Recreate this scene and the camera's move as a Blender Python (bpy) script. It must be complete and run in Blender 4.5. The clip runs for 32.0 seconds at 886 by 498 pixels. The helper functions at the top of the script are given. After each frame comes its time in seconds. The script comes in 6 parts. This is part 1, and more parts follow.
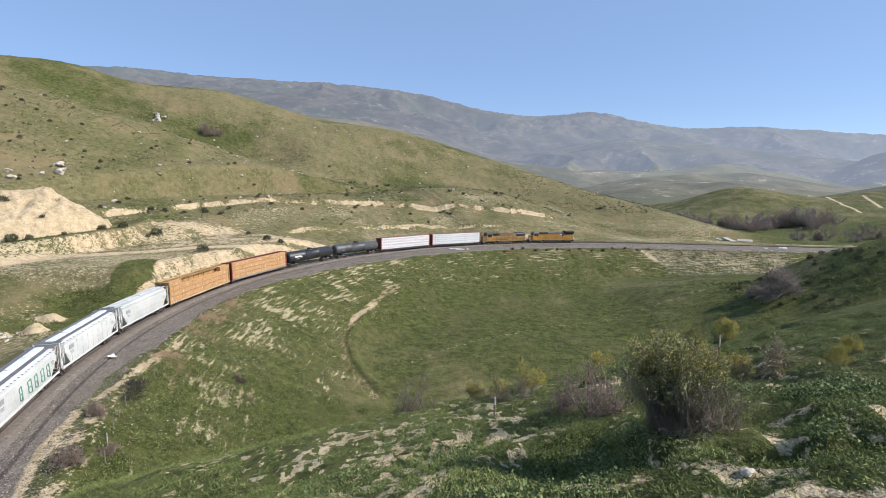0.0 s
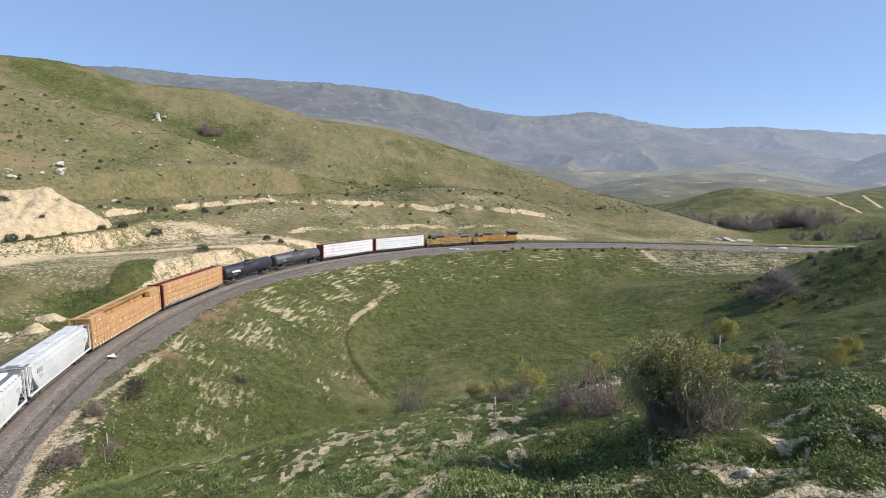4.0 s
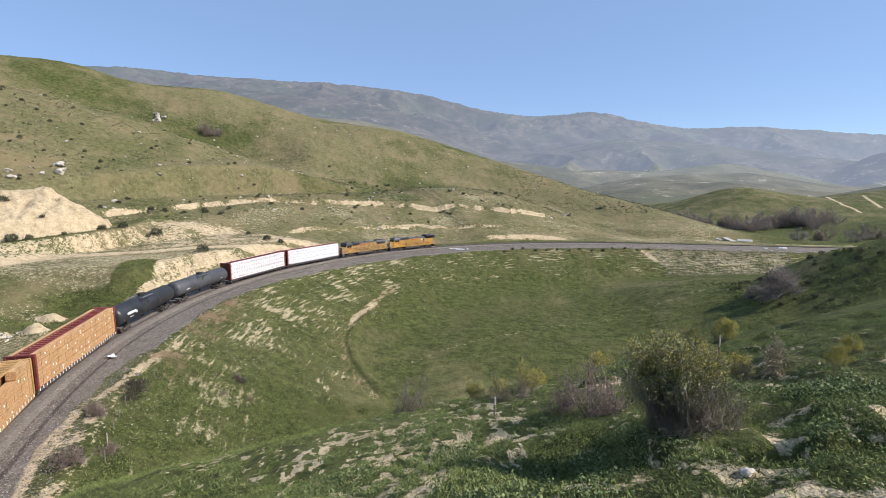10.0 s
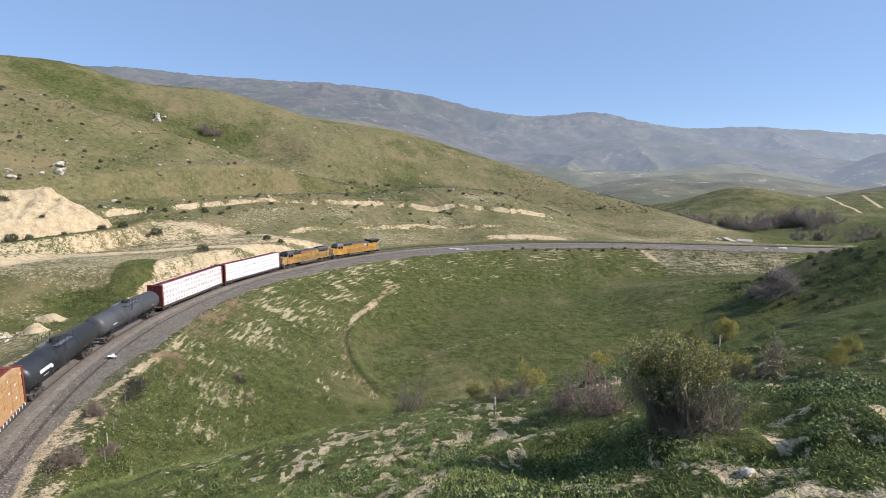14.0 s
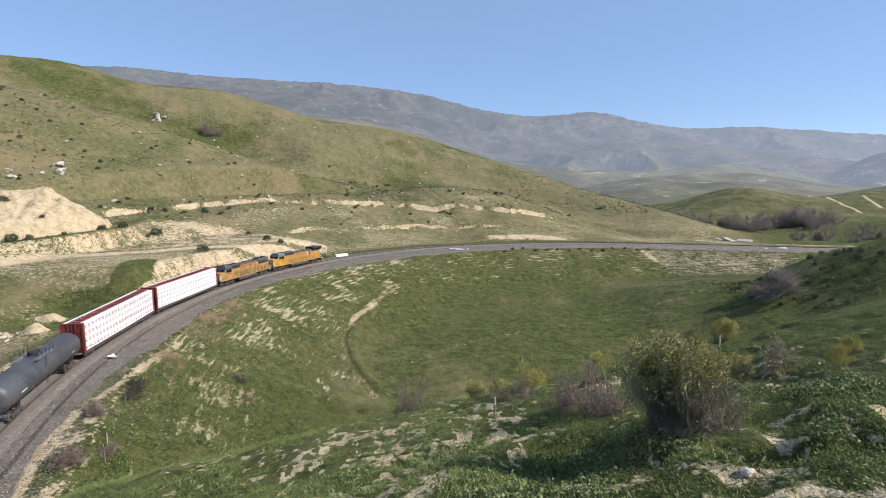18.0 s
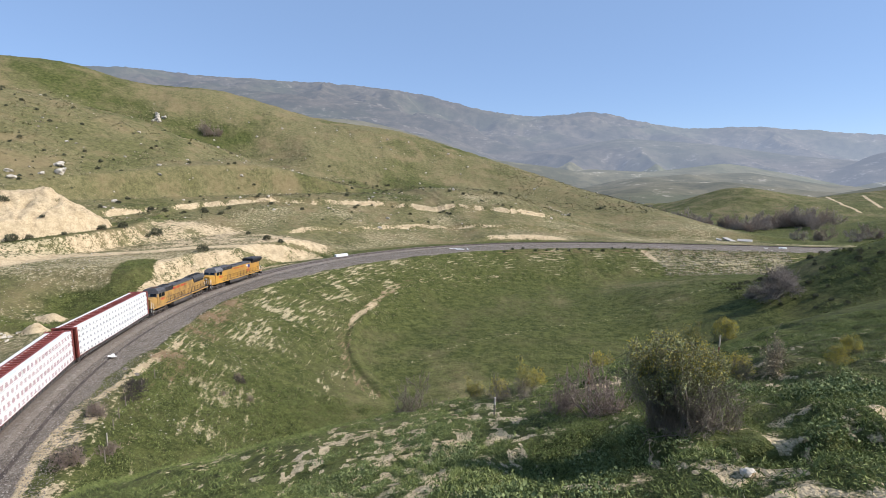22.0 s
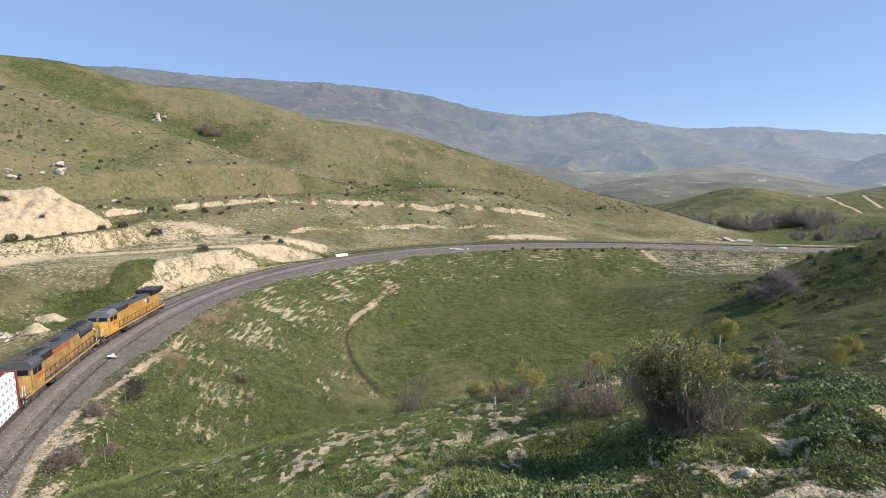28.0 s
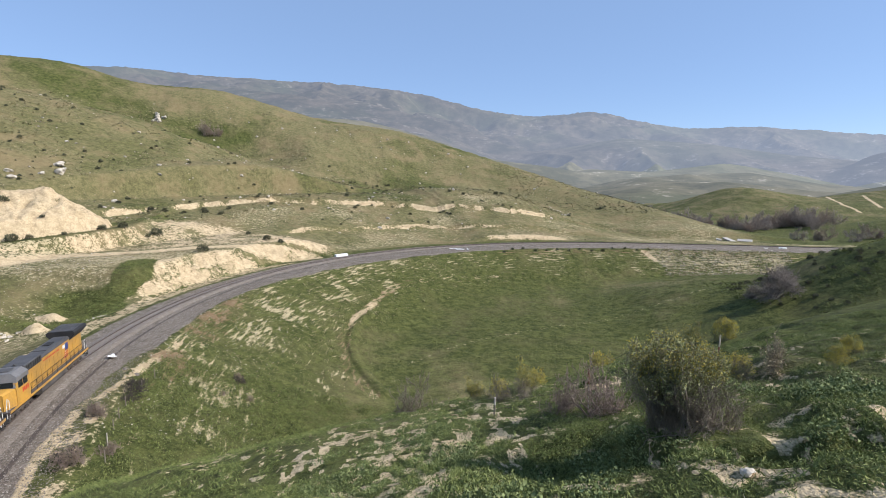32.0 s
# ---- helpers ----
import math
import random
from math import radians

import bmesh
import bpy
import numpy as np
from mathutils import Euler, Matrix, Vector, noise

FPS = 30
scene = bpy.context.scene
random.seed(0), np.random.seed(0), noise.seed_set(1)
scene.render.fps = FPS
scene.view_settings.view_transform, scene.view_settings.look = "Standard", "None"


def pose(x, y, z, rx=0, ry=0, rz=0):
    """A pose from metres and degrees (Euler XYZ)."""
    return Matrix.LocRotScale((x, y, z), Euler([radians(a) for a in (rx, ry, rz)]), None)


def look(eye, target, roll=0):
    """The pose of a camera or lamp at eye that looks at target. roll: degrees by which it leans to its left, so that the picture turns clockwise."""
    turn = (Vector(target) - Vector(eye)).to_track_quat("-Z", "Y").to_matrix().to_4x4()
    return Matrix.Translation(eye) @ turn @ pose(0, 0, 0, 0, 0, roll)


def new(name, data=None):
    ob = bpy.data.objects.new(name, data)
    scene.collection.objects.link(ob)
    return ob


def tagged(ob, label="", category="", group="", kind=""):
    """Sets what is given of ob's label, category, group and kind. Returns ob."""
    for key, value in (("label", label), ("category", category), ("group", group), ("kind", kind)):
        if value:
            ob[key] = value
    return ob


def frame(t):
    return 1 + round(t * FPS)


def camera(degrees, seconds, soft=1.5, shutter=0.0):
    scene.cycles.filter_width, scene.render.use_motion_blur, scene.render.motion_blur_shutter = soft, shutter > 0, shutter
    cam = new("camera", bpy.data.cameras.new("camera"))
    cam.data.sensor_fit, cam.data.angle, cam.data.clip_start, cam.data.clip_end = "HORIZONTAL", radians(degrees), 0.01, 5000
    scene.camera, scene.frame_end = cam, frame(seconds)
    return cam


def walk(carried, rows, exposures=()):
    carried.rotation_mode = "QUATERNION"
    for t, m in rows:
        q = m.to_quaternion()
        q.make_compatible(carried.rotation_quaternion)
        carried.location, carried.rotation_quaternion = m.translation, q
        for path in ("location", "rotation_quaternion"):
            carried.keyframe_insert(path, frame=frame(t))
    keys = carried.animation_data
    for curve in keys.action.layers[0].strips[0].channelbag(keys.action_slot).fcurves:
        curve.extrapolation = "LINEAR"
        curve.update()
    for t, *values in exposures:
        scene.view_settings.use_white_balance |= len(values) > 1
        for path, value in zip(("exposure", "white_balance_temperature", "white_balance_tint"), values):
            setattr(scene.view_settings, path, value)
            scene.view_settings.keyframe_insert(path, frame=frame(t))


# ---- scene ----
cam = camera(83.84, 32.0, soft=0.8)
EYE = (0.0, 0.0, 28.66)
POSE = pose(*EYE, 90 - 8.72, 0, 0)
walk(cam, [(0.0, POSE), (32.0, POSE)], [(0.0, 0.53, 6350, 14.0), (22.3, 0.53, 6350, 14.0), (24.0, 0.56, 6350, 14.0), (32.0, 0.56, 6350, 14.0)])

# ---- sky and sun ----
SUN_EL, SUN_AZ = radians(38), math.atan2(0.97, -0.16)      # azimuth clockwise from +y
world = bpy.data.worlds.new("sky")
scene.world = world
world.use_nodes = True
wn = world.node_tree.nodes
sky = wn.new("ShaderNodeTexSky")
sky.sky_type = "NISHITA"
sky.sun_disc = False
sky.sun_elevation, sky.sun_rotation = SUN_EL, SUN_AZ
sky.air_density, sky.dust_density, sky.ozone_density = 0.68, 0.0, 2.6
veil = wn.new("ShaderNodeMix")                     # a thin even veil of haze over the clear sky
veil.data_type = "RGBA"
veil.inputs[0].default_value = 0.62
veil.inputs[7].default_value = (1.82, 2.84, 4.5, 1)
world.node_tree.links.new(sky.outputs[0], veil.inputs[6])
world.node_tree.links.new(veil.outputs[2], wn["Background"].inputs[0])
wn["Background"].inputs[1].default_value = 0.120
sun_data = bpy.data.lights.new("sun", "SUN")
sun_data.energy, sun_data.angle, sun_data.color = 3.9, radians(0.53), (1.0, 0.95, 0.86)
sun = new("sun", sun_data)
to_sun = Vector((math.sin(SUN_AZ) * math.cos(SUN_EL), math.cos(SUN_AZ) * math.cos(SUN_EL), math.sin(SUN_EL)))
sun.matrix_world = look(tuple(to_sun * 300), (0, 0, 0))


# ---- noise on arrays ----
def lattice(ix, iy, seed):
    h = (ix.astype(np.int64) * 374761393 + iy.astype(np.int64) * 668265263 + seed * 974711) & 0xFFFFFFFF
    h = ((h ^ (h >> 13)) * 1274126177) & 0xFFFFFFFF
    return ((h ^ (h >> 16)) & 0xFFFF) / 65535.0


def vnoise(x, y, seed=0):
    ix, iy = np.floor(x), np.floor(y)
    u, v = x - ix, y - iy
    u, v = u * u * (3 - 2 * u), v * v * (3 - 2 * v)
    a, b = lattice(ix, iy, seed), lattice(ix + 1, iy, seed)
    c, d = lattice(ix, iy + 1, seed), lattice(ix + 1, iy + 1, seed)
    return (a + (b - a) * u) * (1 - v) + (c + (d - c) * u) * v


def fbm(x, y, size, octaves=4, seed=0, gain=0.5):
    """Fractal noise from -1 to 1 with forms of that size in metres."""
    total, amp, norm = 0.0, 1.0, 0.0
    for i in range(octaves):
        f = 2.03 ** i / size
        total = total + amp * (vnoise(x * f + 17.3 * i, y * f - 9.1 * i, seed + i) * 2 - 1)
        norm += amp
        amp *= gain
    return total / norm


def smooth(a, b, x):
    t = np.clip((x - a) / (b - a), 0, 1)
    return t * t * (3 - 2 * t)


def soft_max(a, b, k):
    h = np.clip(0.5 + 0.5 * (a - b) / k, 0, 1)
    return b + (a - b) * h + k * h * (1 - h)


def soft_min(a, b, k):
    return -soft_max(-a, -b, k)


# ---- the railway's line: curvature along it, rail height, and a table of places ----
GRADE, SIDE = 0.02297, 0.15


def curvature(s):
    u = np.clip(s, -105, 165) / 100
    k = (0.7826 + 0.2686 * u - 0.1974 * u ** 2 - 0.0095 * u ** 3) * 0.01
    k = np.where(s > 165, k * np.clip(1 - (s - 165) / 12, -1, 1) * np.where(s > 300, 0, 1), k)
    return np.where(s < -105, 0.0, k)


LS = np.arange(-420, 461, 1.0)
LK = curvature(LS)
LT = np.concatenate([[0], np.cumsum((LK[1:] + LK[:-1]) / 2)])
LT += 3.7323 - LT[420]
LX = np.concatenate([[0], np.cumsum((np.cos(LT[1:]) + np.cos(LT[:-1])) / 2)])
LY = np.concatenate([[0], np.cumsum((np.sin(LT[1:]) + np.sin(LT[:-1])) / 2)])
LX += -1.70 - LX[420]
LY += 193.62 - LY[420]


def rail(s, d=0.0):
    """Place on the rail head's level at s along the line and d to the inner side, with the heading."""
    x, y, t = np.interp(s, LS, LX), np.interp(s, LS, LY), np.interp(s, LS, LT)
    d = d + SIDE
    return x - np.sin(t) * d, y + np.cos(t) * d, GRADE * s, t


def along(x, y):
    """s and d of places, by the nearest sample of the line."""
    s, d, best = np.zeros_like(x), np.zeros_like(x), np.full(x.shape, 1e18)
    for i in range(0, len(LS), 4):
        dx, dy = x - LX[i], y - LY[i]
        q = dx * dx + dy * dy
        m = q < best
        best[m] = q[m]
        t = LT[i]
        s[m] = (LS[i] + dx * math.cos(t) + dy * math.sin(t))[m]
        d[m] = (-dx * math.sin(t) + dy * math.cos(t))[m]
    return s, d


def near_line(x, y, pts):
    """Distance from a polyline (x, y, z), the height of its nearest point and the running share."""
    best, zz, total, share = np.full(x.shape, 1e18), np.zeros_like(x), np.zeros_like(x), np.zeros_like(x)
    for i in range(len(pts) - 1):
        ax, ay, az = pts[i]
        bx, by, bz = pts[i + 1]
        ll = (bx - ax) ** 2 + (by - ay) ** 2
        t = np.clip(((x - ax) * (bx - ax) + (y - ay) * (by - ay)) / ll, 0, 1)
        q = (x - ax - t * (bx - ax)) ** 2 + (y - ay - t * (by - ay)) ** 2
        w = (q + 4.0) ** -2.5 * math.sqrt(ll)
        zz += w * (az + t * (bz - az))
        total += w
        m = q < best
        best[m] = q[m]
        share[m] = (i + t)[m]
    return np.sqrt(best), zz / total, share


# ---- landforms: crest lines (x, y, z) ----
HILL = [(-420, 200, 118), (-321, 286, 104), (-286, 334, 105), (-262, 366, 104), (-228, 388, 95), (-176, 414, 93), (-106, 427, 74),
        (-40, 428, 64), (8, 420, 50), (52, 397, 34), (88, 359, 19), (115, 320, 10), (134, 280, 2), (146, 250, -5)]
SPUR = [(166.0, 111.6, 29.5), (130.4, 112.1, 20.4), (118.0, 119.6, 14.9), (112.1, 123.8, 12.3), (108.1, 128.6, 9.5), (103.4, 133.7, 6.3), (99.1, 138.1, 2.8), (94.9, 142.2, -1.6), (92.1, 145.2, -5.2)]
KNOLL = [(251, 567, -16), (300, 560, 3), (334, 558, 12), (373, 532, 6), (405, 495, -1), (466, 522, 8), (560, 560, 20)]
MEADOW = [(420, 250, 22), (300, 290, 4), (240, 330, -8), (190, 345, -15)]
MIDDLE = [(-700, 1330, 230), (-452, 1430, 189), (-238, 1481, 179), (-39, 1449, 128), (119, 1395, 71), (332, 1360, 39), (523, 1190, -22)]
MIDDLE_2 = [(432, 1436, 40), (574, 1386, 32), (782, 1396, 55), (831, 1188, 5)]
MIDDLE_3 = [(380, 2200, 120), (519, 2138, 136), (751, 2121, 174), (1019, 1950, 141), (1225, 1767, 92), (1392, 1573, 59), (1800, 1400, 80)]
MIDDLE_4 = [(286, 747, -3), (410, 912, 10), (491, 871, 14), (600, 800, 0)]
ROUND = [[(470, 1080, 22), (520, 1060, 27), (590, 1010, 8)], [(600, 1130, 28), (680, 1110, 30), (800, 1050, 6)], [(330, 1010, 2), (400, 1000, 20), (440, 960, 12)]]
RIDGES = [[(1206, 3125, 322), (1291, 2708, 224), (1380, 2379, 140), (1424, 2116, 64), (1418, 1936, 5)],
          [(351, 3281, 386), (560, 2845, 265), (743, 2492, 186), (871, 2236, 108), (976, 2027, 45)],
          [(1385, 1443, 120), (1290, 1463, 89), (1205, 1469, 53), (1115, 1476, 11)],
          [(1771, 2903, 276), (1763, 2550, 176), (1698, 2227, 83), (1638, 2019, 11)],
          [(-720, 2912, 496), (-310, 2682, 373), (44, 2450, 258), (291, 2231, 150), (453, 2051, 79)],
          [(-1261, 2832, 513), (-959, 2524, 434), (-700, 2400, 393), (-470, 2303, 337), (-205, 2190, 251)]]
FRONT = [(-236, 238, 73), (-216, 249.5, 68.7), (-194, 260, 65), (-165, 268, 58), (-138, 268, 47), (-116, 262, 36)]
FAR = [(-3300, 1600, 560), (-2637, 2451, 577), (-2098, 2926, 628), (-1769, 3135, 648), (-1550, 3249, 636), (-1075, 3436, 635), (-526, 3561, 619),
       (-96, 3599, 560), (263, 3590, 470), (654, 3540, 418), (1021, 3452, 435), (1295, 3359, 369), (1576, 3237, 311), (1874, 3074, 307),
       (2149, 2888, 268), (2374, 2706, 229), (2645, 2442, 183), (3300, 1600, 150)]


LANE = [(-120, 104, 11.0), (-108.8, 118.5, 11.8), (-104, 125, 12.2), (-98.5, 134, 12.6), (-97.5, 146, 12.6), (-100.5, 158.4, 12.6), (-103.6, 172.8, 13.2), (-108.8, 192.9, 15.8)]
SCARP_X, SCARP_Y = [4.5, 5.5, 6.2, 7.2, 8.5, 12], [9.6, 9.3, 8.7, 8.5, 8.7, 9.6]
SPOIL = [(-75.0, 91.2, 3.4, 1.6), (-72.3, 84.2, 2.8, 1.5), (-77.5, 80.5, 2.6, 1.0)]
BERM = [(-19.2, 125.8, 0), (-20.8, 118.6, 0), (-21.2, 112.2, 0), (-20.6, 106.3, 0), (-18.2, 98.6, 0), (-15.0, 92.6, 0), (-10.7, 84.8, 0)]


def rounded(pts, n=6):
    """The same line, bent smoothly through its points."""
    p = np.array(pts, float)
    p = np.vstack([2 * p[0] - p[1], p, 2 * p[-1] - p[-2]])
    out = []
    for i in range(1, len(p) - 2):
        for t in np.linspace(0, 1, n, endpoint=False):
            out.append(tuple(0.5 * (2 * p[i] + (p[i + 1] - p[i - 1]) * t + (2 * p[i - 1] - 5 * p[i] + 4 * p[i + 1] - p[i + 2]) * t ** 2
                                    + (3 * p[i] - p[i - 1] - 3 * p[i + 1] + p[i + 2]) * t ** 3)))
    return out + [tuple(p[-2])]


HILL, FAR, SPUR, KNOLL, MIDDLE = (rounded(p, 4) for p in (HILL, FAR, SPUR, KNOLL, MIDDLE))


def crest(x, y, pts, slope, round_=20.0):
    dist, z, share = near_line(x, y, pts)
    return z - slope * (np.sqrt(dist * dist + round_ * round_) - round_), dist, share


def mound(x, y):
    """The heap of pale earth left of the benches."""
    m, _, _ = crest(x, y, [(-168, 105, 23), (-126, 131, 24.5), (-115, 143, 25), (-106, 158, 13)], 0.66, 4)
    return m + 1.6 * fbm(x, y, 9, 4, 31) - 3.4 * np.abs(fbm(x + 0.6 * y, 0.4 * (y - x), 5, 4, 33, 0.6)) + 0.5 * fbm(x, y, 2.4, 2, 35) - 12 * smooth(14.5, 10.5, m)


def bench_high(s):
    return np.interp(s, [-78, -50, -24, -5, 19, 33, 46, 58, 67], [50, 41, 50, 59, 65, 73, 80, 79, 78])


def bench_low(s):
    return np.interp(s, [-35, -9, 14, 30], [24, 34, 34, 36])


def bed_width(s):
    return 9.0 + 6.0 * smooth(110, 10, s)


def height(x, y):
    """Ground height, with s and d along the line."""
    r = np.hypot(x, y)
    s, d = along(x, y)
    zt = GRADE * np.clip(s, -300, 460) - 0.45
    # outer side of the line: access track, cut bank, benches
    o = -d
    amp = smooth(-120, -45, s)
    bank, gully = smooth(28, 55, s) * smooth(118, 104, s), smooth(104, 118, s)
    ow = o + 2.4 * fbm(x, y, 6, 4, 37) * smooth(8, 11, o) * smooth(24, 18, o)
    opened = 9.3 * smooth(30, 78, o) + 5.7 * smooth(9, 45, o)
    banked = np.interp(ow, [8.5, 15, 22, 46, 54, 62, 75, 95], [0, 6, 6.2, 6.2, 9.5, 11.2, 12.6, 16])
    hollow = np.interp(o, [9, 14, 22, 30, 44, 54, 62, 75, 95], [0, -1.5, -1.8, 2, 6, 9.5, 11.2, 12.6, 16])
    p = opened * (1 - bank - gully) + banked * bank + hollow * gully
    p = p + 1.9 * smooth(-0.8, 1.2, o - bench_high(s) + 0.8 * fbm(x, y, 8, 2, 38)) + 1.4 * smooth(-0.8, 0.8, o - bench_low(s) + fbm(x, y, 8, 2, 39)) * smooth(50, 30, s)
    p = p + 0.35 * fbm(x, y, 9, 3, 36) * smooth(14, 26, o)
    p = p + 2.2 * smooth(9, 12, o) * smooth(-20, -30, s) * smooth(-75, -50, s)
    low = -0.5 - 0.045 * np.clip(o - 8, 0, 260)
    outer = zt + amp * p + (1 - amp) * low
    # inner side: embankment down to the bowl's floor
    floor_z = -12.0 + 0.3 * fbm(x, y, 30, 3, 5) + 4.0 * smooth(70, 10, np.hypot(x + 15, y - 195)) + 6 * smooth(95, 150, s) * smooth(50, 15, d)
    drop = np.clip(d - bed_width(s), 0, 999)
    inner = soft_max(zt - 0.47 * drop, floor_z, 3.0)
    z = np.where(d > 0, inner, outer)
    z = np.where(np.abs(d) < 6, zt, z)
    # hills
    far = smooth(320, 620, r)
    valley = -14 - 0.018 * np.clip(r - 320, 0, 1700)
    z = z * (1 - far) + valley * far
    a, da, _ = crest(x, y, HILL, 0.42, 34)
    folds = fbm(x + 25 * fbm(x, y, 120, 2, 13), y, 85, 4, 11, 0.4)
    a = a - 2.2 * np.abs(fbm(x + 0.3 * y, 0.5 * y, 34, 3, 15)) * smooth(12, 60, da)
    a = a + folds * 9.0 * smooth(8, 80, da) * smooth(14, 45, a)
    tr, _, _ = near_line(x, y, [(px * 1.17, py * 1.17, 0) for px, py, _ in FRONT])
    a = a - 15 * smooth(60, 8, tr)
    a2, da2, _ = crest(x, y, FRONT, 0.40, 22)
    a = soft_max(a, a2 + folds * 4.0 * smooth(4, 50, da2), 8)
    hill_on = np.where(d < 0, 1.0, 0.0) * smooth(78, 104, o + 60 * (1 - amp))
    z = np.where(hill_on > 0, soft_max(z, a * hill_on + (1 - hill_on) * -60, 9), z)
    k, dk, _ = crest(x, y, KNOLL, 0.24, 55)
    z = soft_max(z, k + 2.5 * fbm(x, y, 110, 3, 21), 8)
    k, dk, _ = crest(x, y, MEADOW, 0.22, 30)
    z = np.where(d < -20, soft_max(z, k, 8), z)
    # low berm along the worn track
    rg, _, _ = near_line(x, y, BERM)
    z = z + 0.7 * smooth(1.6, 0.3, rg) * (d > 0)
    # small heaps of spoil beside the gully
    for px, py, size, tall in SPOIL:
        q = np.hypot(x - px, 1.4 * (y - py)) / size
        z = z + tall * (1 + 0.35 * fbm(x, y, 1.6, 3, 34)) * smooth(1.1, 0.1, q)
    # mound of pale earth
    m = mound(x, y)
    z = soft_max(z, m, 1.5)
    # terrace of the grassy lane past the mound
    ln, lz, _ = near_line(x, y, LANE)
    z = z + (lz - z) * smooth(4.6, 1.6, ln) * (d < -20)
    # the hillside under the camera and the spur beyond the gully
    q = y - 0.45 * x
    hill = 25.2 - 0.345 * y + 0.19 * x - 0.32 * 3 * np.log1p(np.exp(np.clip((q - 27) / 3, -30, 30)))
    hill = hill + 0.45 * fbm(x, y, 7, 4, 41) * smooth(3, 12, r) + 0.5 * fbm(x, y, 22, 2, 45) * smooth(6, 20, r)
    lumps = fbm(x, 0.7 * y, 1.5, 3, 44) * (0.12 + 0.26 * smooth(2.5, 6, x)) * smooth(6, 9, r) * smooth(60, 30, r)
    hill = hill + lumps
    hill = hill - 0.85 * smooth(5.1, 4.3, x + 0.3 * fbm(x, y, 1.6, 2, 46)) * smooth(0.6, 3.2, x) * smooth(8.6, 9.8, y) * smooth(14, 11.5, y)
    face = y - np.interp(x, SCARP_X, SCARP_Y) + 0.35 * fbm(x, y, 1.1, 3, 48)
    hill = hill - 0.62 * smooth(0.8, 0.0, face) * smooth(-1.5, -0.2, face) * smooth(5.2, 6.2, x)
    hill = hill + (26.75 - hill) * smooth(4.2, 0.8, r)
    sp, _, _ = crest(x, y, SPUR, 0.43, 7)
    sp = sp + 0.9 * fbm(x, y, 14, 4, 43)
    hill = soft_max(hill, sp, 3)
    hill = soft_min(hill, 40 + 0 * hill, 8)
    cut = zt + 1.25 * np.clip(np.abs(d) - 7.5, 0, 999)
    hill = np.where(s > 140, soft_min(hill, cut, 2.0), hill)
    on = (r < 300) & ((d > 8) | (s > 200))
    z = np.where(on, soft_max(z, hill, 2.5), z)
    # far land
    for pts in RIDGES:
        k, dk, _ = crest(x, y, pts, 0.42, 40)
        z = soft_max(z, k + 40 * (0.3 - np.abs(fbm(x, y, 260, 4, 59, 0.45))) * smooth(10, 260, dk), 14)
    for pts in ROUND:
        k, dk, _ = crest(x, y, pts, 0.26, 70)
        z = soft_max(z, k + 6 * fbm(x, y, 120, 3, 58) * smooth(10, 120, dk), 8)
    for pts, slope, rnd, n, sz in ((MIDDLE_4, 0.22, 50, 8, 130), (MIDDLE, 0.33, 60, 42, 200), (MIDDLE_2, 0.2, 60, 30, 170), (MIDDLE_3, 0.26, 60, 60, 280), (FAR, 0.34, 90, 125, 520)):
        k, dk, _ = crest(x, y, pts, slope, rnd)
        wx, wy = x + 0.25 * sz * fbm(x, y, sz * 1.3, 2, 47), y + 0.25 * sz * fbm(x, y, sz * 1.3, 2, 49)
        ridged = 0.45 - 1.9 * np.abs(fbm(wx, wy, sz, 5, 51 + len(pts), 0.43))
        k = k + n * ridged * smooth(30, 450, dk)
        z = soft_max(z, k, 12)
    z = z + smooth(2600, 3300, r) * 9 * fbm(x, y, 34, 3, 57)
    rough = 0.12 * fbm(x, y, 3.5, 3, 61) + 0.05 * fbm(x, y, 0.8, 2, 63)
    z = z + rough * smooth(6.5, 9.5, np.abs(d)) * (1 + 3 * smooth(120, 400, r))
    return z, s, d


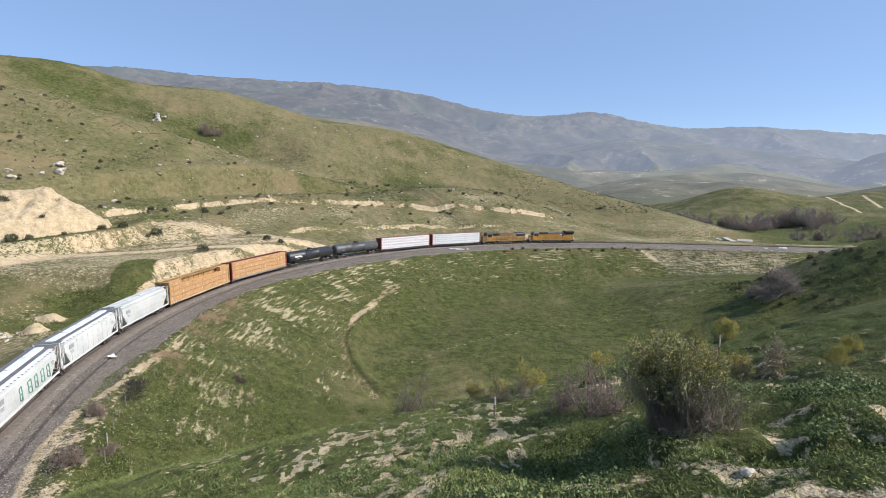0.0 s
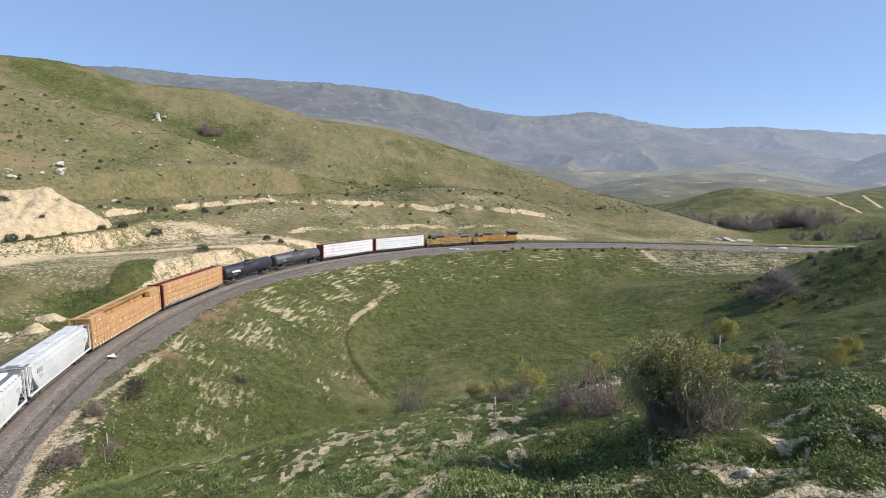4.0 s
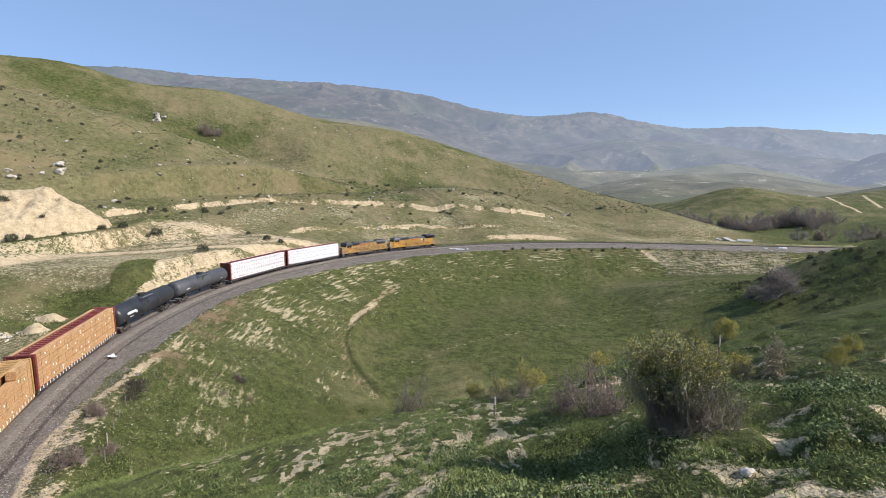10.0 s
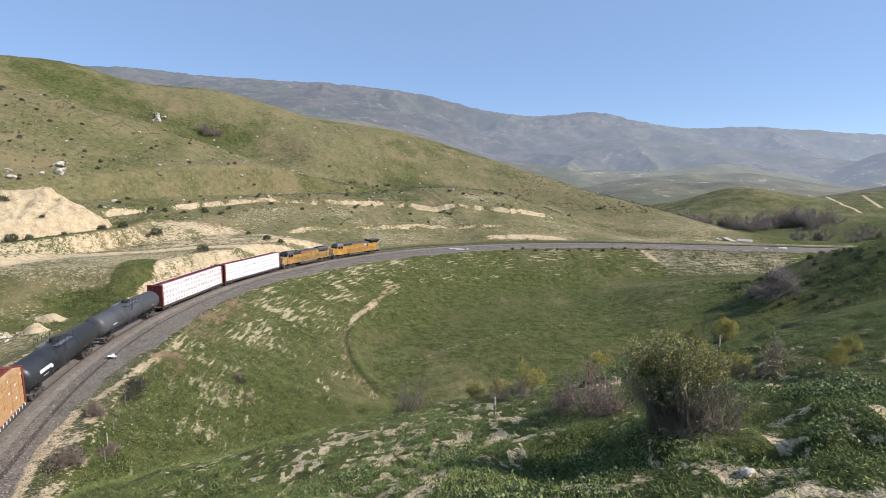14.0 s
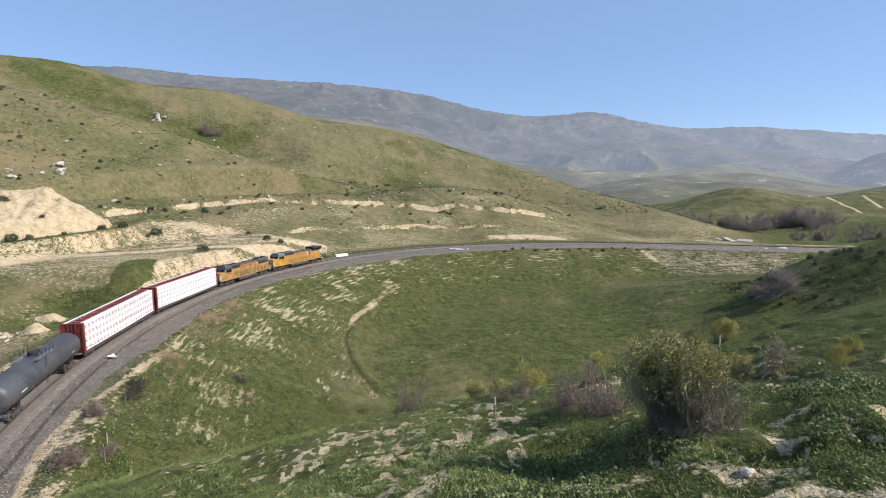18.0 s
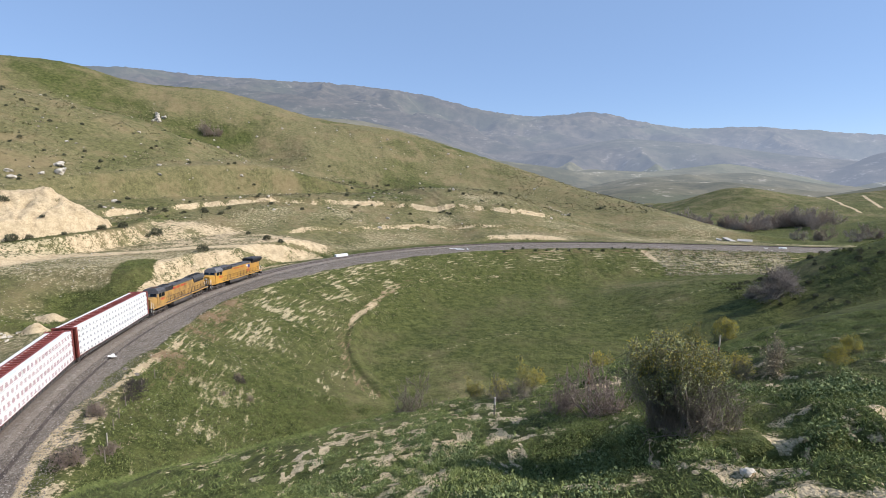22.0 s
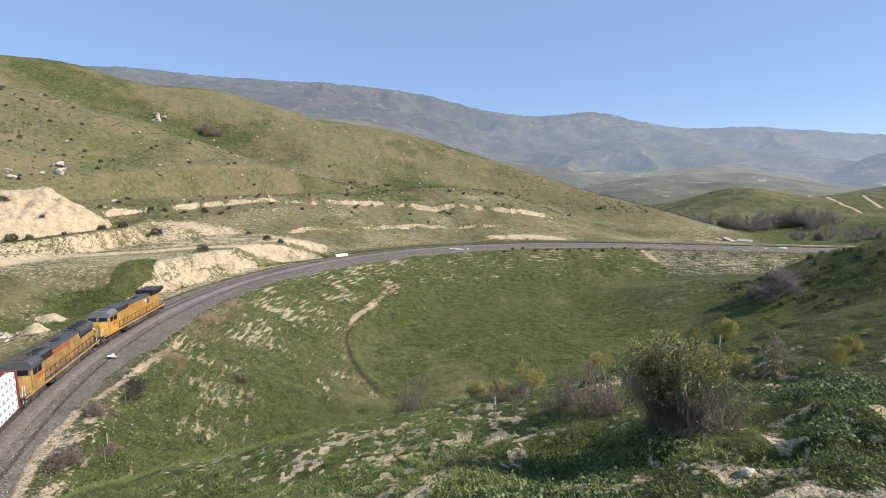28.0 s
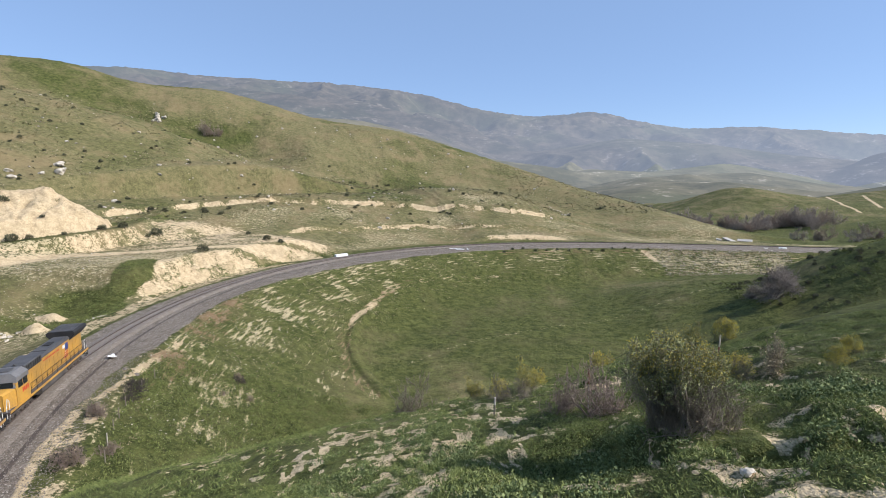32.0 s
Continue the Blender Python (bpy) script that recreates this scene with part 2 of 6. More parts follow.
# ---- materials ----
def material(name, colour=(0.5, 0.5, 0.5), rough=0.7, metal=0.0, vary=0.25, size=4.0, bump=0.15, colour2=None, fine=None):
    """A plain surface with stains at two scales and a fine relief."""
    m = bpy.data.materials.new(name)
    m.use_nodes = True
    n, l = m.node_tree.nodes, m.node_tree.links
    b = n["Principled BSDF"]
    b.inputs["Roughness"].default_value, b.inputs["Metallic"].default_value = rough, metal
    co = n.new("ShaderNodeTexCoord")
    big, small = n.new("ShaderNodeTexNoise"), n.new("ShaderNodeTexNoise")
    big.inputs["Scale"].default_value, big.inputs["Detail"].default_value = size * 0.18, 5
    small.inputs["Scale"].default_value, small.inputs["Detail"].default_value = fine or size * 2.2, 4
    for t in (big, small):
        l.new(co.outputs["Object"], t.inputs["Vector"])
    mix = n.new("ShaderNodeMath")
    mix.operation = "MULTIPLY_ADD"
    l.new(big.outputs["Fac"], mix.inputs[0])
    mix.inputs[1].default_value = 0.6
    half = n.new("ShaderNodeMath")
    half.operation = "MULTIPLY"
    half.inputs[1].default_value = 0.4
    l.new(small.outputs["Fac"], half.inputs[0])
    l.new(half.outputs[0], mix.inputs[2])
    ramp = n.new("ShaderNodeValToRGB")
    lo = colour2 or tuple(c * (1 - vary) for c in colour)
    hi = colour if colour2 else tuple(min(1, c * (1 + vary * 0.6)) for c in colour)
    ramp.color_ramp.elements[0].position, ramp.color_ramp.elements[0].color = 0.36, (*lo, 1)
    ramp.color_ramp.elements[1].position, ramp.color_ramp.elements[1].color = 0.62, (*hi, 1)
    l.new(mix.outputs[0], ramp.inputs[0])
    l.new(ramp.outputs[0], b.inputs["Base Color"])
    if bump:
        bp = n.new("ShaderNodeBump")
        bp.inputs["Strength"].default_value, bp.inputs["Distance"].default_value = bump, 0.02
        l.new(small.outputs["Fac"], bp.inputs["Height"])
        l.new(bp.outputs[0], b.inputs["Normal"])
    return m


class Graph:
    """Short forms for shader nodes."""

    def __init__(self, m):
        m.use_nodes = True
        self.n, self.l = m.node_tree.nodes, m.node_tree.links
        self.b = self.n["Principled BSDF"]

    def put(self, socket, value):
        if hasattr(value, "is_output"):
            self.l.new(value, socket)
        else:
            socket.default_value = value

    def noise(self, vec, scale, detail=4.0, rough=0.55, kind="ShaderNodeTexNoise"):
        t = self.n.new(kind)
        self.put(t.inputs["Vector"], vec)
        t.inputs["Scale"].default_value = scale
        if kind == "ShaderNodeTexNoise":
            t.inputs["Detail"].default_value, t.inputs["Roughness"].default_value = detail, rough
        return t.outputs["Fac" if kind == "ShaderNodeTexNoise" else "Distance"]

    def math(self, op, a, b=0.0, c=0.0):
        t = self.n.new("ShaderNodeMath")
        t.operation = op
        for i, v in enumerate((a, b, c)):
            self.put(t.inputs[i], v)
        return t.outputs[0]

    def ramp(self, fac, lo, hi):
        t = self.n.new("ShaderNodeMapRange")
        t.interpolation_type = "SMOOTHSTEP"
        self.put(t.inputs[0], fac)
        t.inputs[1].default_value, t.inputs[2].default_value = lo, hi
        return t.outputs[0]

    def mix(self, fac, a, b):
        t = self.n.new("ShaderNodeMix")
        t.data_type = "RGBA"
        self.put(t.inputs[0], fac)
        self.put(t.inputs[6], a if hasattr(a, "is_output") else (*a, 1))
        self.put(t.inputs[7], b if hasattr(b, "is_output") else (*b, 1))
        return t.outputs[2]

    def attr(self, name):
        t = self.n.new("ShaderNodeAttribute")
        t.attribute_name = name
        return t.outputs["Fac"]


def ground_material():
    m = bpy.data.materials.new("grassland")
    g = Graph(m)
    pos = g.n.new("ShaderNodeNewGeometry").outputs["Position"]
    n0, n1, n2 = g.noise(pos, 0.018, 4), g.noise(pos, 0.075, 5, 0.6), g.noise(pos, 0.55, 5, 0.7)
    n3, n4 = g.noise(pos, 2.6, 4, 0.75), g.noise(pos, 13.0, 3, 0.7)
    n5 = g.noise(pos, 4.5, 6, 0.85)
    fine = g.math("MULTIPLY_ADD", n3, 0.5, g.math("MULTIPLY", n2, 0.5))
    tuft = g.math("MULTIPLY_ADD", n3, 0.35, g.math("MULTIPLY", g.noise(pos, 1.1, 5, 0.75), 0.65))
    # terracettes: streaks that run along the railway
    run = g.n.new("ShaderNodeCombineXYZ")
    g.put(run.inputs[0], g.math("MULTIPLY", g.attr("run"), 0.16))
    g.put(run.inputs[1], g.attr("off"))
    streak = g.noise(run.outputs[0], 1.35, 4, 0.65)
    ledge = g.math("MULTIPLY_ADD", streak, 0.72, g.math("MULTIPLY", n3, 0.28))
    weight = g.attr("terrace")
    tuft = g.math("ADD", g.math("MULTIPLY", tuft, g.math("SUBTRACT", 1.0, weight)), g.math("MULTIPLY", ledge, weight))
    # grass: lush to olive to straw
    lush = g.mix(g.ramp(fine, 0.39, 0.62), (0.036, 0.045, 0.013), (0.122, 0.132, 0.041))
    lush = g.mix(g.math("MULTIPLY", g.ramp(n1, 0.44, 0.68), 0.45), lush, (0.125, 0.115, 0.050))
    olive = g.mix(g.ramp(fine, 0.36, 0.66), (0.098, 0.095, 0.041), (0.245, 0.212, 0.103))
    olive = g.mix(g.math("MULTIPLY", g.ramp(n1, 0.45, 0.70), 0.6), olive, (0.25, 0.185, 0.10))
    dry = g.math("ADD", g.attr("dry"), g.math("ADD", g.math("MULTIPLY_ADD", n1, 0.8, -0.4), g.math("MULTIPLY_ADD", n0, 0.7, -0.35)))
    col = g.mix(g.ramp(dry, 0.22, 0.78), lush, olive)
    straw = g.math("ADD", g.attr("straw"), g.math("MULTIPLY_ADD", tuft, 3.9, -2.1))
    col = g.mix(g.ramp(straw, 0.42, 0.66), col, g.mix(g.ramp(n4, 0.3, 0.7), (0.29, 0.24, 0.135), (0.58, 0.49, 0.31)))
    # bare earth
    earth = g.mix(g.ramp(fine, 0.33, 0.67), (0.35, 0.265, 0.155), (0.66, 0.525, 0.335))
    soil = g.math("ADD", g.attr("soil"), g.math("MULTIPLY_ADD", tuft, 2.4, -1.2))
    col = g.mix(g.ramp(soil, 0.40, 0.64), col, earth)
    rust = g.mix(fine, (0.13, 0.086, 0.048), (0.28, 0.195, 0.115))
    col = g.mix(g.ramp(g.math("ADD", g.attr("rust"), g.math("MULTIPLY_ADD", tuft, 2.2, -1.1)), 0.38, 0.7), col, rust)
    grey = g.mix(g.ramp(g.math("MULTIPLY_ADD", n5, 0.7, g.math("MULTIPLY", n2, 0.3)), 0.36, 0.66), (0.075, 0.062, 0.049), (0.30, 0.256, 0.208))
    grey = g.mix(g.math("MULTIPLY", g.ramp(g.noise(pos, 1.3, 5, 0.85), 0.54, 0.66), 0.5), grey, (0.42, 0.38, 0.33))
    grey = g.mix(g.ramp(n5, 0.60, 0.70), grey, (0.50, 0.46, 0.42))
    spot = g.noise(pos, 2.6, kind="ShaderNodeTexVoronoi")
    grey = g.mix(g.math("MULTIPLY", g.ramp(spot, 0.24, 0.16), 0.8), grey, (0.52, 0.47, 0.41))
    gravel = g.math("ADD", g.attr("gravel"), g.math("MULTIPLY_ADD", tuft, 1.2, -0.6))
    col = g.mix(g.ramp(gravel, 0.38, 0.62), col, grey)
    g.put(g.b.inputs["Base Color"], col)
    g.b.inputs["Roughness"].default_value = 0.95
    g.b.inputs["Specular IOR Level"].default_value = 0.12
    bp = g.n.new("ShaderNodeBump")
    bp.inputs["Strength"].default_value, bp.inputs["Distance"].default_value = 0.8, 0.5
    g.put(bp.inputs["Height"], g.math("MULTIPLY_ADD", n4, 0.12, g.math("MULTIPLY_ADD", n3, 0.4, n2)))
    g.put(g.b.inputs["Normal"], bp.outputs[0])
    return m


def range_material(name, low, high, rock, haze_glow, near, far, weak, strong, green, bare):
    """Distant hills: brush, grass slopes and pale outcrops, with haze painted as emission that grows with distance and
    towards the sun.
    """
    m = bpy.data.materials.new(name)
    g = Graph(m)
    pos = g.n.new("ShaderNodeNewGeometry").outputs["Position"]
    cut = g.n.new("ShaderNodeSeparateXYZ")
    g.put(cut.inputs[0], pos)
    x, y, z = cut.outputs
    n0, n1, n2, n3 = g.noise(pos, 0.0016, 3), g.noise(pos, 0.006, 6, 0.65), g.noise(pos, 0.022, 5, 0.7), g.noise(pos, 0.075, 4, 0.75)
    f = g.math("MULTIPLY_ADD", n1, 0.6, g.math("MULTIPLY", n2, 0.4))
    col = g.mix(g.ramp(f, 0.40, 0.60), low, high)
    col = g.mix(g.math("MULTIPLY", g.ramp(n0, 0.48, 0.62), green), col, (0.060, 0.075, 0.036))
    col = g.mix(g.math("MULTIPLY", g.ramp(n3, 0.56, 0.68), 0.5), col, (0.020, 0.024, 0.014))
    out = g.math("MULTIPLY", g.math("MULTIPLY", g.ramp(n2, 0.545, 0.63), g.ramp(n3, 0.47, 0.56)), g.ramp(g.noise(pos, 0.0030, 2), 0.46, 0.56))
    col = g.mix(g.math("MULTIPLY", out, bare), col, rock)
    g.put(g.b.inputs["Base Color"], col)
    g.b.inputs["Roughness"].default_value = 1.0
    g.b.inputs["Specular IOR Level"].default_value = 0.0
    # haze put into the emission: stronger far off, low down and towards +x
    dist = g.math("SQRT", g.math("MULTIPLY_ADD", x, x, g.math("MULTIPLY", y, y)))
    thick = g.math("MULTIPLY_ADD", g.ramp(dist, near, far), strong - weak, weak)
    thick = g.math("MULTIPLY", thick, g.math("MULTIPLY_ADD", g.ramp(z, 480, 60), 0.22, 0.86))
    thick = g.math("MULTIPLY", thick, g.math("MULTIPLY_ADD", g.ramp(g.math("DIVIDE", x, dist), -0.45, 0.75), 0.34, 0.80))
    g.put(g.b.inputs["Emission Color"], (*haze_glow, 1))
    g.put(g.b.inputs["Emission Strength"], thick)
    return m


M_GROUND = ground_material()
M_MID = range_material("brush_hills_haze_glow", (0.052, 0.050, 0.028), (0.125, 0.108, 0.064), (0.60, 0.53, 0.44), (0.49, 0.56, 0.62), 600, 1750, 0.085, 0.25, 0.6, 0.4)
M_FAR = range_material("far_range_haze_glow", (0.034, 0.033, 0.023), (0.085, 0.070, 0.050), (0.34, 0.30, 0.26), (0.465, 0.55, 0.70), 1750, 3900, 0.265, 0.36, 0.3, 0.3)


# ---- the ground, one sheet ----
WORN = [(-3.2, 11.3, 0), (-1.0, 10.0, 0), (1.4, 9.2, 0), (2.9, 8.3, 0), (4.0, 7.4, 0), (5.1, 6.6, 0), (6.6, 5.6, 0)]
TRACKS = [[(432.6, 559.3, 0), (383.5, 475.3, 0), (372.7, 440.9, 0)], [(443.9, 524.9, 0), (401, 451.7, 0)]]
STRAWY = [(-36.5, 92, 6), (-21, 80, 7.0), (-28, 134, 8.0), (-15, 146, 6.0), (-30, 66, 6.0)]


def gully(x, y, wob):
    """Share of lush grass in the gully between the sandy cut and the dry bank."""
    a = near_line(x, y, [(-72, 116, 0), (-69.5, 109, 0), (-68.5, 103, 0), (-70, 99, 0)])[0]
    b = near_line(x, y, [(-76.5, 97.5, 0), (-71, 97.5, 0), (-67.5, 95, 0), (-66, 90, 0)])[0]
    c = near_line(x, y, [(-80, 85, 0), (-74, 87.5, 0), (-68, 88, 0)])[0]
    return np.maximum(np.maximum(smooth(3.6, 2.2, a + 1.2 * wob), smooth(4.6, 2.8, b + 1.2 * wob)), smooth(3.2, 1.6, c + 1.5 * wob))


def masks(x, y, z, s, d):
    r = np.hypot(x, y)
    o = -d
    wob = fbm(x, y, 6, 3, 71)
    bw = bed_width(s)
    gravel = (0.16 * smooth(-8.6, -7.4, d + 0.8 * wob) + 0.84 * smooth(-5.0, -3.4, d + 0.6 * wob)) * smooth(bw + 0.6, bw - 1.4, d + 1.2 * wob + 3.0 * smooth(138, 160, s))
    rust = smooth(bw - 2, bw + 0.5, d) * smooth(bw + 8, bw + 2.5, d + 2 * wob) * (0.12 + (0.36 + 0.7 * fbm(x, y, 5, 4, 70, 0.65)) * smooth(85, 110, s) * smooth(172, 150, s) + 0.30 * smooth(10, -30, s))
    rust = np.maximum(rust, 0.36 * smooth(4, 6, o) * smooth(9.5, 7.0, o + wob) * smooth(-60, 30, s))
    soil = np.zeros_like(x)
    bank = smooth(28, 50, s) * smooth(118, 104, s)
    soil = np.maximum(soil, bank * smooth(7.5, 9.5, o + wob) * smooth(19, 14, o + 3 * wob) * (0.74 + 0.5 * fbm(x, y, 5, 3, 72)))
    soil = np.maximum(soil, smooth(4, 6, o) * smooth(12, 8, o + wob) * smooth(10, 60, s) * 0.56)
    road, rz, _ = near_line(x, y, [(-120, 80, 0), (-101, 107, 0), (-96.7, 121.9, 0), (-84, 130.7, 0), (-73, 138.9, 0), (-57, 148, 0), (-43, 163.5, 0)])
    foot = np.interp(s, [40, 57, 73, 81, 94, 105, 125], [12, 13, 15, 24, 40, 47, 60])
    brow = np.interp(s, [34, 46, 50, 62, 75, 93, 99, 125], [13, 30, 53, 64, 60, 50, 54, 66])
    slope_zone = smooth(0, 2, o - foot + wob) * smooth(3, -5, o - brow + 3 * wob) * smooth(34, 44, s)
    soil = np.maximum(soil, slope_zone * (0.55 + 0.55 * fbm(x, y, 7, 4, 73, 0.65) + 0.25 * smooth(9, 2, o - foot) + 0.2 * fbm(x, y, 2.2, 2, 69)))
    soil = soil * (1 - 0.6 * smooth(6.5, 3.5, road + 1.5 * wob))
    soil = np.maximum(soil, smooth(2.9, 1.9, road + 0.2 * wob) * 2.0)
    lane = smooth(2.6, 1.2, np.abs(o - brow - 2.5)) * smooth(52, 60, s) * smooth(125, 110, s)
    soil = soil * (1 - 0.9 * lane)
    soil = np.maximum(soil, smooth(0.8, 0.2, z - mound(x, y)) * (r < 260))
    bench = smooth(1.8, 0.6, np.abs(o - bench_high(s) - 0.8 * wob)) * smooth(-80, -60, s) * (0.60 + 0.8 * fbm(x, y, 8, 3, 75) + 0.5 * fbm(x, y, 2.6, 2, 74))
    bench = np.maximum(bench, smooth(1.5, 0.5, np.abs(o - bench_low(s) - 1.5 * wob)) * smooth(-50, -35, s) * smooth(50, 36, s) * (0.52 + 0.6 * fbm(x, y, 14, 3, 77)))
    soil = np.maximum(soil, bench)
    soil = np.maximum(soil, (0.62 + 0.9 * fbm(x, y, 5, 3, 64)) * smooth(9, 10.5, o) * smooth(14, 12, o + wob) * smooth(-22, -30, s) * smooth(-80, -55, s))
    # worn track round the bowl and bare patches on the near slope
    ring, _, sh = near_line(x, y, [(19.2, 171.5, 0), (6.9, 164.5, 0), (-4.4, 156.8, 0), (-12.8, 148.3, 0), (-17, 139.2, 0), (-20.3, 128, 0), (-22.1, 119.5, 0), (-22.8, 110.7, 0), (-21.4, 102.3, 0), (-19.2, 94, 0), (-16, 88.6, 0), (-12.6, 83.8, 0)])
    soil = np.maximum(soil, smooth(1.5, 0.7, ring + 0.25 * wob) * (0.27 + 0.26 * smooth(1.5, 4.5, sh) * smooth(7.4, 5.2, sh) + 0.6 * fbm(x, y, 6, 3, 79)))
    rust = np.maximum(rust, smooth(2.0, 1.2, ring + 0.5 * wob) * 0.42 * smooth(0.5, 3.5, sh))
    path, _, _ = near_line(x, y, [(-7.8, 101.3, 0), (2.1, 112.1, 0), (9.2, 117.3, 0), (16.8, 121.6, 0), (33.2, 129.6, 0), (59.5, 137.3, 0), (77.9, 141.6, 0)])
    soil = np.maximum(soil, (0.16 + 0.3 * fbm(x, y, 6, 2, 78)) * smooth(1.1, 0.3, path + 0.3 * wob))
    nearness = smooth(70, 30, r) * (d > 9)
    patch = 0.68 * smooth(0.0, 0.24, fbm(x + 0.1 * y, 0.5 * y, 0.30, 3, 81, 0.65) + 0.36 * fbm(x, 0.5 * y, 1.5, 2, 82) + 0.2 * fbm(x, y, 6, 2, 86)) * nearness
    patch = patch * (0.80 + 0.20 * smooth(3.5, -1.0, x - 0.10 * y)) * smooth(-0.85, -0.5, x / (np.abs(y) + 0.1)) * smooth(34, 24, r)
    soil = np.maximum(soil, patch)
    walk_, _, step_ = near_line(x, y, WORN)
    wide = 0.14 + 0.45 * smooth(4.6, 5.2, step_)
    soil = np.maximum(soil, (0.5 + 0.32 * smooth(4.6, 5.2, step_) + 0.4 * fbm(x, y, 0.7, 2, 76)) * smooth(1.3, 0.5, (walk_ + 0.22 * fbm(x, y, 1.2, 3, 80)) / wide))
    straw = smooth(bw - 2, bw + 1, d) * smooth(45, 15, d) * smooth(-160, -40, s) * (0.42 + 0.55 * fbm(x, y, 9, 3, 83) - 0.08 * smooth(125, 150, s)) * smooth(34, 44, r)
    straw = np.maximum(straw, 0.42 * smooth(1.3, 0.4, path + 0.2 * wob))
    straw = np.maximum(straw, smooth(9, 14, o) * smooth(80, 60, o) * (0.46 + 0.35 * fbm(x, y, 15, 3, 87) + 0.17 * smooth(85, 100, s) + 0.10 * smooth(86, 96, s) * smooth(113, 104, s) - 0.25 * smooth(108, 118, s)))
    straw = np.maximum(straw, smooth(-55, -95, s) * smooth(-165, -150, s) * smooth(13, 17, d) * smooth(34, 28, d) * (0.62 + 0.3 * fbm(x, y, 5, 2, 67)))
    dry = np.where(d < -9, 0.70 - 0.5 * lane, 0.12)
    dry = np.maximum(dry, 0.2 * smooth(42, 20, d) * smooth(bw, bw + 2, d) * (r > 50))
    bowl = smooth(22, 30, d) * smooth(60, 75, r) * smooth(-30, -16, x)
    dry = np.maximum(dry, bowl * (0.22 + 0.4 * fbm(x, y, 34, 3, 85) + 0.12 * fbm(x, y, 9, 3, 65)))
    dry = np.maximum(dry, smooth(22, 6, np.abs(d - bw - 6)) * 0.22)
    dry = dry * (1 - 0.3 * smooth(250, 420, y) * smooth(120, 200, x))
    folds = fbm(x + 25 * fbm(x, y, 120, 2, 13), y, 85, 4, 11, 0.4) + 0.5 * fbm(x, y, 30, 3, 14)
    dry = dry + (d < -60) * (r < 520) * (0.10 + 0.75 * folds)
    tr, _, _ = near_line(x, y, [(-276, 278, 0), (-253, 292, 0), (-227, 304, 0), (-193, 313, 0), (-159, 312, 0), (-122, 297, 0)])
    dry = dry - 0.25 * smooth(60, 15, tr + 8 * wob) * (y > 200)
    green_gully = gully(x, y, wob)
    dry, straw = dry * (1 - green_gully), straw * (1 - green_gully)
    soil = soil * (1 - 0.95 * green_gully)
    dry = dry - 0.25 * green_gully - 0.3 * smooth(108, 116, s) * smooth(135, 128, s) * smooth(12, 16, o) * smooth(60, 45, o)
    for px, py, size in STRAWY:
        straw = np.maximum(straw, 0.68 * smooth(1.1, 0.1, np.hypot((x - px) / size, (y - py) / (size * 1.6)) + 0.9 * fbm(x, y, 5, 3, 89)) * (d > bw))
    mid = np.interp(s, [135, 150, 157, 163, 172, 190], [10.5, 9.8, 8.5, 6.6, 5.7, 5.9])
    tan = smooth(1.15, 0.35, np.abs(d - mid + 0.5 * wob)) * smooth(120, 150, s) * (0.66 + 0.45 * fbm(x, y, 3, 3, 88))
    tan = np.maximum(tan, (0.30 + 0.5 * fbm(x, y, 2.6, 3, 66)) * smooth(5.0, 5.6, d) * smooth(10.6, 9.2, d + 0.8 * wob) * smooth(140, 156, s))
    tan = np.maximum(tan, smooth(1.2, 0.3, np.abs(d - 8.4 + 0.9 * wob)) * smooth(158, 168, s) * (0.50 + 0.6 * fbm(x, y, 2.2, 3, 68)))
    soil, straw = np.maximum(soil, tan), np.maximum(straw, 0.5 * smooth(2.5, 0.5, np.abs(d - bw)) * smooth(30, 70, s))
    soil = np.maximum(soil, 0.95 * smooth(2.0, 1.0, 1.5 * near_line(x, y, [(83.0, 202.0, 0), (86, 196.5, 0)])[0] + 0.8 * wob))
    straw = straw * (1 - lane)
    track, _, _ = near_line(x, y, LANE)
    track = smooth(2.1, 1.2, track + 0.5 * wob)
    soil, straw, dry = soil * (1 - 0.96 * track), straw * (1 - 0.8 * track), dry + (0.45 - dry) * track
    for px, py, size, tall in SPOIL:
        soil = np.maximum(soil, 0.8 * smooth(1.1, 0.6, np.hypot(x - px, 1.4 * (y - py)) / size + 0.3 * wob))
    straw = np.maximum(straw, 0.62 * smooth(92, 104, s) * smooth(115, 106, s) * smooth(10, 16, o) * smooth(46, 40, o - 0.3 * (s - 105)) * (1 - green_gully) * (0.9 + 0.4 * fbm(x, y, 6, 3, 94)))
    soil = np.maximum(soil, 0.9 * smooth(1.0, 0.5, np.hypot((x - 131) / 9, (y - 248) / 3) + 0.3 * wob))
    lanes = np.minimum(near_line(x, y, TRACKS[0])[0], near_line(x, y, TRACKS[1])[0])
    soil = np.maximum(soil, 0.8 * smooth(2.4, 1.0, lanes))
    far_ = smooth(400, 520, r)
    dry, straw = np.maximum(dry * (1 - far_), 0.46 * far_), np.maximum(straw * (1 - far_), 0.16 * far_)
    flat = smooth(150, 175, x) * (d < -20) * smooth(520, 420, r)
    dry, straw = dry * (1 - 0.9 * flat), straw * (1 - 0.9 * flat)
    terrace = smooth(bw - 1, bw + 1.5, d) * smooth(50, 40, d) * smooth(36, 50, r)
    return dict(run=s, off=d, terrace=terrace, gravel=gravel, rust=rust, soil=soil, straw=straw, dry=dry)


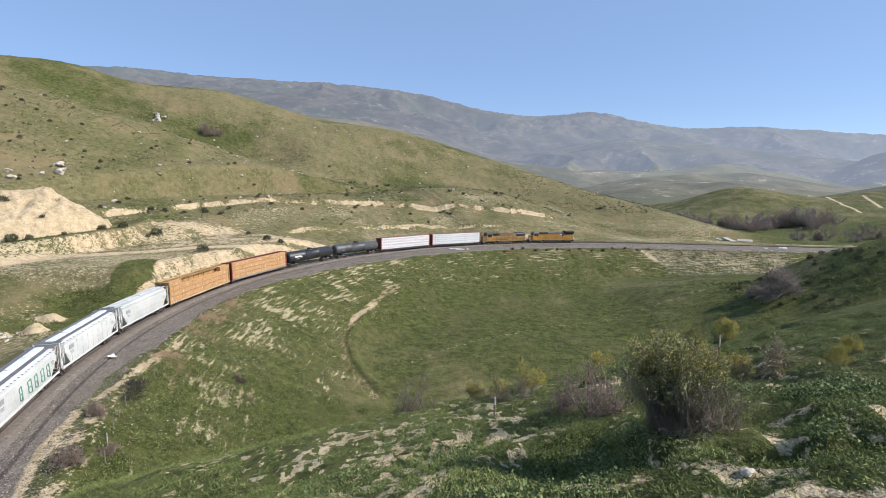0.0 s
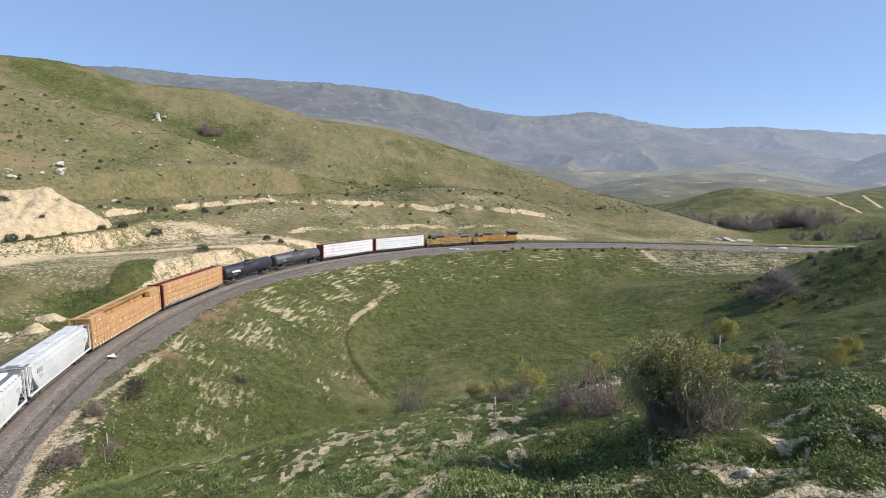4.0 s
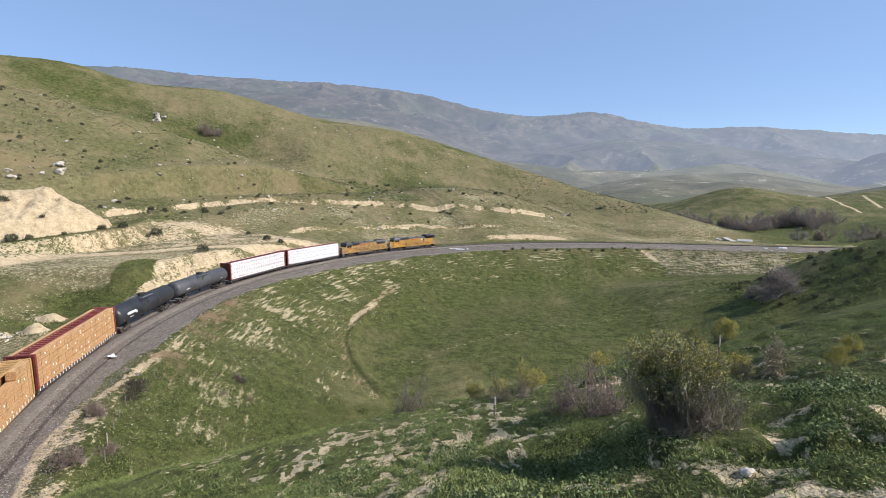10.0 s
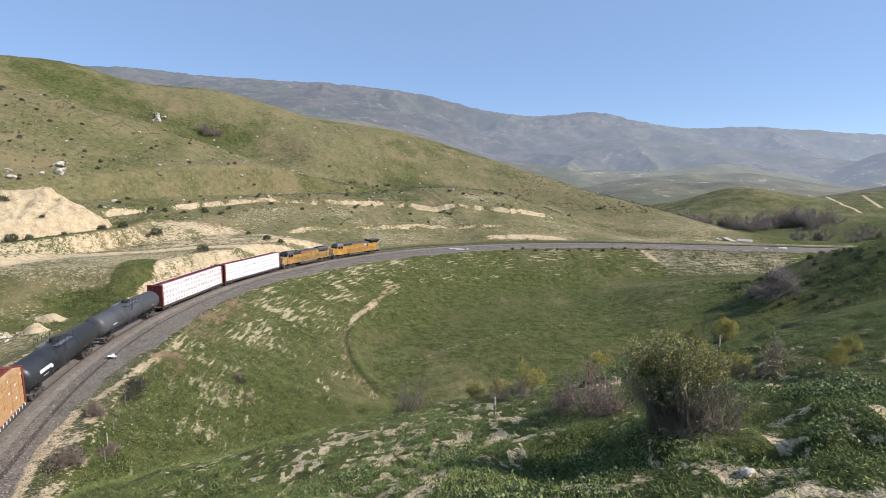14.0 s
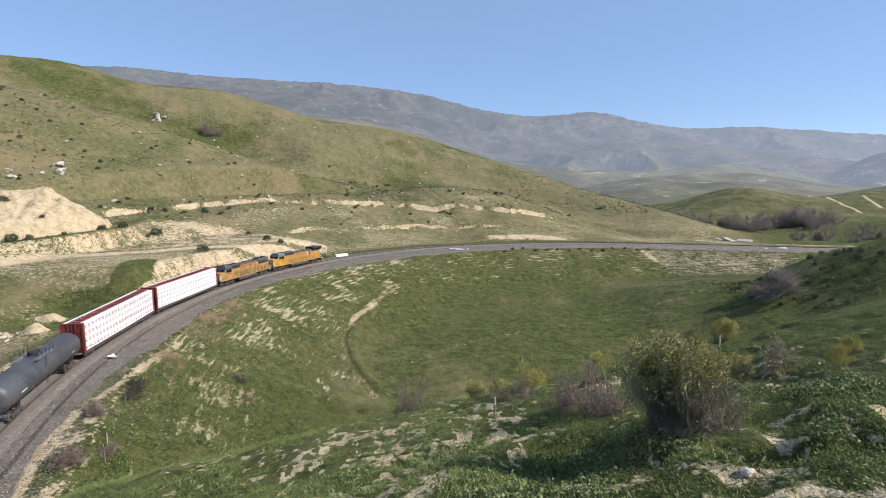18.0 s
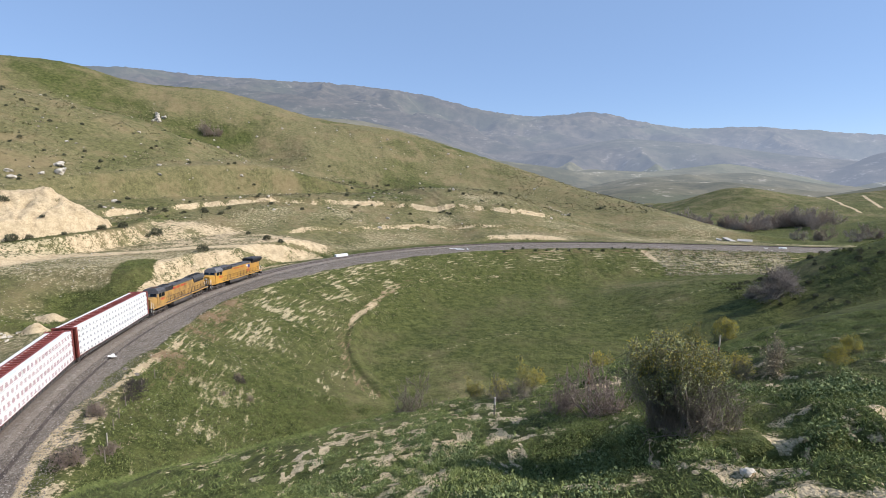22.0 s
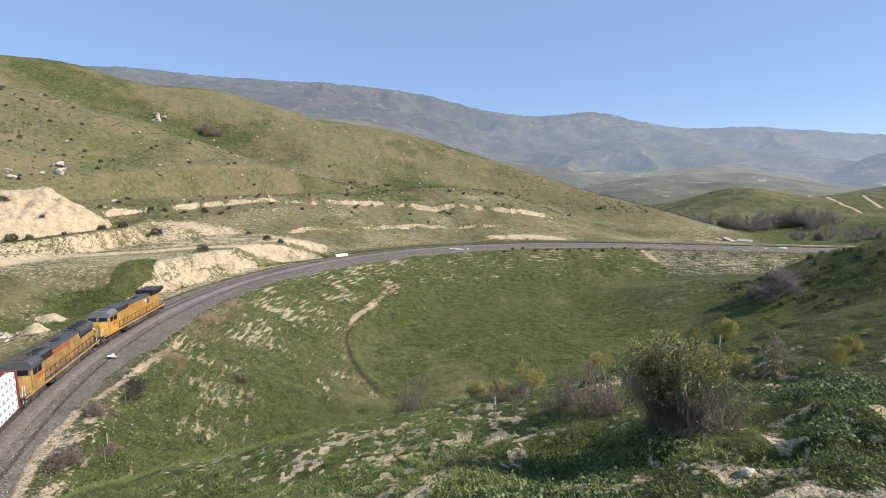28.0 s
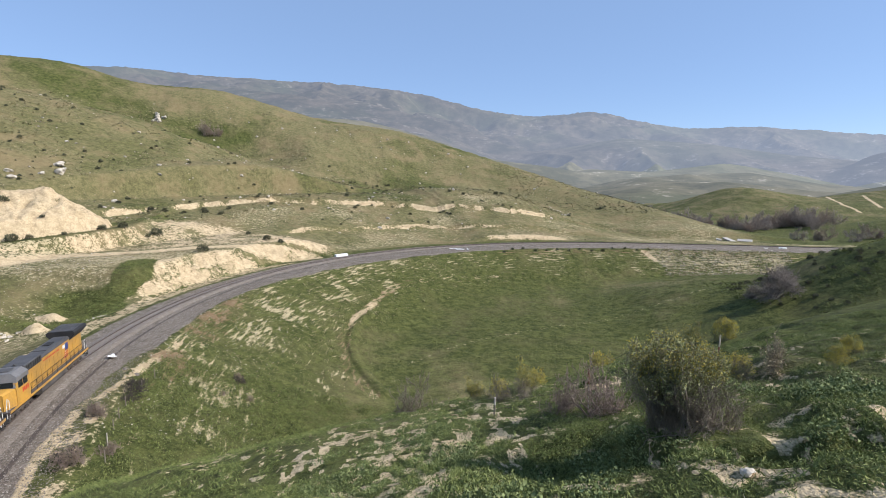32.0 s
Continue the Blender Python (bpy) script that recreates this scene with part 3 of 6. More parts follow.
def sheet(name, angles, radii, mat, label, ring):
    """A polar patch of land; ring: closed all round."""
    aa, rr = np.meshgrid(angles, radii)
    x, y = (rr * np.sin(aa)).ravel() + 0.01, (rr * np.cos(aa)).ravel() - 0.02
    z, s, d = height(x, y)
    na, nr = len(angles), len(radii)
    idx = np.arange(na * nr).reshape(nr, na)
    if ring:
        idx = np.concatenate([idx, idx[:, :1]], axis=1)
    quads = np.stack([idx[:-1, :-1], idx[1:, :-1], idx[1:, 1:], idx[:-1, 1:]], axis=-1).reshape(-1, 4)[:, ::-1]
    me = bpy.data.meshes.new(name)
    me.vertices.add(na * nr)
    me.vertices.foreach_set("co", np.stack([x, y, z], axis=1).ravel().astype(np.float32))
    me.loops.add(quads.size)
    me.loops.foreach_set("vertex_index", quads.ravel().astype(np.int32))
    me.polygons.add(len(quads))
    me.polygons.foreach_set("loop_start", np.arange(0, quads.size, 4, dtype=np.int32))
    me.polygons.foreach_set("use_smooth", np.ones(len(quads), dtype=bool))
    if mat is M_GROUND:
        for key, values in masks(x, y, z, s, d).items():
            me.attributes.new(key, "FLOAT", "POINT").data.foreach_set("value", values.astype(np.float32))
    me.materials.append(mat)
    me.update()
    me.validate()
    ob = new(name, me)
    return tagged(ob, label, "ground" if mat is M_GROUND else "hills", kind="structure")


def steps(a, b, n):
    return np.linspace(a, b, n, endpoint=False)


HALF = radians(47)
ANGLES = np.concatenate([steps(-HALF, HALF, 560), steps(HALF, 2 * math.pi - HALF, 90)])
RADII = np.concatenate([[0.002], np.geomspace(0.6, 6, 60, endpoint=False), np.geomspace(6, 40, 300, endpoint=False), steps(40, 320, 340), np.geomspace(320, 720, 100)])
ground = sheet("ground", ANGLES, RADII, M_GROUND, "green and straw-coloured grass hills with bare sandy cuts", True)
A2 = np.concatenate([steps(-HALF, HALF, 600), steps(HALF, 2 * math.pi - HALF, 60)])
sheet("backdrop_hills", A2, np.geomspace(720, 1750, 130), M_MID, "olive brush hills with pale outcrops in the valley, haze painted as a glow", True)
sheet("backdrop_range", A2, np.geomspace(1750, 4700, 170), M_FAR, "mountain range on the horizon, its blue-grey haze painted as a glow", True)


def land(x, y):
    z, _, _ = height(np.array([float(x)]), np.array([float(y)]))
    return float(z[0])


# ---- mesh helpers ----
def part(name, bm, mat, parent=None, label="", smooth_=False):
    me = bpy.data.meshes.new(name)
    bmesh.ops.recalc_face_normals(bm, faces=bm.faces)
    bm.to_mesh(me)
    bm.free()
    me.materials.append(mat)
    if smooth_:
        me.polygons.foreach_set("use_smooth", np.ones(len(me.polygons), dtype=bool))
    ob = new(name, me)
    ob.parent = parent
    return tagged(ob, label)


def box(bm, x0, x1, y0, y1, z0, z1, bevel=0.0):
    v = [bm.verts.new((x, y, z)) for z in (z0, z1) for y in (y0, y1) for x in (x0, x1)]
    fs = [bm.faces.new([v[i] for i in q]) for q in ((0, 2, 3, 1), (4, 5, 7, 6), (0, 1, 5, 4), (2, 6, 7, 3), (0, 4, 6, 2), (1, 3, 7, 5))]
    if bevel:
        es = list({e for f in fs for e in f.edges})
        bmesh.ops.bevel(bm, geom=es, offset=bevel, segments=1, affect="EDGES")
    return bm


def cyl(bm, a, b, r, seg=10, r2=None):
    """A rod from a to b."""
    a, b = Vector(a), Vector(b)
    m = Matrix.Translation((a + b) / 2) @ (b - a).to_track_quat("Z", "Y").to_matrix().to_4x4()
    bmesh.ops.create_cone(bm, cap_ends=True, segments=seg, radius1=r, radius2=r if r2 is None else r2, depth=(b - a).length, matrix=m)
    return bm


def B(*a, **k):
    return box(bmesh.new(), *a, **k)


def C(*a, **k):
    return cyl(bmesh.new(), *a, **k)


def prism(bm, profile, x0, x1):
    """A closed outline of (y, z) drawn out from x0 to x1."""
    a = [bm.verts.new((x0, y, z)) for y, z in profile]
    b = [bm.verts.new((x1, y, z)) for y, z in profile]
    n = len(profile)
    bm.faces.new(a)
    bm.faces.new(b[::-1])
    for i in range(n):
        bm.faces.new((a[i], b[i], b[(i + 1) % n], a[(i + 1) % n]))
    return bm


def loft(bm, rings):
    """A skin over rings of equal length, closed at both ends."""
    vs = [[bm.verts.new(p) for p in ring] for ring in rings]
    n = len(vs[0])
    for a, b in zip(vs, vs[1:]):
        for i in range(n):
            bm.faces.new((a[i], b[i], b[(i + 1) % n], a[(i + 1) % n]))
    bm.faces.new(vs[0][::-1])
    bm.faces.new(vs[-1])
    return bm


# ---- train: paints ----
M_YELLOW = material("yellow_enamel", (0.56, 0.30, 0.050), 0.5, 0, 0.22, 2.5, 0.03, colour2=(0.33, 0.19, 0.055))
M_YELLOW_OLD = material("faded_yellow_enamel", (0.51, 0.295, 0.075), 0.6, 0, 0.25, 4.0, 0.04, colour2=(0.20, 0.125, 0.055))
M_ROOF = material("roof_grey_paint", (0.075, 0.073, 0.074), 0.6, 0, 0.4, 3.0, 0.05)
M_ROOF_PALE = material("dusty_grey_paint", (0.155, 0.15, 0.147), 0.6, 0, 0.3, 3.0, 0.05)
M_BLACK = material("sooty_black", (0.022, 0.021, 0.021), 0.7, 0, 0.4, 4.0, 0.06)
M_UNDER = material("underframe_dust", (0.085, 0.075, 0.068), 0.85, 0, 0.4, 5.0, 0.1)
M_TRUCK = material("truck_grime", (0.075, 0.060, 0.050), 0.8, 0.1, 0.45, 6.0, 0.1)
M_STEEL = material("worn_steel", (0.30, 0.27, 0.25), 0.38, 0.8, 0.3, 8.0, 0.05)
M_RUST = material("rusty_steel", (0.16, 0.085, 0.05), 0.75, 0.3, 0.4, 6.0, 0.1)
M_GLASS = material("cab_glass", (0.015, 0.018, 0.02), 0.08, 0, 0.2, 2.0, 0.0)
M_WHITE = material("white_paint", (0.78, 0.78, 0.76), 0.5, 0, 0.12, 4.0, 0.02)
M_RED = material("red_stripe_paint", (0.50, 0.045, 0.025), 0.5, 0, 0.25, 4.0, 0.02)
M_BLUE = material("navy_paint", (0.03, 0.05, 0.18), 0.5, 0, 0.2, 4.0, 0.02)
M_BROWNRED = material("oxide_red_steel", (0.215, 0.048, 0.035), 0.62, 0.05, 0.35, 3.0, 0.06)
M_TAN = material("tan_steel", (0.45, 0.27, 0.10), 0.65, 0, 0.35, 3.0, 0.06)
M_WRAP = material("white_lumber_wrap", (0.82, 0.82, 0.80), 0.38, 0, 0.10, 3.0, 0.12, fine=1.6)
M_MARK = material("grey_print", (0.34, 0.35, 0.36), 0.6, 0, 0.2, 4.0, 0.0)
M_MARK_PINK = material("pale_red_print", (0.44, 0.28, 0.28), 0.6, 0, 0.2, 4.0, 0.0)
M_TANK = material("black_tank_paint", (0.030, 0.031, 0.033), 0.42, 0, 0.4, 1.5, 0.03)
M_TANK_GREY = material("weathered_tank_paint", (0.075, 0.075, 0.078), 0.5, 0, 0.35, 1.5, 0.03)
M_HOPPER = material("pale_grey_paint", (0.66, 0.665, 0.625), 0.5, 0, 0.2, 1.2, 0.03, colour2=(0.50, 0.51, 0.48))
M_HOPPER_W = material("off_white_paint", (0.73, 0.735, 0.70), 0.5, 0, 0.2, 1.2, 0.03, colour2=(0.55, 0.56, 0.53))
M_GRATE = material("grey_grating", (0.21, 0.21, 0.215), 0.6, 0.4, 0.3, 9.0, 0.3)
M_GREEN = material("faded_green_spray", (0.17, 0.33, 0.24), 0.6, 0, 0.3, 3.0, 0.0)


def lumber_material():
    """Sawn boards stacked in layers: thin dark joints between boards along the stack, butt lines by noise."""
    m = bpy.data.materials.new("sawn_lumber")
    g = Graph(m)
    info = g.n.new("ShaderNodeObjectInfo").outputs["Random"]
    co = g.n.new("ShaderNodeTexCoord").outputs["Object"]
    wave = g.n.new("ShaderNodeTexWave")
    wave.bands_direction = "Z"
    wave.inputs["Scale"].default_value, wave.inputs["Distortion"].default_value = 7.0, 0.3
    g.put(wave.inputs["Vector"], co)
    n1 = g.noise(co, 2.0, 4)
    st = g.n.new("ShaderNodeMapping")
    st.inputs["Scale"].default_value = (0.22, 5, 9)
    g.put(st.inputs["Vector"], co)
    grain = g.noise(st.outputs[0], 3.0, 3)
    a = g.mix(g.ramp(grain, 0.30, 0.70), (0.36, 0.185, 0.070), (0.70, 0.44, 0.21))
    a = g.mix(g.math("MULTIPLY", info, 0.5), a, (0.60, 0.33, 0.145))
    a = g.mix(g.math("MULTIPLY", g.ramp(wave.outputs["Fac"], 0.30, 0.02), 0.7), a, (0.17, 0.085, 0.030))
    a = g.mix(g.math("MULTIPLY", g.ramp(n1, 0.55, 0.75), 0.3), a, (0.32, 0.16, 0.07))
    g.put(g.b.inputs["Base Color"], a)
    g.b.inputs["Roughness"].default_value = 0.8
    return m


M_LUMBER = lumber_material()
M_STRAP = material("brown_strap", (0.30, 0.175, 0.08), 0.7, 0, 0.2, 4.0, 0.0)

SPINNERS = []          # (wheelset, place on its truck, radius)
R_WHEEL = 0.47


def wheelset_mesh():
    bm = bmesh.new()
    for y in (-0.75, 0.75):
        sgn = 1 if y > 0 else -1
        cyl(bm, (0, y - 0.06, 0), (0, y + 0.06, 0), R_WHEEL, 20)
        cyl(bm, (0, y - sgn * 0.09, 0), (0, y - sgn * 0.06, 0), R_WHEEL + 0.03, 20)
        cyl(bm, (0, y + sgn * 0.06, 0), (0, y + sgn * 0.10, 0), 0.16, 10)
        for k in range(3):
            a = k * 2.094
            cyl(bm, (0.3 * math.cos(a), y + sgn * 0.055, 0.3 * math.sin(a)), (0.3 * math.cos(a), y + sgn * 0.075, 0.3 * math.sin(a)), 0.05, 6)
    cyl(bm, (0, -1.05, 0), (0, 1.05, 0), 0.085, 8)
    me = bpy.data.meshes.new("wheelset")
    bm.to_mesh(me)
    bm.free()
    me.materials.append(M_STEEL)
    return me


ME_WHEEL = wheelset_mesh()
TRUCK_MESH = {}


def truck(parent, x, axles):
    """A bogie with its wheelsets; axles: their places along it."""
    key = tuple(axles)
    if key not in TRUCK_MESH:
        bm = bmesh.new()
        w = max(axles)
        for y in (-1.02, 1.02):
            box(bm, -w - 0.25, w + 0.25, y - 0.07, y + 0.07, 0.52, 0.74, 0.03)
            for a in axles:
                box(bm, a - 0.2, a + 0.2, y - 0.10, y + 0.10, 0.32, 0.64, 0.03)
            for i in range(len(axles) - 1):
                c = (axles[i] + axles[i + 1]) / 2
                for k in (-0.14, 0.0, 0.14):
                    cyl(bm, (c + k, y, 0.34), (c + k, y, 0.55), 0.06, 8)
                box(bm, c - 0.36, c + 0.36, y - 0.09, y + 0.09, 0.22, 0.34, 0.02)
        box(bm, -0.25, 0.25, -1.0, 1.0, 0.5, 0.82)
        me = bpy.data.meshes.new("truck")
        bm.to_mesh(me)
        bm.free()
        me.materials.append(M_TRUCK)
        TRUCK_MESH[key] = me
    t = new("truck", TRUCK_MESH[key])
    t.parent = parent
    t.location = (x, 0, 0)
    for a in axles:
        w = new("wheelset", ME_WHEEL)
        w.parent = t
        w.location = (a, 0, R_WHEEL)
        SPINNERS.append((w, a))
    return t


def coupler(parent, x, sgn):
    bm = B(min(x, x + sgn * 0.55), max(x, x + sgn * 0.55), -0.09, 0.09, 0.80, 0.98, 0.02)
    box(bm, min(x + sgn * 0.5, x + sgn * 0.78), max(x + sgn * 0.5, x + sgn * 0.78), -0.16, 0.16, 0.74, 1.04, 0.03)
    cyl(bm, (x, -0.35, 0.72), (x + sgn * 0.7, -0.25, 0.45), 0.03, 6)
    return part("coupler", bm, M_RUST, parent)


def ladder(parent, x, y, z0, z1, mat, width=0.42, axis="x"):
    bm = bmesh.new()
    for k in (-width / 2, width / 2):
        a = (x + k, y) if axis == "x" else (x, y + k)
        cyl(bm, (*a, z0), (*a, z1), 0.022, 6)
    n = int((z1 - z0) / 0.36)
    for i in range(n + 1):
        z = z0 + 0.08 + i * (z1 - z0 - 0.12) / max(1, n)
        a, b = ((x - width / 2, y, z), (x + width / 2, y, z)) if axis == "x" else ((x, y - width / 2, z), (x, y + width / 2, z))
        cyl(bm, a, b, 0.018, 5)
    return part("ladder", bm, mat, parent)


# ---- locomotives ----
def bars(parent, name, x0, x1, z0, z1, y, n, mat, gap=0.42, label=""):
    """Lettering that is not to be read: a row of plain bars on a flank."""
    bm = bmesh.new()
    step = (x1 - x0) / n
    for i in range(n):
        box(bm, x0 + i * step, x0 + (i + 1 - gap) * step, min(y, y + 0.012 * (1 if y > 0 else -1)), max(y, y + 0.012 * (1 if y > 0 else -1)), z0, z1)
    return tagged(part(name, bm, mat, parent, label), kind="stuff")


def handrail(parent, x0, x1, y, mat, n=9):
    bm = bmesh.new()
    for i in range(n + 1):
        x = x0 + (x1 - x0) * i / n
        cyl(bm, (x, y, 1.36), (x, y, 2.45), 0.026, 6)
    cyl(bm, (x0, y, 2.45), (x1, y, 2.45), 0.026, 6)
    cyl(bm, (x0, y, 1.95), (x1, y, 1.95), 0.018, 6)
    return part("handrail", bm, mat, parent)


def end_rails(parent, x, sgn):
    """White grab rails and steps at an end of the walkway."""
    for y in (-1.28, 1.28):
        bm = bmesh.new()
        cyl(bm, (x, y, 0.75), (x, y, 1.75), 0.032, 6)
        cyl(bm, (x, y, 1.75), (x - sgn * 0.28, y, 2.55), 0.032, 6)
        cyl(bm, (x - sgn * 0.55, y, 0.75), (x - sgn * 0.55, y, 2.4), 0.032, 6)
        part("end_handrail", bm, M_WHITE, parent, "white-painted end handrail")
        bm = bmesh.new()
        for k in range(4):
            box(bm, min(x, x - sgn * 0.5), max(x, x - sgn * 0.5), y - 0.25, y + 0.12, 0.42 + 0.28 * k, 0.46 + 0.28 * k)
        part("step_well", bm, M_UNDER, parent)
    bm = bmesh.new()
    for y in (-0.75, 0.75):
        cyl(bm, (x, y, 1.5), (x, y, 2.5), 0.028, 6)
    cyl(bm, (x, -0.75, 2.45), (x, 0.75, 2.45), 0.028, 6)
    part("end_handrail", bm, M_WHITE, parent, "white-painted end handrail")


def locomotive(kind, label):
    e = tagged(new("locomotive"), label, "locomotive", "locomotives at the rear of the train")
    ge = kind == "wide"
    yel = M_YELLOW if ge else M_YELLOW_OLD
    part("walkway", B(-10.55, 10.35, -1.52, 1.52, 1.22, 1.38, 0.03), M_UNDER, e)
    for y in (-1.53, 1.53):
        part("side_sill", B(-10.4, 10.2, y - 0.03, y + 0.03, 1.20, 1.42), yel, e)
    bm = prism(bmesh.new(), [(-1.35, 0.45), (1.35, 0.45), (1.5, 0.7), (1.5, 1.30), (-1.5, 1.30), (-1.5, 0.7)], -3.4, 3.4)
    part("fuel_tank", bm, M_UNDER, e)
    part("air_reservoir", C((-3.2, 1.25, 1.22), (1.0, 1.25, 1.22), 0.14, 10), M_TRUCK, e)
    # hood
    top = 4.02
    h = [(-0.92, 1.36), (0.92, 1.36), (0.92, top - 0.2), (0.78, top), (-0.78, top), (-0.92, top - 0.2)]
    part("hood", prism(bmesh.new(), h, -10.1, 5.9), yel, e)
    bm = bmesh.new()
    for i in range(13):
        x = -9.3 + i * 1.12
        for y in (-0.93, 0.93):
            box(bm, x, x + 1.02, min(y, y * 1.016), max(y, y * 1.016), 1.62, 3.1)
    tagged(part("hood_door", bm, yel, e), kind="stuff")
    roofp = [(-0.97, top - 0.16), (-0.8, top + 0.05), (0.8, top + 0.05), (0.97, top - 0.16), (0.97, top - 0.24), (0.94, top - 0.24), (0.94, top - 0.18), (-0.94, top - 0.18), (-0.94, top - 0.24), (-0.97, top - 0.24)]
    part("hood_roof", prism(bmesh.new(), roofp, -10.0, 5.8), M_ROOF, e, "dusty grey roof")
    if ge:
        # broad radiator cab at the rear with overhanging wings
        wing = [(-0.95, 3.55), (0.95, 3.55), (1.55, 4.25), (1.55, 4.50), (1.35, 4.66), (-1.35, 4.66), (-1.55, 4.50), (-1.55, 4.25)]
        part("radiator_wings", prism(bmesh.new(), wing, -10.5, -6.4), M_BLACK, e, "dark grey overhanging radiator housing")
        bm = bmesh.new()
        for i in range(9):
            box(bm, -10.3 + i * 0.42, -10.3 + i * 0.42 + 0.30, -1.25, 1.25, 4.66, 4.70)
        tagged(part("radiator_grille", bm, M_ROOF, e), kind="stuff")
        part("dynamic_brake_box", B(1.6, 5.6, -1.05, 1.05, 3.55, 4.36, 0.08), M_ROOF, e)
        bm = bmesh.new()
        for i in range(7):
            for y in (-1.06, 1.06):
                box(bm, 1.8 + i * 0.52, 2.15 + i * 0.52, y - 0.02, y + 0.02, 3.62, 4.22)
        tagged(part("brake_grille", bm, M_BLACK, e), kind="stuff")
        part("exhaust_stack", B(-3.6, -2.2, -0.38, 0.38, 4.0, 4.26, 0.05), M_BLACK, e)
        part("equipment_hatch", B(-6.2, -0.4, -0.72, 0.72, 4.05, 4.15, 0.03), M_ROOF, e)
    else:
        bm = bmesh.new()
        for y in (-0.94, 0.94):
            for i in range(10):
                box(bm, -9.7 + i * 0.42, -9.7 + i * 0.42 + 0.34, min(y, y * 1.05), max(y, y * 1.05), 2.95, 3.82)
        tagged(part("radiator_grille", bm, M_BLACK, e, "black radiator grilles high on the flanks"), kind="stuff")
        part("radiator_hood", prism(bmesh.new(), [(-1.02, 3.3), (1.02, 3.3), (1.12, 3.75), (0.85, 4.22), (-0.85, 4.22), (-1.12, 3.75)], -9.9, -5.4), M_ROOF, e)
        for x in (-9.0, -7.6, -6.2):
            bm = C((x, 0, 4.2), (x, 0, 4.36), 0.62, 20)
            cyl(bm, (x, 0, 4.36), (x, 0, 4.39), 0.5, 20)
            part("roof_fan", bm, M_BLACK, e)
        part("dynamic_brake_box", B(2.4, 5.5, -1.05, 1.05, 3.3, 4.25, 0.1), M_ROOF, e)
        for x in (3.2, 4.6):
            part("roof_fan", C((x, 0, 4.24), (x, 0, 4.36), 0.55, 18), M_BLACK, e)
        bm = bmesh.new()
        for y in (-1.06, 1.06):
            for i in range(6):
                box(bm, 2.5 + i * 0.5, 2.9 + i * 0.5, y - 0.02, y + 0.02, 3.4, 4.08)
        tagged(part("brake_grille", bm, M_BLACK, e), kind="stuff")
        part("exhaust_stack", B(-1.6, -0.4, -0.4, 0.4, 4.0, 4.25, 0.05), M_BLACK, e)
        part("equipment_hatch", B(-4.6, 1.8, -0.6, 0.6, 4.06, 4.14, 0.03), M_ROOF, e)
    # cab and nose
    cabp = [(-1.5, 1.2), (1.5, 1.2), (1.5, 3.55), (-1.5, 3.55)]
    part("cab", prism(bmesh.new(), cabp, 5.9, 8.6), yel, e)
    upper = loft(bmesh.new(), [[(5.9, -1.5, 3.54), (5.9, 1.5, 3.54), (5.9, 1.5, 4.02), (5.9, 0.95, 4.42), (5.9, -0.95, 4.42), (5.9, -1.5, 4.02)],
                               [(8.5, -1.5, 3.54), (8.5, 1.5, 3.54), (8.35, 1.5, 4.02), (8.2, 0.95, 4.42), (8.2, -0.95, 4.42), (8.35, -1.5, 4.02)]])
    part("cab_roof", upper, M_ROOF_PALE if ge else M_ROOF, e, "dusty grey cab roof")
    nose = loft(bmesh.new(), [[(8.6, -1.45, 1.2), (8.6, 1.45, 1.2), (8.6, 1.4, 3.0), (8.6, 1.0, 3.16), (8.6, -1.0, 3.16), (8.6, -1.4, 3.0)],
                              [(10.1, -0.95, 1.2), (10.1, 0.95, 1.2), (9.95, 0.92, 2.82), (9.9, 0.7, 2.94), (9.9, -0.7, 2.94), (9.95, -0.92, 2.82)]])
    part("nose", nose, yel, e)
    front = loft(bmesh.new(), [[(8.58, -1.5, 3.1), (8.58, 1.5, 3.1), (8.5, 1.5, 3.6), (8.5, -1.5, 3.6)], [(8.72, -1.4, 3.1), (8.72, 1.4, 3.1), (8.55, 1.4, 3.62), (8.55, -1.4, 3.62)]])
    part("windscreen_frame", front, M_ROOF_PALE, e)
    for y in (-0.75, 0.75):
        bm = loft(bmesh.new(), [[(8.70, y - 0.52, 3.2), (8.70, y + 0.52, 3.2), (8.60, y + 0.52, 3.66), (8.60, y - 0.52, 3.66)],
                                [(8.75, y - 0.52, 3.2), (8.75, y + 0.52, 3.2), (8.62, y + 0.52, 3.66), (8.62, y - 0.52, 3.66)]])
        part("windscreen", bm, M_GLASS, e, "dark windscreen")
    for y in (-1.51, 1.51):
        for x in (6.35, 7.35):
            w = part("cab_window", B(x, x + 0.78, y - 0.012, y + 0.012, 2.98, 3.56), M_GLASS, e, "dark side window")
            part("window_frame", B(x - 0.06, x + 0.84, y - 0.006, y + 0.006, 2.92, 3.62), M_BLACK, w)
    part("headlight", C((9.93, -0.12, 2.5), (10.05, -0.12, 2.5), 0.1, 10), M_WHITE, e)
    part("headlight", C((9.93, 0.12, 2.5), (10.05, 0.12, 2.5), 0.1, 10), M_WHITE, e)
    part("horn", C((5.2, 0.2, 4.42), (5.7, 0.2, 4.5), 0.05, 8, 0.11), M_ROOF, e)
    part("antenna_plate", B(6.4, 7.6, -0.55, 0.55, 4.42, 4.50, 0.03), M_ROOF if ge else M_RUST, e)
    bm = loft(bmesh.new(), [[(10.2, -1.35, 0.3), (10.2, 1.35, 0.3), (10.2, 1.35, 1.1), (10.2, -1.35, 1.1)], [(10.55, -0.9, 0.16), (10.55, 0.9, 0.16), (10.3, 1.2, 1.1), (10.3, -1.2, 1.1)]])
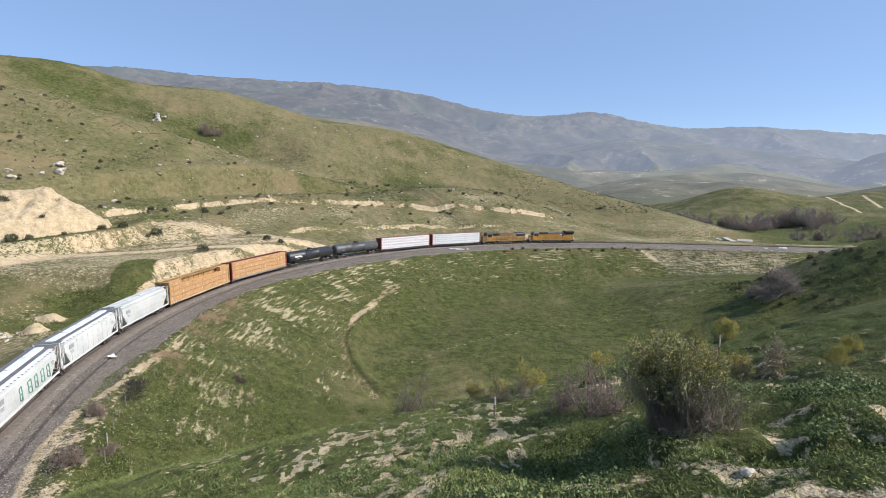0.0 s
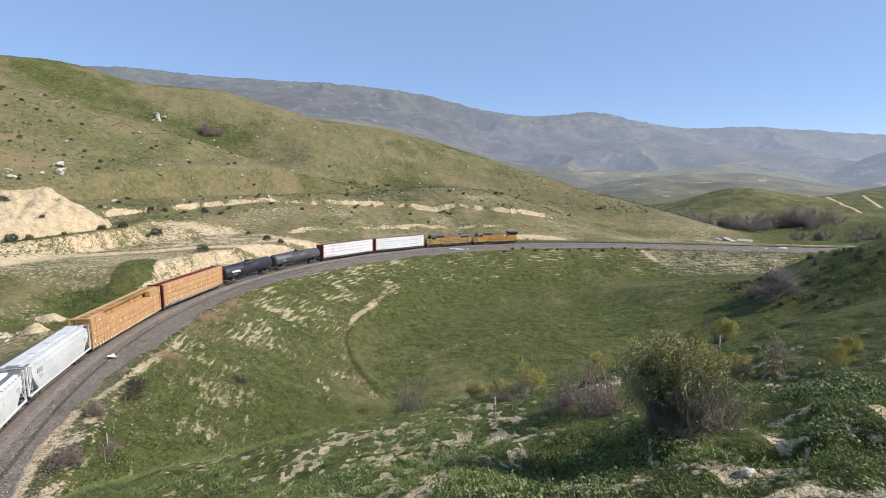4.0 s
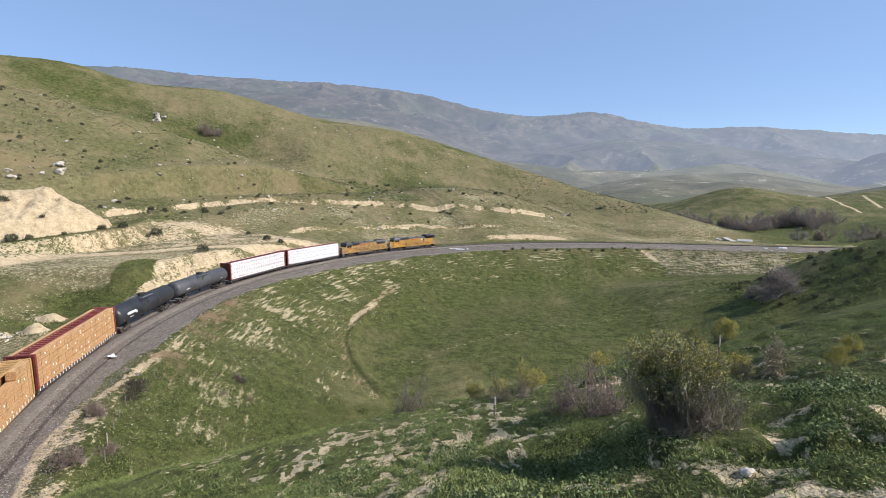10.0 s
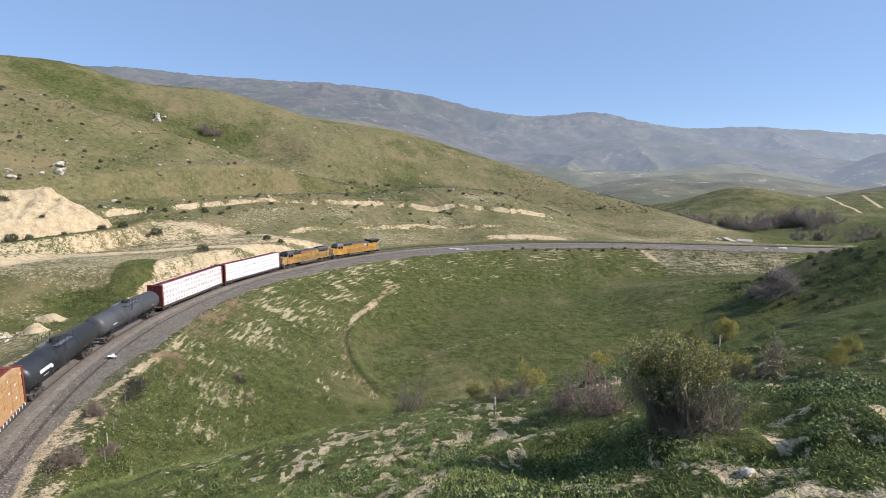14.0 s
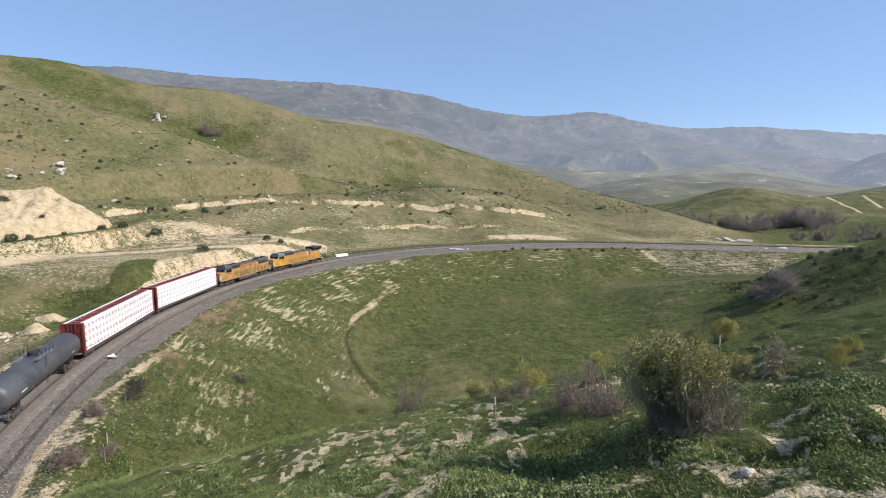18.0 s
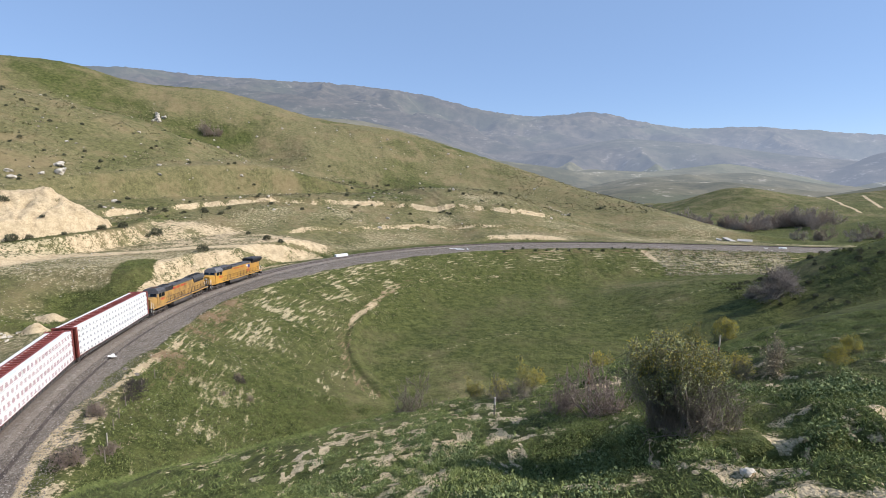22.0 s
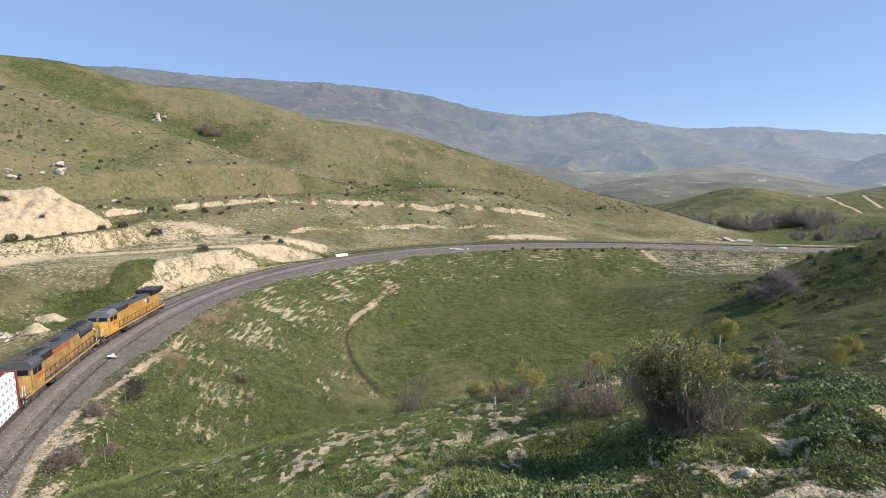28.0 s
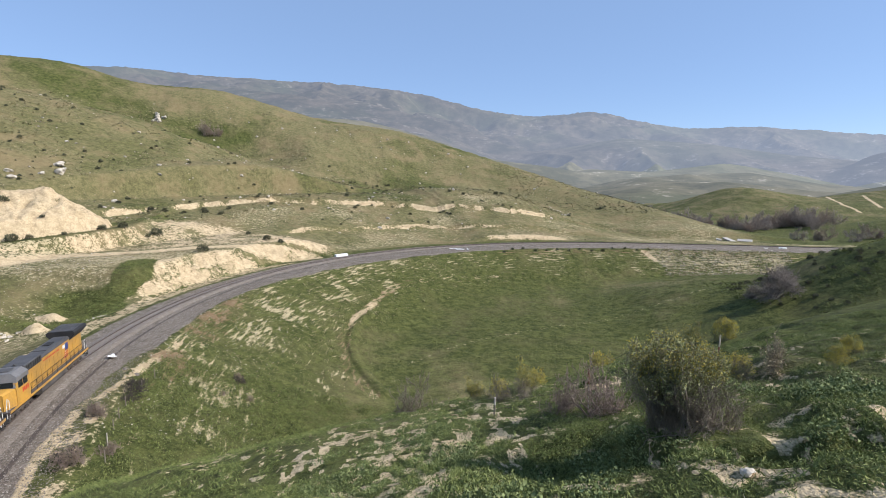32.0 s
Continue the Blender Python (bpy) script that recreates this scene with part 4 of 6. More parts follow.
    part("snow_plough", bm, M_BLACK, e)
    part("rear_plate", B(-10.62, -10.5, -1.4, 1.4, 0.5, 1.4, 0.02), M_BLACK, e)
    for y in (-1.46, 1.46):
        handrail(e, -9.9, 5.6, y, M_BLACK, 12)
        bars(e, "cab_number", 6.2, 7.6, 2.28, 2.72, y * 1.035, 4, M_RED, label="row of red bars under the cab window")
        bars(e, "name_lettering", -3.2 if ge else -2.6, 1.2 if ge else 3.0, 3.30 if ge else 3.22, 3.48 if ge else 3.58, 0.935 if y > 0 else -0.935, 12, M_RED, label="row of plain red bars along the hood")
    if ge:
        for sgn in (-1, 1):
            # shield of stripes and a dark field on the flank
            bm = bmesh.new()
            for i in range(6):
                box(bm, -5.6 - 0.05 * i, -4.3 - 0.12 * i, min(sgn * 0.935, sgn * 0.948), max(sgn * 0.935, sgn * 0.948), 1.9 + 0.27 * i, 2.03 + 0.27 * i)
            tagged(part("flank_stripe", bm, M_RED, e, "red stripes of a flag panel"), kind="stuff")
            part("flank_field", B(-5.7, -4.2, min(sgn * 0.92, sgn * 0.941), max(sgn * 0.92, sgn * 0.941), 1.85, 3.5), M_WHITE, e)
            part("flank_canton", B(-5.75, -4.9, min(sgn * 0.935, sgn * 0.952), max(sgn * 0.935, sgn * 0.952), 2.75, 3.55), M_BLUE, e)
    end_rails(e, 10.3, 1)
    end_rails(e, -10.5, -1)
    coupler(e, 10.3, 1)
    coupler(e, -10.35, -1)
    for x in (-7.0, 7.0):
        truck(e, x, (-2.0, 0.0, 2.0))
    for o in e.children:
        if not o.name.startswith(("truck", "coupler")):
            o.scale.z = 1.07
    return e


# ---- freight cars ----
def stack(parent, me, x, y, z, name="load_unit"):
    o = new(name, me)
    o.parent = parent
    o.location = (x, y, z)
    return o


def bundle_mesh(length, width, high, mat, wrap):
    bm = B(-length / 2 + 0.015, length / 2 - 0.015, -width / 2, width / 2, 0.04, high - 0.03, 0.025)
    if not wrap:
        for x in (-length * 0.33, 0.0, length * 0.33):
            box(bm, x - 0.05, x + 0.05, -width / 2 + 0.02, width / 2 - 0.02, -0.02, 0.05)
    me = bpy.data.meshes.new("bundle")
    bmesh.ops.recalc_face_normals(bm, faces=bm.faces)
    bm.to_mesh(me)
    bm.free()
    me.materials.append(mat)
    return me


def centerbeam(label, frame_mat, load_mat, tiers, cols, marks, gap=()):
    """A centre-beam flat car with stacked bundles on both sides; gap: columns whose top tier is unloaded on the near side."""
    e = tagged(new("centerbeam_flat_car"), label, "railway car", "lumber cars")
    L = 11.45
    part("deck", B(-L, L, -1.42, 1.42, 0.86, 1.02, 0.02), frame_mat, e)
    part("centre_sill", B(-L - 0.25, L + 0.25, -0.35, 0.35, 0.72, 0.99, 0.02), M_UNDER, e)
    for y in (-1.38, 1.38):
        part("side_sill", prism(bmesh.new(), [(y - 0.05, 0.64), (y + 0.05, 0.64), (y + 0.05, 1.0), (y - 0.05, 1.0)], -L, L), M_TAN if frame_mat is M_TAN else M_UNDER, e)
        bm = bmesh.new()
        for i in range(30):
            x = -L + 0.4 + i * (2 * L - 0.8) / 29
            box(bm, x - 0.07, x + 0.07, min(y, y * 1.06), max(y, y * 1.06), 0.74, 1.06)
        tagged(part("winch_row", bm, M_WHITE if load_mat is M_LUMBER else M_BLACK, e, "row of small strap winches on the side sill"), kind="stuff")
    # bulkheads with ribs
    for sx in (-1, 1):
        x = sx * (L - 0.17)
        head = part("end_bulkhead", B(x - 0.06, x + 0.06, -1.36, 1.36, 1.02, 5.0), frame_mat, e, "ribbed end bulkhead")
        for y in (-1.38, -0.46, 0.46, 1.38):
            part("bulkhead_post", B(x - 0.17, x + 0.17, y - 0.09, y + 0.09, 1.0, 5.06), frame_mat, head)
        for z in (1.9, 2.9, 3.9, 4.97):
            part("bulkhead_rib", B(x - 0.14, x + 0.14, -1.38, 1.38, z - 0.07, z + 0.07), frame_mat, head)
        ladder(e, x + sx * 0.2, 1.1, 1.0, 4.95, frame_mat, 0.4, "y")
    # centre beam: web of posts, top chord with cross ribs
    bm = bmesh.new()
    for i in range(12):
        x = -L + 1.0 + i * (2 * L - 2.0) / 11
        box(bm, x - 0.11, x + 0.11, -0.14, 0.14, 1.0, 4.84)
    box(bm, -L, L, -0.03, 0.03, 3.6, 4.84)
    part("centre_web", bm, frame_mat, e)
    part("top_chord", B(-L, L, -0.5, 0.5, 4.70, 4.76), frame_mat, e)
    for y in (-0.68, 0.68):
        part("top_rail", B(-L, L, y - 0.07, y + 0.07, 4.96, 5.04), frame_mat, e)
    bm = bmesh.new()
    for i in range(28):
        x = -L + 0.5 + i * (2 * L - 1.0) / 27
        box(bm, x - 0.16, x + 0.16, -0.62, 0.62, 4.9, 5.03)
    tagged(part("cross_rib", bm, frame_mat, e), kind="stuff")
    # load
    z0, z1 = 1.04, 4.98
    bl, bh = (2 * L - 0.75) / cols, (z1 - z0) / tiers
    me = bundle_mesh(bl, 0.90, bh, load_mat, load_mat is M_WRAP)
    for sy in (-1, 1):
        for i in range(cols):
            for k in range(tiers):
                if sy > 0 and i in gap and k == tiers - 1:
                    continue
                x = -L + 0.375 + (i + 0.5) * bl
                jit = 0.03 * math.sin(7 * i + 3 * k)
                stack(e, me, x, sy * (0.965 + jit), z0 + k * bh)
    y = 1.43
    bm = bmesh.new()
    rnd = random.Random(len(label) * 7 + cols)
    if marks == "dots":
        for k in range(tiers):
            for i in range(cols * 4):
                x = -L + 0.7 + i * (2 * L - 1.4) / (cols * 4 - 1)
                z = z0 + (k + 0.45) * bh
                box(bm, x - 0.09, x + 0.08, y - 0.02, y + 0.034, z - 0.06, z + 0.12)
                box(bm, x - 0.21, x + 0.19, y - 0.02, y + 0.032, z - 0.16, z - 0.06)
        tagged(part("printed_mark", bm, M_MARK, e, "small grey prints on the wrapping"), kind="stuff")
    elif marks == "script":
        for k in range(tiers):
            for i in range(cols * 4):
                x = -L + 0.6 + i * (2 * L - 1.2) / (cols * 4 - 1)
                z = z0 + (k + 0.42) * bh
                for j in range(3):
                    a = rnd.uniform(0.12, 0.34)
                    box(bm, x - a, x + a, y - 0.02, y + 0.034, z + j * 0.17 - 0.16, z + j * 0.17 - 0.07)
        tagged(part("printed_mark", bm, M_MARK_PINK, e, "faint reddish prints on the wrapping"), kind="stuff")
    else:
        for i in range(cols):
            for k in range(tiers):
                for j in range(rnd.choice((0, 1, 1, 2))):
                    x = -L + 0.4 + (i + rnd.choice((0.08, 0.9, 0.5))) * bl
                    z = z0 + (k + rnd.uniform(0.3, 0.8)) * bh
                    if i in gap and k == tiers - 1:
                        continue
                    box(bm, x - 0.09, x + 0.09, y - 0.02, y + 0.03, z - 0.11, z + 0.11)
        tagged(part("paper_tag", bm, M_WHITE, e, "small white paper tags on the stacks"), kind="stuff")
    # straps over the near side
    bm = bmesh.new()
    for i in range(cols * 2):
        x = -L + 0.375 + (i + 0.5) * bl / 2
        box(bm, x - 0.014, x + 0.014, y - 0.02, y + 0.006, 0.98, z1 - (bh if (i // 2) in gap else 0))
    tagged(part("strap", bm, M_WRAP if load_mat is M_WRAP else M_STRAP, e), kind="stuff")
    for x in (-9.2, 9.2):
        truck(e, x, (-0.9, 0.9))
    coupler(e, L + 0.1, 1)
    coupler(e, -L - 0.1, -1)
    return e


def tank_car(label, mat, emblem):
    e = tagged(new("tank_car"), label, "railway car", "tank cars")
    L, R, zc = 9.75, 1.62, 2.80
    rings, n = [], 28
    for x, k in ((-L, 0.05), (-L + 0.06, 0.42), (-L + 0.2, 0.72), (-L + 0.45, 0.93), (-L + 0.75, 1.0), (-3.1, 1.0), (-3.08, 1.006), (-3.02, 1.006), (-3.0, 1.0), (3.0, 1.0), (3.02, 1.006), (3.08, 1.006), (3.1, 1.0),
                 (L - 0.75, 1.0), (L - 0.45, 0.93), (L - 0.2, 0.72), (L - 0.06, 0.42), (L, 0.05)):
        rings.append([(x, R * k * math.cos(2 * math.pi * i / n), zc + R * k * math.sin(2 * math.pi * i / n)) for i in range(n)])
    part("tank", loft(bmesh.new(), rings), mat, e, smooth_=True)
    for sx in (-1, 1):
        x = sx * 7.0
        part("stub_sill", B(min(sx * 5.6, sx * 9.85), max(sx * 5.6, sx * 9.85), -0.38, 0.38, 0.76, 1.22, 0.03), M_BLACK, e)
        part("saddle", prism(bmesh.new(), [(-1.2, 1.15), (1.2, 1.15), (1.35, 2.1), (-1.35, 2.1)], x - 0.3, x + 0.3), M_BLACK, e)
        bm = B(sx * 9.5 - 0.32, sx * 9.5 + 0.32, -1.45, 1.45, 1.16, 1.22)
        part("end_platform", bm, M_GRATE, e)
        bm = bmesh.new()
        for y in (-1.42, 0, 1.42):
            cyl(bm, (sx * 9.78, y, 1.2), (sx * 9.78, y, 2.1), 0.025, 6)
        cyl(bm, (sx * 9.78, -1.42, 2.1), (sx * 9.78, 1.42, 2.1), 0.025, 6)
        for y in (-1.42, 1.42):
            cyl(bm, (sx * 9.78, y, 2.1), (sx * 9.2, y, 2.1), 0.025, 6)
        part("end_handrail", bm, M_BLACK, e)
        truck(e, x, (-0.9, 0.9))
        coupler(e, sx * 9.8, sx)
    for y in (-1.5, 1.5):
        bm = bmesh.new()
        cyl(bm, (-8.6, y, 1.95), (8.6, y, 1.95), 0.025, 6)
        for i in range(9):
            cyl(bm, (-8.6 + i * 2.15, y, 1.95), (-8.6 + i * 2.15, y * 0.93, 1.95), 0.02, 5)
        part("side_rail", bm, M_BLACK, e)
        ladder(e, 0.9, y * 1.02, 1.3, 4.3, M_BLACK)
    # manway with its platform and rails
    part("manway", C((0, 0, zc + R - 0.1), (0, 0, zc + R + 0.42), 0.5, 16), M_BLACK, e)
    part("valve_housing", C((-1.1, 0, zc + R - 0.1), (-1.1, 0, zc + R + 0.26), 0.26, 12), M_BLACK, e)
    for y in (-0.95, 0.95):
        part("platform", B(-2.0, 2.0, y - 0.32, y + 0.32, zc + R - 0.16, zc + R - 0.11), M_GRATE, e)
        bm = bmesh.new()
        yy = y * 1.32
        for i in range(5):
            cyl(bm, (-2.0 + i, yy, zc + R - 0.2), (-2.0 + i, yy, zc + R + 0.72), 0.024, 6)
        for z in (0.72, 0.36):
            cyl(bm, (-2.0, yy, zc + R + z), (2.0, yy, zc + R + z), 0.022, 6)
        part("platform_rail", bm, M_BLACK, e)
    part("bottom_outlet", C((0, 0, 0.7), (0, 0, 1.3), 0.2, 10), M_BLACK, e)
    # prints on the flank, laid on the curve of the shell
    def flank(bm, x0, x1, z0, z1):
        for i in range(4):
            za, zb = z0 + (z1 - z0) * i / 4, z0 + (z1 - z0) * (i + 1) / 4
            ya, yb = (math.sqrt((R + 0.012) ** 2 - (z - zc) ** 2) for z in (za, zb))
            vs = [bm.verts.new(p) for p in ((x0, ya, za), (x1, ya, za), (x1, yb, zb), (x0, yb, zb), (x0, ya - 0.02, za), (x1, ya - 0.02, za), (x1, yb - 0.02, zb), (x0, yb - 0.02, zb))]
            for q in ((0, 1, 2, 3), (7, 6, 5, 4), (0, 4, 5, 1), (3, 2, 6, 7), (0, 3, 7, 4), (1, 5, 6, 2)):
                bm.faces.new([vs[j] for j in q])
    bm = bmesh.new()
    if emblem:
        flank(bm, 4.9, 7.6, 2.75, 3.15)
        flank(bm, 4.6, 5.0, 2.55, 2.95)
        flank(bm, 5.6, 6.8, 2.2, 2.32)
        part("flank_emblem", bm, M_WHITE, e, "white plain emblem bar on the flank")
    else:
        flank(bm, 5.8, 7.0, 2.5, 2.62)
        flank(bm, -7.0, -6.2, 2.4, 2.5)
        tagged(part("flank_print", bm, M_WHITE, e, "small white plain bars on the flank"), kind="stuff")
    bm = bmesh.new()
    for x in (-8.2, -5.0, 4.2, 8.3):
        flank(bm, x, x + 0.09, 1.95, 2.25)
    tagged(part("reflector_strip", bm, M_YELLOW, e), kind="stuff")
    return e


def hopper_car(label, mat, roof_mat, spray, hatch_white):
    e = tagged(new("covered_hopper_car"), label, "railway car", "covered hopper cars")
    L = 8.55
    side = [(1.40, 1.18), (1.50, 1.7), (1.56, 2.6), (1.50, 3.7), (1.34, 4.18), (0.9, 4.42), (0.0, 4.5)]
    prof = side + [(-y, z) for y, z in side[-2::-1]]
    rings = []
    for x, zlow in ((-7.6, 2.9), (-6.2, 1.18), (6.2, 1.18), (7.6, 2.9)):
        rings.append([(x, y, max(z, zlow - (0.0 if abs(x) > 7 else 9))) for y, z in prof])
    part("body", loft(bmesh.new(), rings), mat, e)
    for y in (-1.5, 1.5):
        bm = bmesh.new()
        for i in range(9):
            x = -6.0 + i * 1.5
            box(bm, x - 0.03, x + 0.03, min(y, y * 1.045), max(y, y * 1.045), 1.4, 3.75)
        if hatch_white and not spray:
            tagged(part("side_rib", bm, mat, e), kind="stuff")
        else:
            bm.free()
        part("top_chord", B(-7.6, 7.6, min(y * 0.9, y * 1.03), max(y * 0.9, y * 1.03), 4.0, 4.16, 0.02), mat, e)
        part("side_sill", B(-8.4, 8.4, min(y * 0.9, y * 1.0), max(y * 0.9, y * 1.0), 1.05, 1.28, 0.02), mat, e)
        bm = bmesh.new()
        for i in range(19):
            x = -7.4 + i * 0.82
            box(bm, x - 0.035, x + 0.035, min(y * 0.78, y * 1.0), max(y * 0.78, y * 1.0), 4.16, 4.22)
        tagged(part("running_board_bracket", bm, roof_mat, e), kind="stuff")
        part("running_board", B(-8.3, 8.3, min(y * 0.42, y * 0.74), max(y * 0.42, y * 0.74), 4.50, 4.55), M_GRATE if hatch_white else roof_mat, e)
    for i in range(4):
        x = -6.0 + i * 4.0
        part("roof_hatch", B(x - 1.75, x + 1.75, -0.46, 0.46, 4.46, 4.64, 0.05), M_WHITE if hatch_white else mat, e)
    for i in range(3):
        x = -4.0 + i * 4.0
        bm = loft(bmesh.new(), [[(x - 1.6, -1.25, 1.3), (x + 1.6, -1.25, 1.3), (x + 1.6, 1.25, 1.3), (x - 1.6, 1.25, 1.3)],
                                [(x - 0.4, -0.6, 0.42), (x + 0.4, -0.6, 0.42), (x + 0.4, 0.6, 0.42), (x - 0.4, 0.6, 0.42)]])
        part("discharge_chute", bm, mat, e)
    for sx in (-1, 1):
        part("end_sill", B(min(sx * 6.0, sx * 8.6), max(sx * 6.0, sx * 8.6), -0.4, 0.4, 0.8, 1.25, 0.03), M_UNDER, e)
        bm = B(sx * 8.3 - 0.28, sx * 8.3 + 0.28, -1.45, 1.45, 1.18, 1.24)
        part("end_platform", bm, M_GRATE, e)
        bm = bmesh.new()
        for y in (-1.38, -0.5, 0.5, 1.38):
            box(bm, sx * 8.45 - 0.06, sx * 8.45 + 0.06, y - 0.06, y + 0.06, 1.2, 4.46)
            cyl(bm, (sx * 8.4, y, 1.3), (sx * 7.2, y * 0.9, 3.4), 0.05, 6)
        for z in (2.3, 3.4, 4.42):
            box(bm, sx * 8.45 - 0.05, sx * 8.45 + 0.05, -1.4, 1.4, z - 0.05, z + 0.05)
        part("end_frame", bm, M_RUST if spray else mat, e, "open end frame with braces")
        part("end_running_board", B(min(sx * 7.5, sx * 8.5), max(sx * 7.5, sx * 8.5), -1.4, 1.4, 4.48, 4.53), M_GRATE, e)
        for y in (-1.52, 1.52):
            ladder(e, sx * 8.1, y, 1.0, 4.5, mat)
        truck(e, sx * 6.3, (-0.9, 0.9))
        coupler(e, sx * 8.5, sx)
    bm = bmesh.new()
    for x0, x1, z0, z1 in ((-6.9, -6.1, 3.0, 3.14), (-6.9, -6.3, 2.75, 2.86), (5.4, 6.6, 3.0, 3.5), (5.5, 6.4, 2.6, 2.72), (5.5, 6.2, 2.4, 2.5)):
        box(bm, x0, x1, 1.53, 1.575, z0, z1)
    tagged(part("flank_print", bm, M_MARK, e, "small grey plain bars on the flank"), kind="stuff")
    if spray:
        bm = bmesh.new()
        for i, (x, w) in enumerate(((-5.0, 0.9), (-3.4, 1.0), (-1.7, 0.9), (-0.1, 1.1), (2.0, 0.7))):
            for a, b in (((-0.5, 0), (-0.35, 1)), ((-0.35, 1), (0.35, 0.9)), ((0.35, 0.9), (0.25, 0.1)), ((0.25, 0.1), (-0.5, 0)), ((-0.4, 0.5), (0.3, 0.45))):
                cyl(bm, (x + a[0] * w, 1.575, 1.75 + a[1] * 1.5), (x + b[0] * w, 1.575, 1.75 + b[1] * 1.5), 0.06, 6)
        tagged(part("spray_stroke", bm, M_GREEN, e, "faded green spray-paint strokes"), kind="stuff")
    return e


TRAIN = []


def assemble():
    """Tail first: two engines, two wrapped loads, two tanks, two lumber loads, three hoppers."""
    cars = [(locomotive("wide", "yellow diesel locomotive with grey roof and flared radiator, on rails"), 22.26),
            (locomotive("narrow", "faded yellow diesel locomotive with sooty grey roof, on rails"), 22.26),
            (centerbeam("oxide-red centre-beam car stacked with white-wrapped lumber, grey prints", M_BROWNRED, M_WRAP, 5, 6, "dots"), 24.14),
            (centerbeam("oxide-red centre-beam car stacked with white-wrapped lumber, reddish prints", M_BROWNRED, M_WRAP, 4, 6, "script"), 24.14),
            (tank_car("weathered dark grey tank car with top platform, on rails", M_TANK_GREY, False), 20.89),
            (tank_car("black tank car with white emblem on its flank", M_TANK, True), 20.89),
            (centerbeam("oxide-red centre-beam car fully stacked with sawn lumber", M_BROWNRED, M_LUMBER, 4, 6, "tags"), 24.14),
            (centerbeam("tan centre-beam car with lumber, part of the top tier missing", M_TAN, M_LUMBER, 4, 6, "tags", (1, 2, 3, 4)), 24.14),
            (hopper_car("pale grey covered hopper car with smooth white roof", M_HOPPER, M_HOPPER, False, False), 17.98),
            (hopper_car("off-white covered hopper car with white roof hatches", M_HOPPER_W, M_GRATE, False, True), 17.98),
            (hopper_car("off-white covered hopper car with faded green graffiti", M_HOPPER_W, M_GRATE, True, True), 17.98)]
    place = 0.0
    for car, length in cars:
        TRAIN.append((car, place + length / 2, length))
        place += length


assemble()


# ---- two tracks ----
M_BALLAST = bpy.data.materials.new("crushed_ballast")


def ballast_material(m):
    g = Graph(m)
    pos = g.n.new("ShaderNodeNewGeometry").outputs["Position"]
    n1, n2, n3 = g.noise(pos, 0.4, 4), g.noise(pos, 4.5, 6, 0.85), g.noise(pos, 15.0, 2, 0.6)
    c = g.mix(g.ramp(g.math("MULTIPLY_ADD", n2, 0.6, g.math("MULTIPLY", n3, 0.4)), 0.36, 0.64), (0.080, 0.065, 0.051), (0.275, 0.233, 0.188))
    c = g.mix(g.math("MULTIPLY", g.ramp(n1, 0.4, 0.7), 0.55), c, (0.165, 0.128, 0.100))
    c = g.mix(g.math("MULTIPLY", g.ramp(g.noise(pos, 1.3, 5, 0.85), 0.52, 0.66), 0.45), c, (0.40, 0.36, 0.32))
    c = g.mix(g.ramp(n3, 0.66, 0.72), c, (0.42, 0.40, 0.37))
    g.put(g.b.inputs["Base Color"], c)
    g.b.inputs["Roughness"].default_value = 0.92
    bp = g.n.new("ShaderNodeBump")
    bp.inputs["Strength"].default_value, bp.inputs["Distance"].default_value = 0.8, 0.08
    g.put(bp.inputs["Height"], n2)
    g.put(g.b.inputs["Normal"], bp.outputs[0])


ballast_material(M_BALLAST)
M_TIE = material("weathered_tie", (0.190, 0.162, 0.138), 0.9, 0, 0.35, 6.0, 0.15)
M_RAIL = material("rail_steel", (0.12, 0.09, 0.075), 0.55, 0.4, 0.3, 3.0, 0.03)
M_RAILTOP = material("rail_head", (0.22, 0.20, 0.19), 0.4, 0.8, 0.2, 3.0, 0.0)


def swept(name, d0, profile, step, mat, parent, label="", s0=-400.0, s1=440.0, closed=True):
    """A profile of (offset, height over the rail head) drawn along the line."""
    ss = np.arange(s0, s1 + 0.1, step)
    n = len(profile)
    verts = []
    for s in ss:
        for o, h in profile:
            x, y, z, _ = rail(s, d0 + o)
            verts.append((x, y, z + h))
    faces = []
    for i in range(len(ss) - 1):
        for k in range(n if closed else n - 1):
            a, b = i * n + k, i * n + (k + 1) % n
            faces.append((a, a + n, b + n, b))
    me = bpy.data.meshes.new(name)
    me.from_pydata(verts, [], faces)
    me.materials.append(mat)
    me.update()
    ob = new(name, me)
    ob.parent = parent
    return tagged(ob, label)


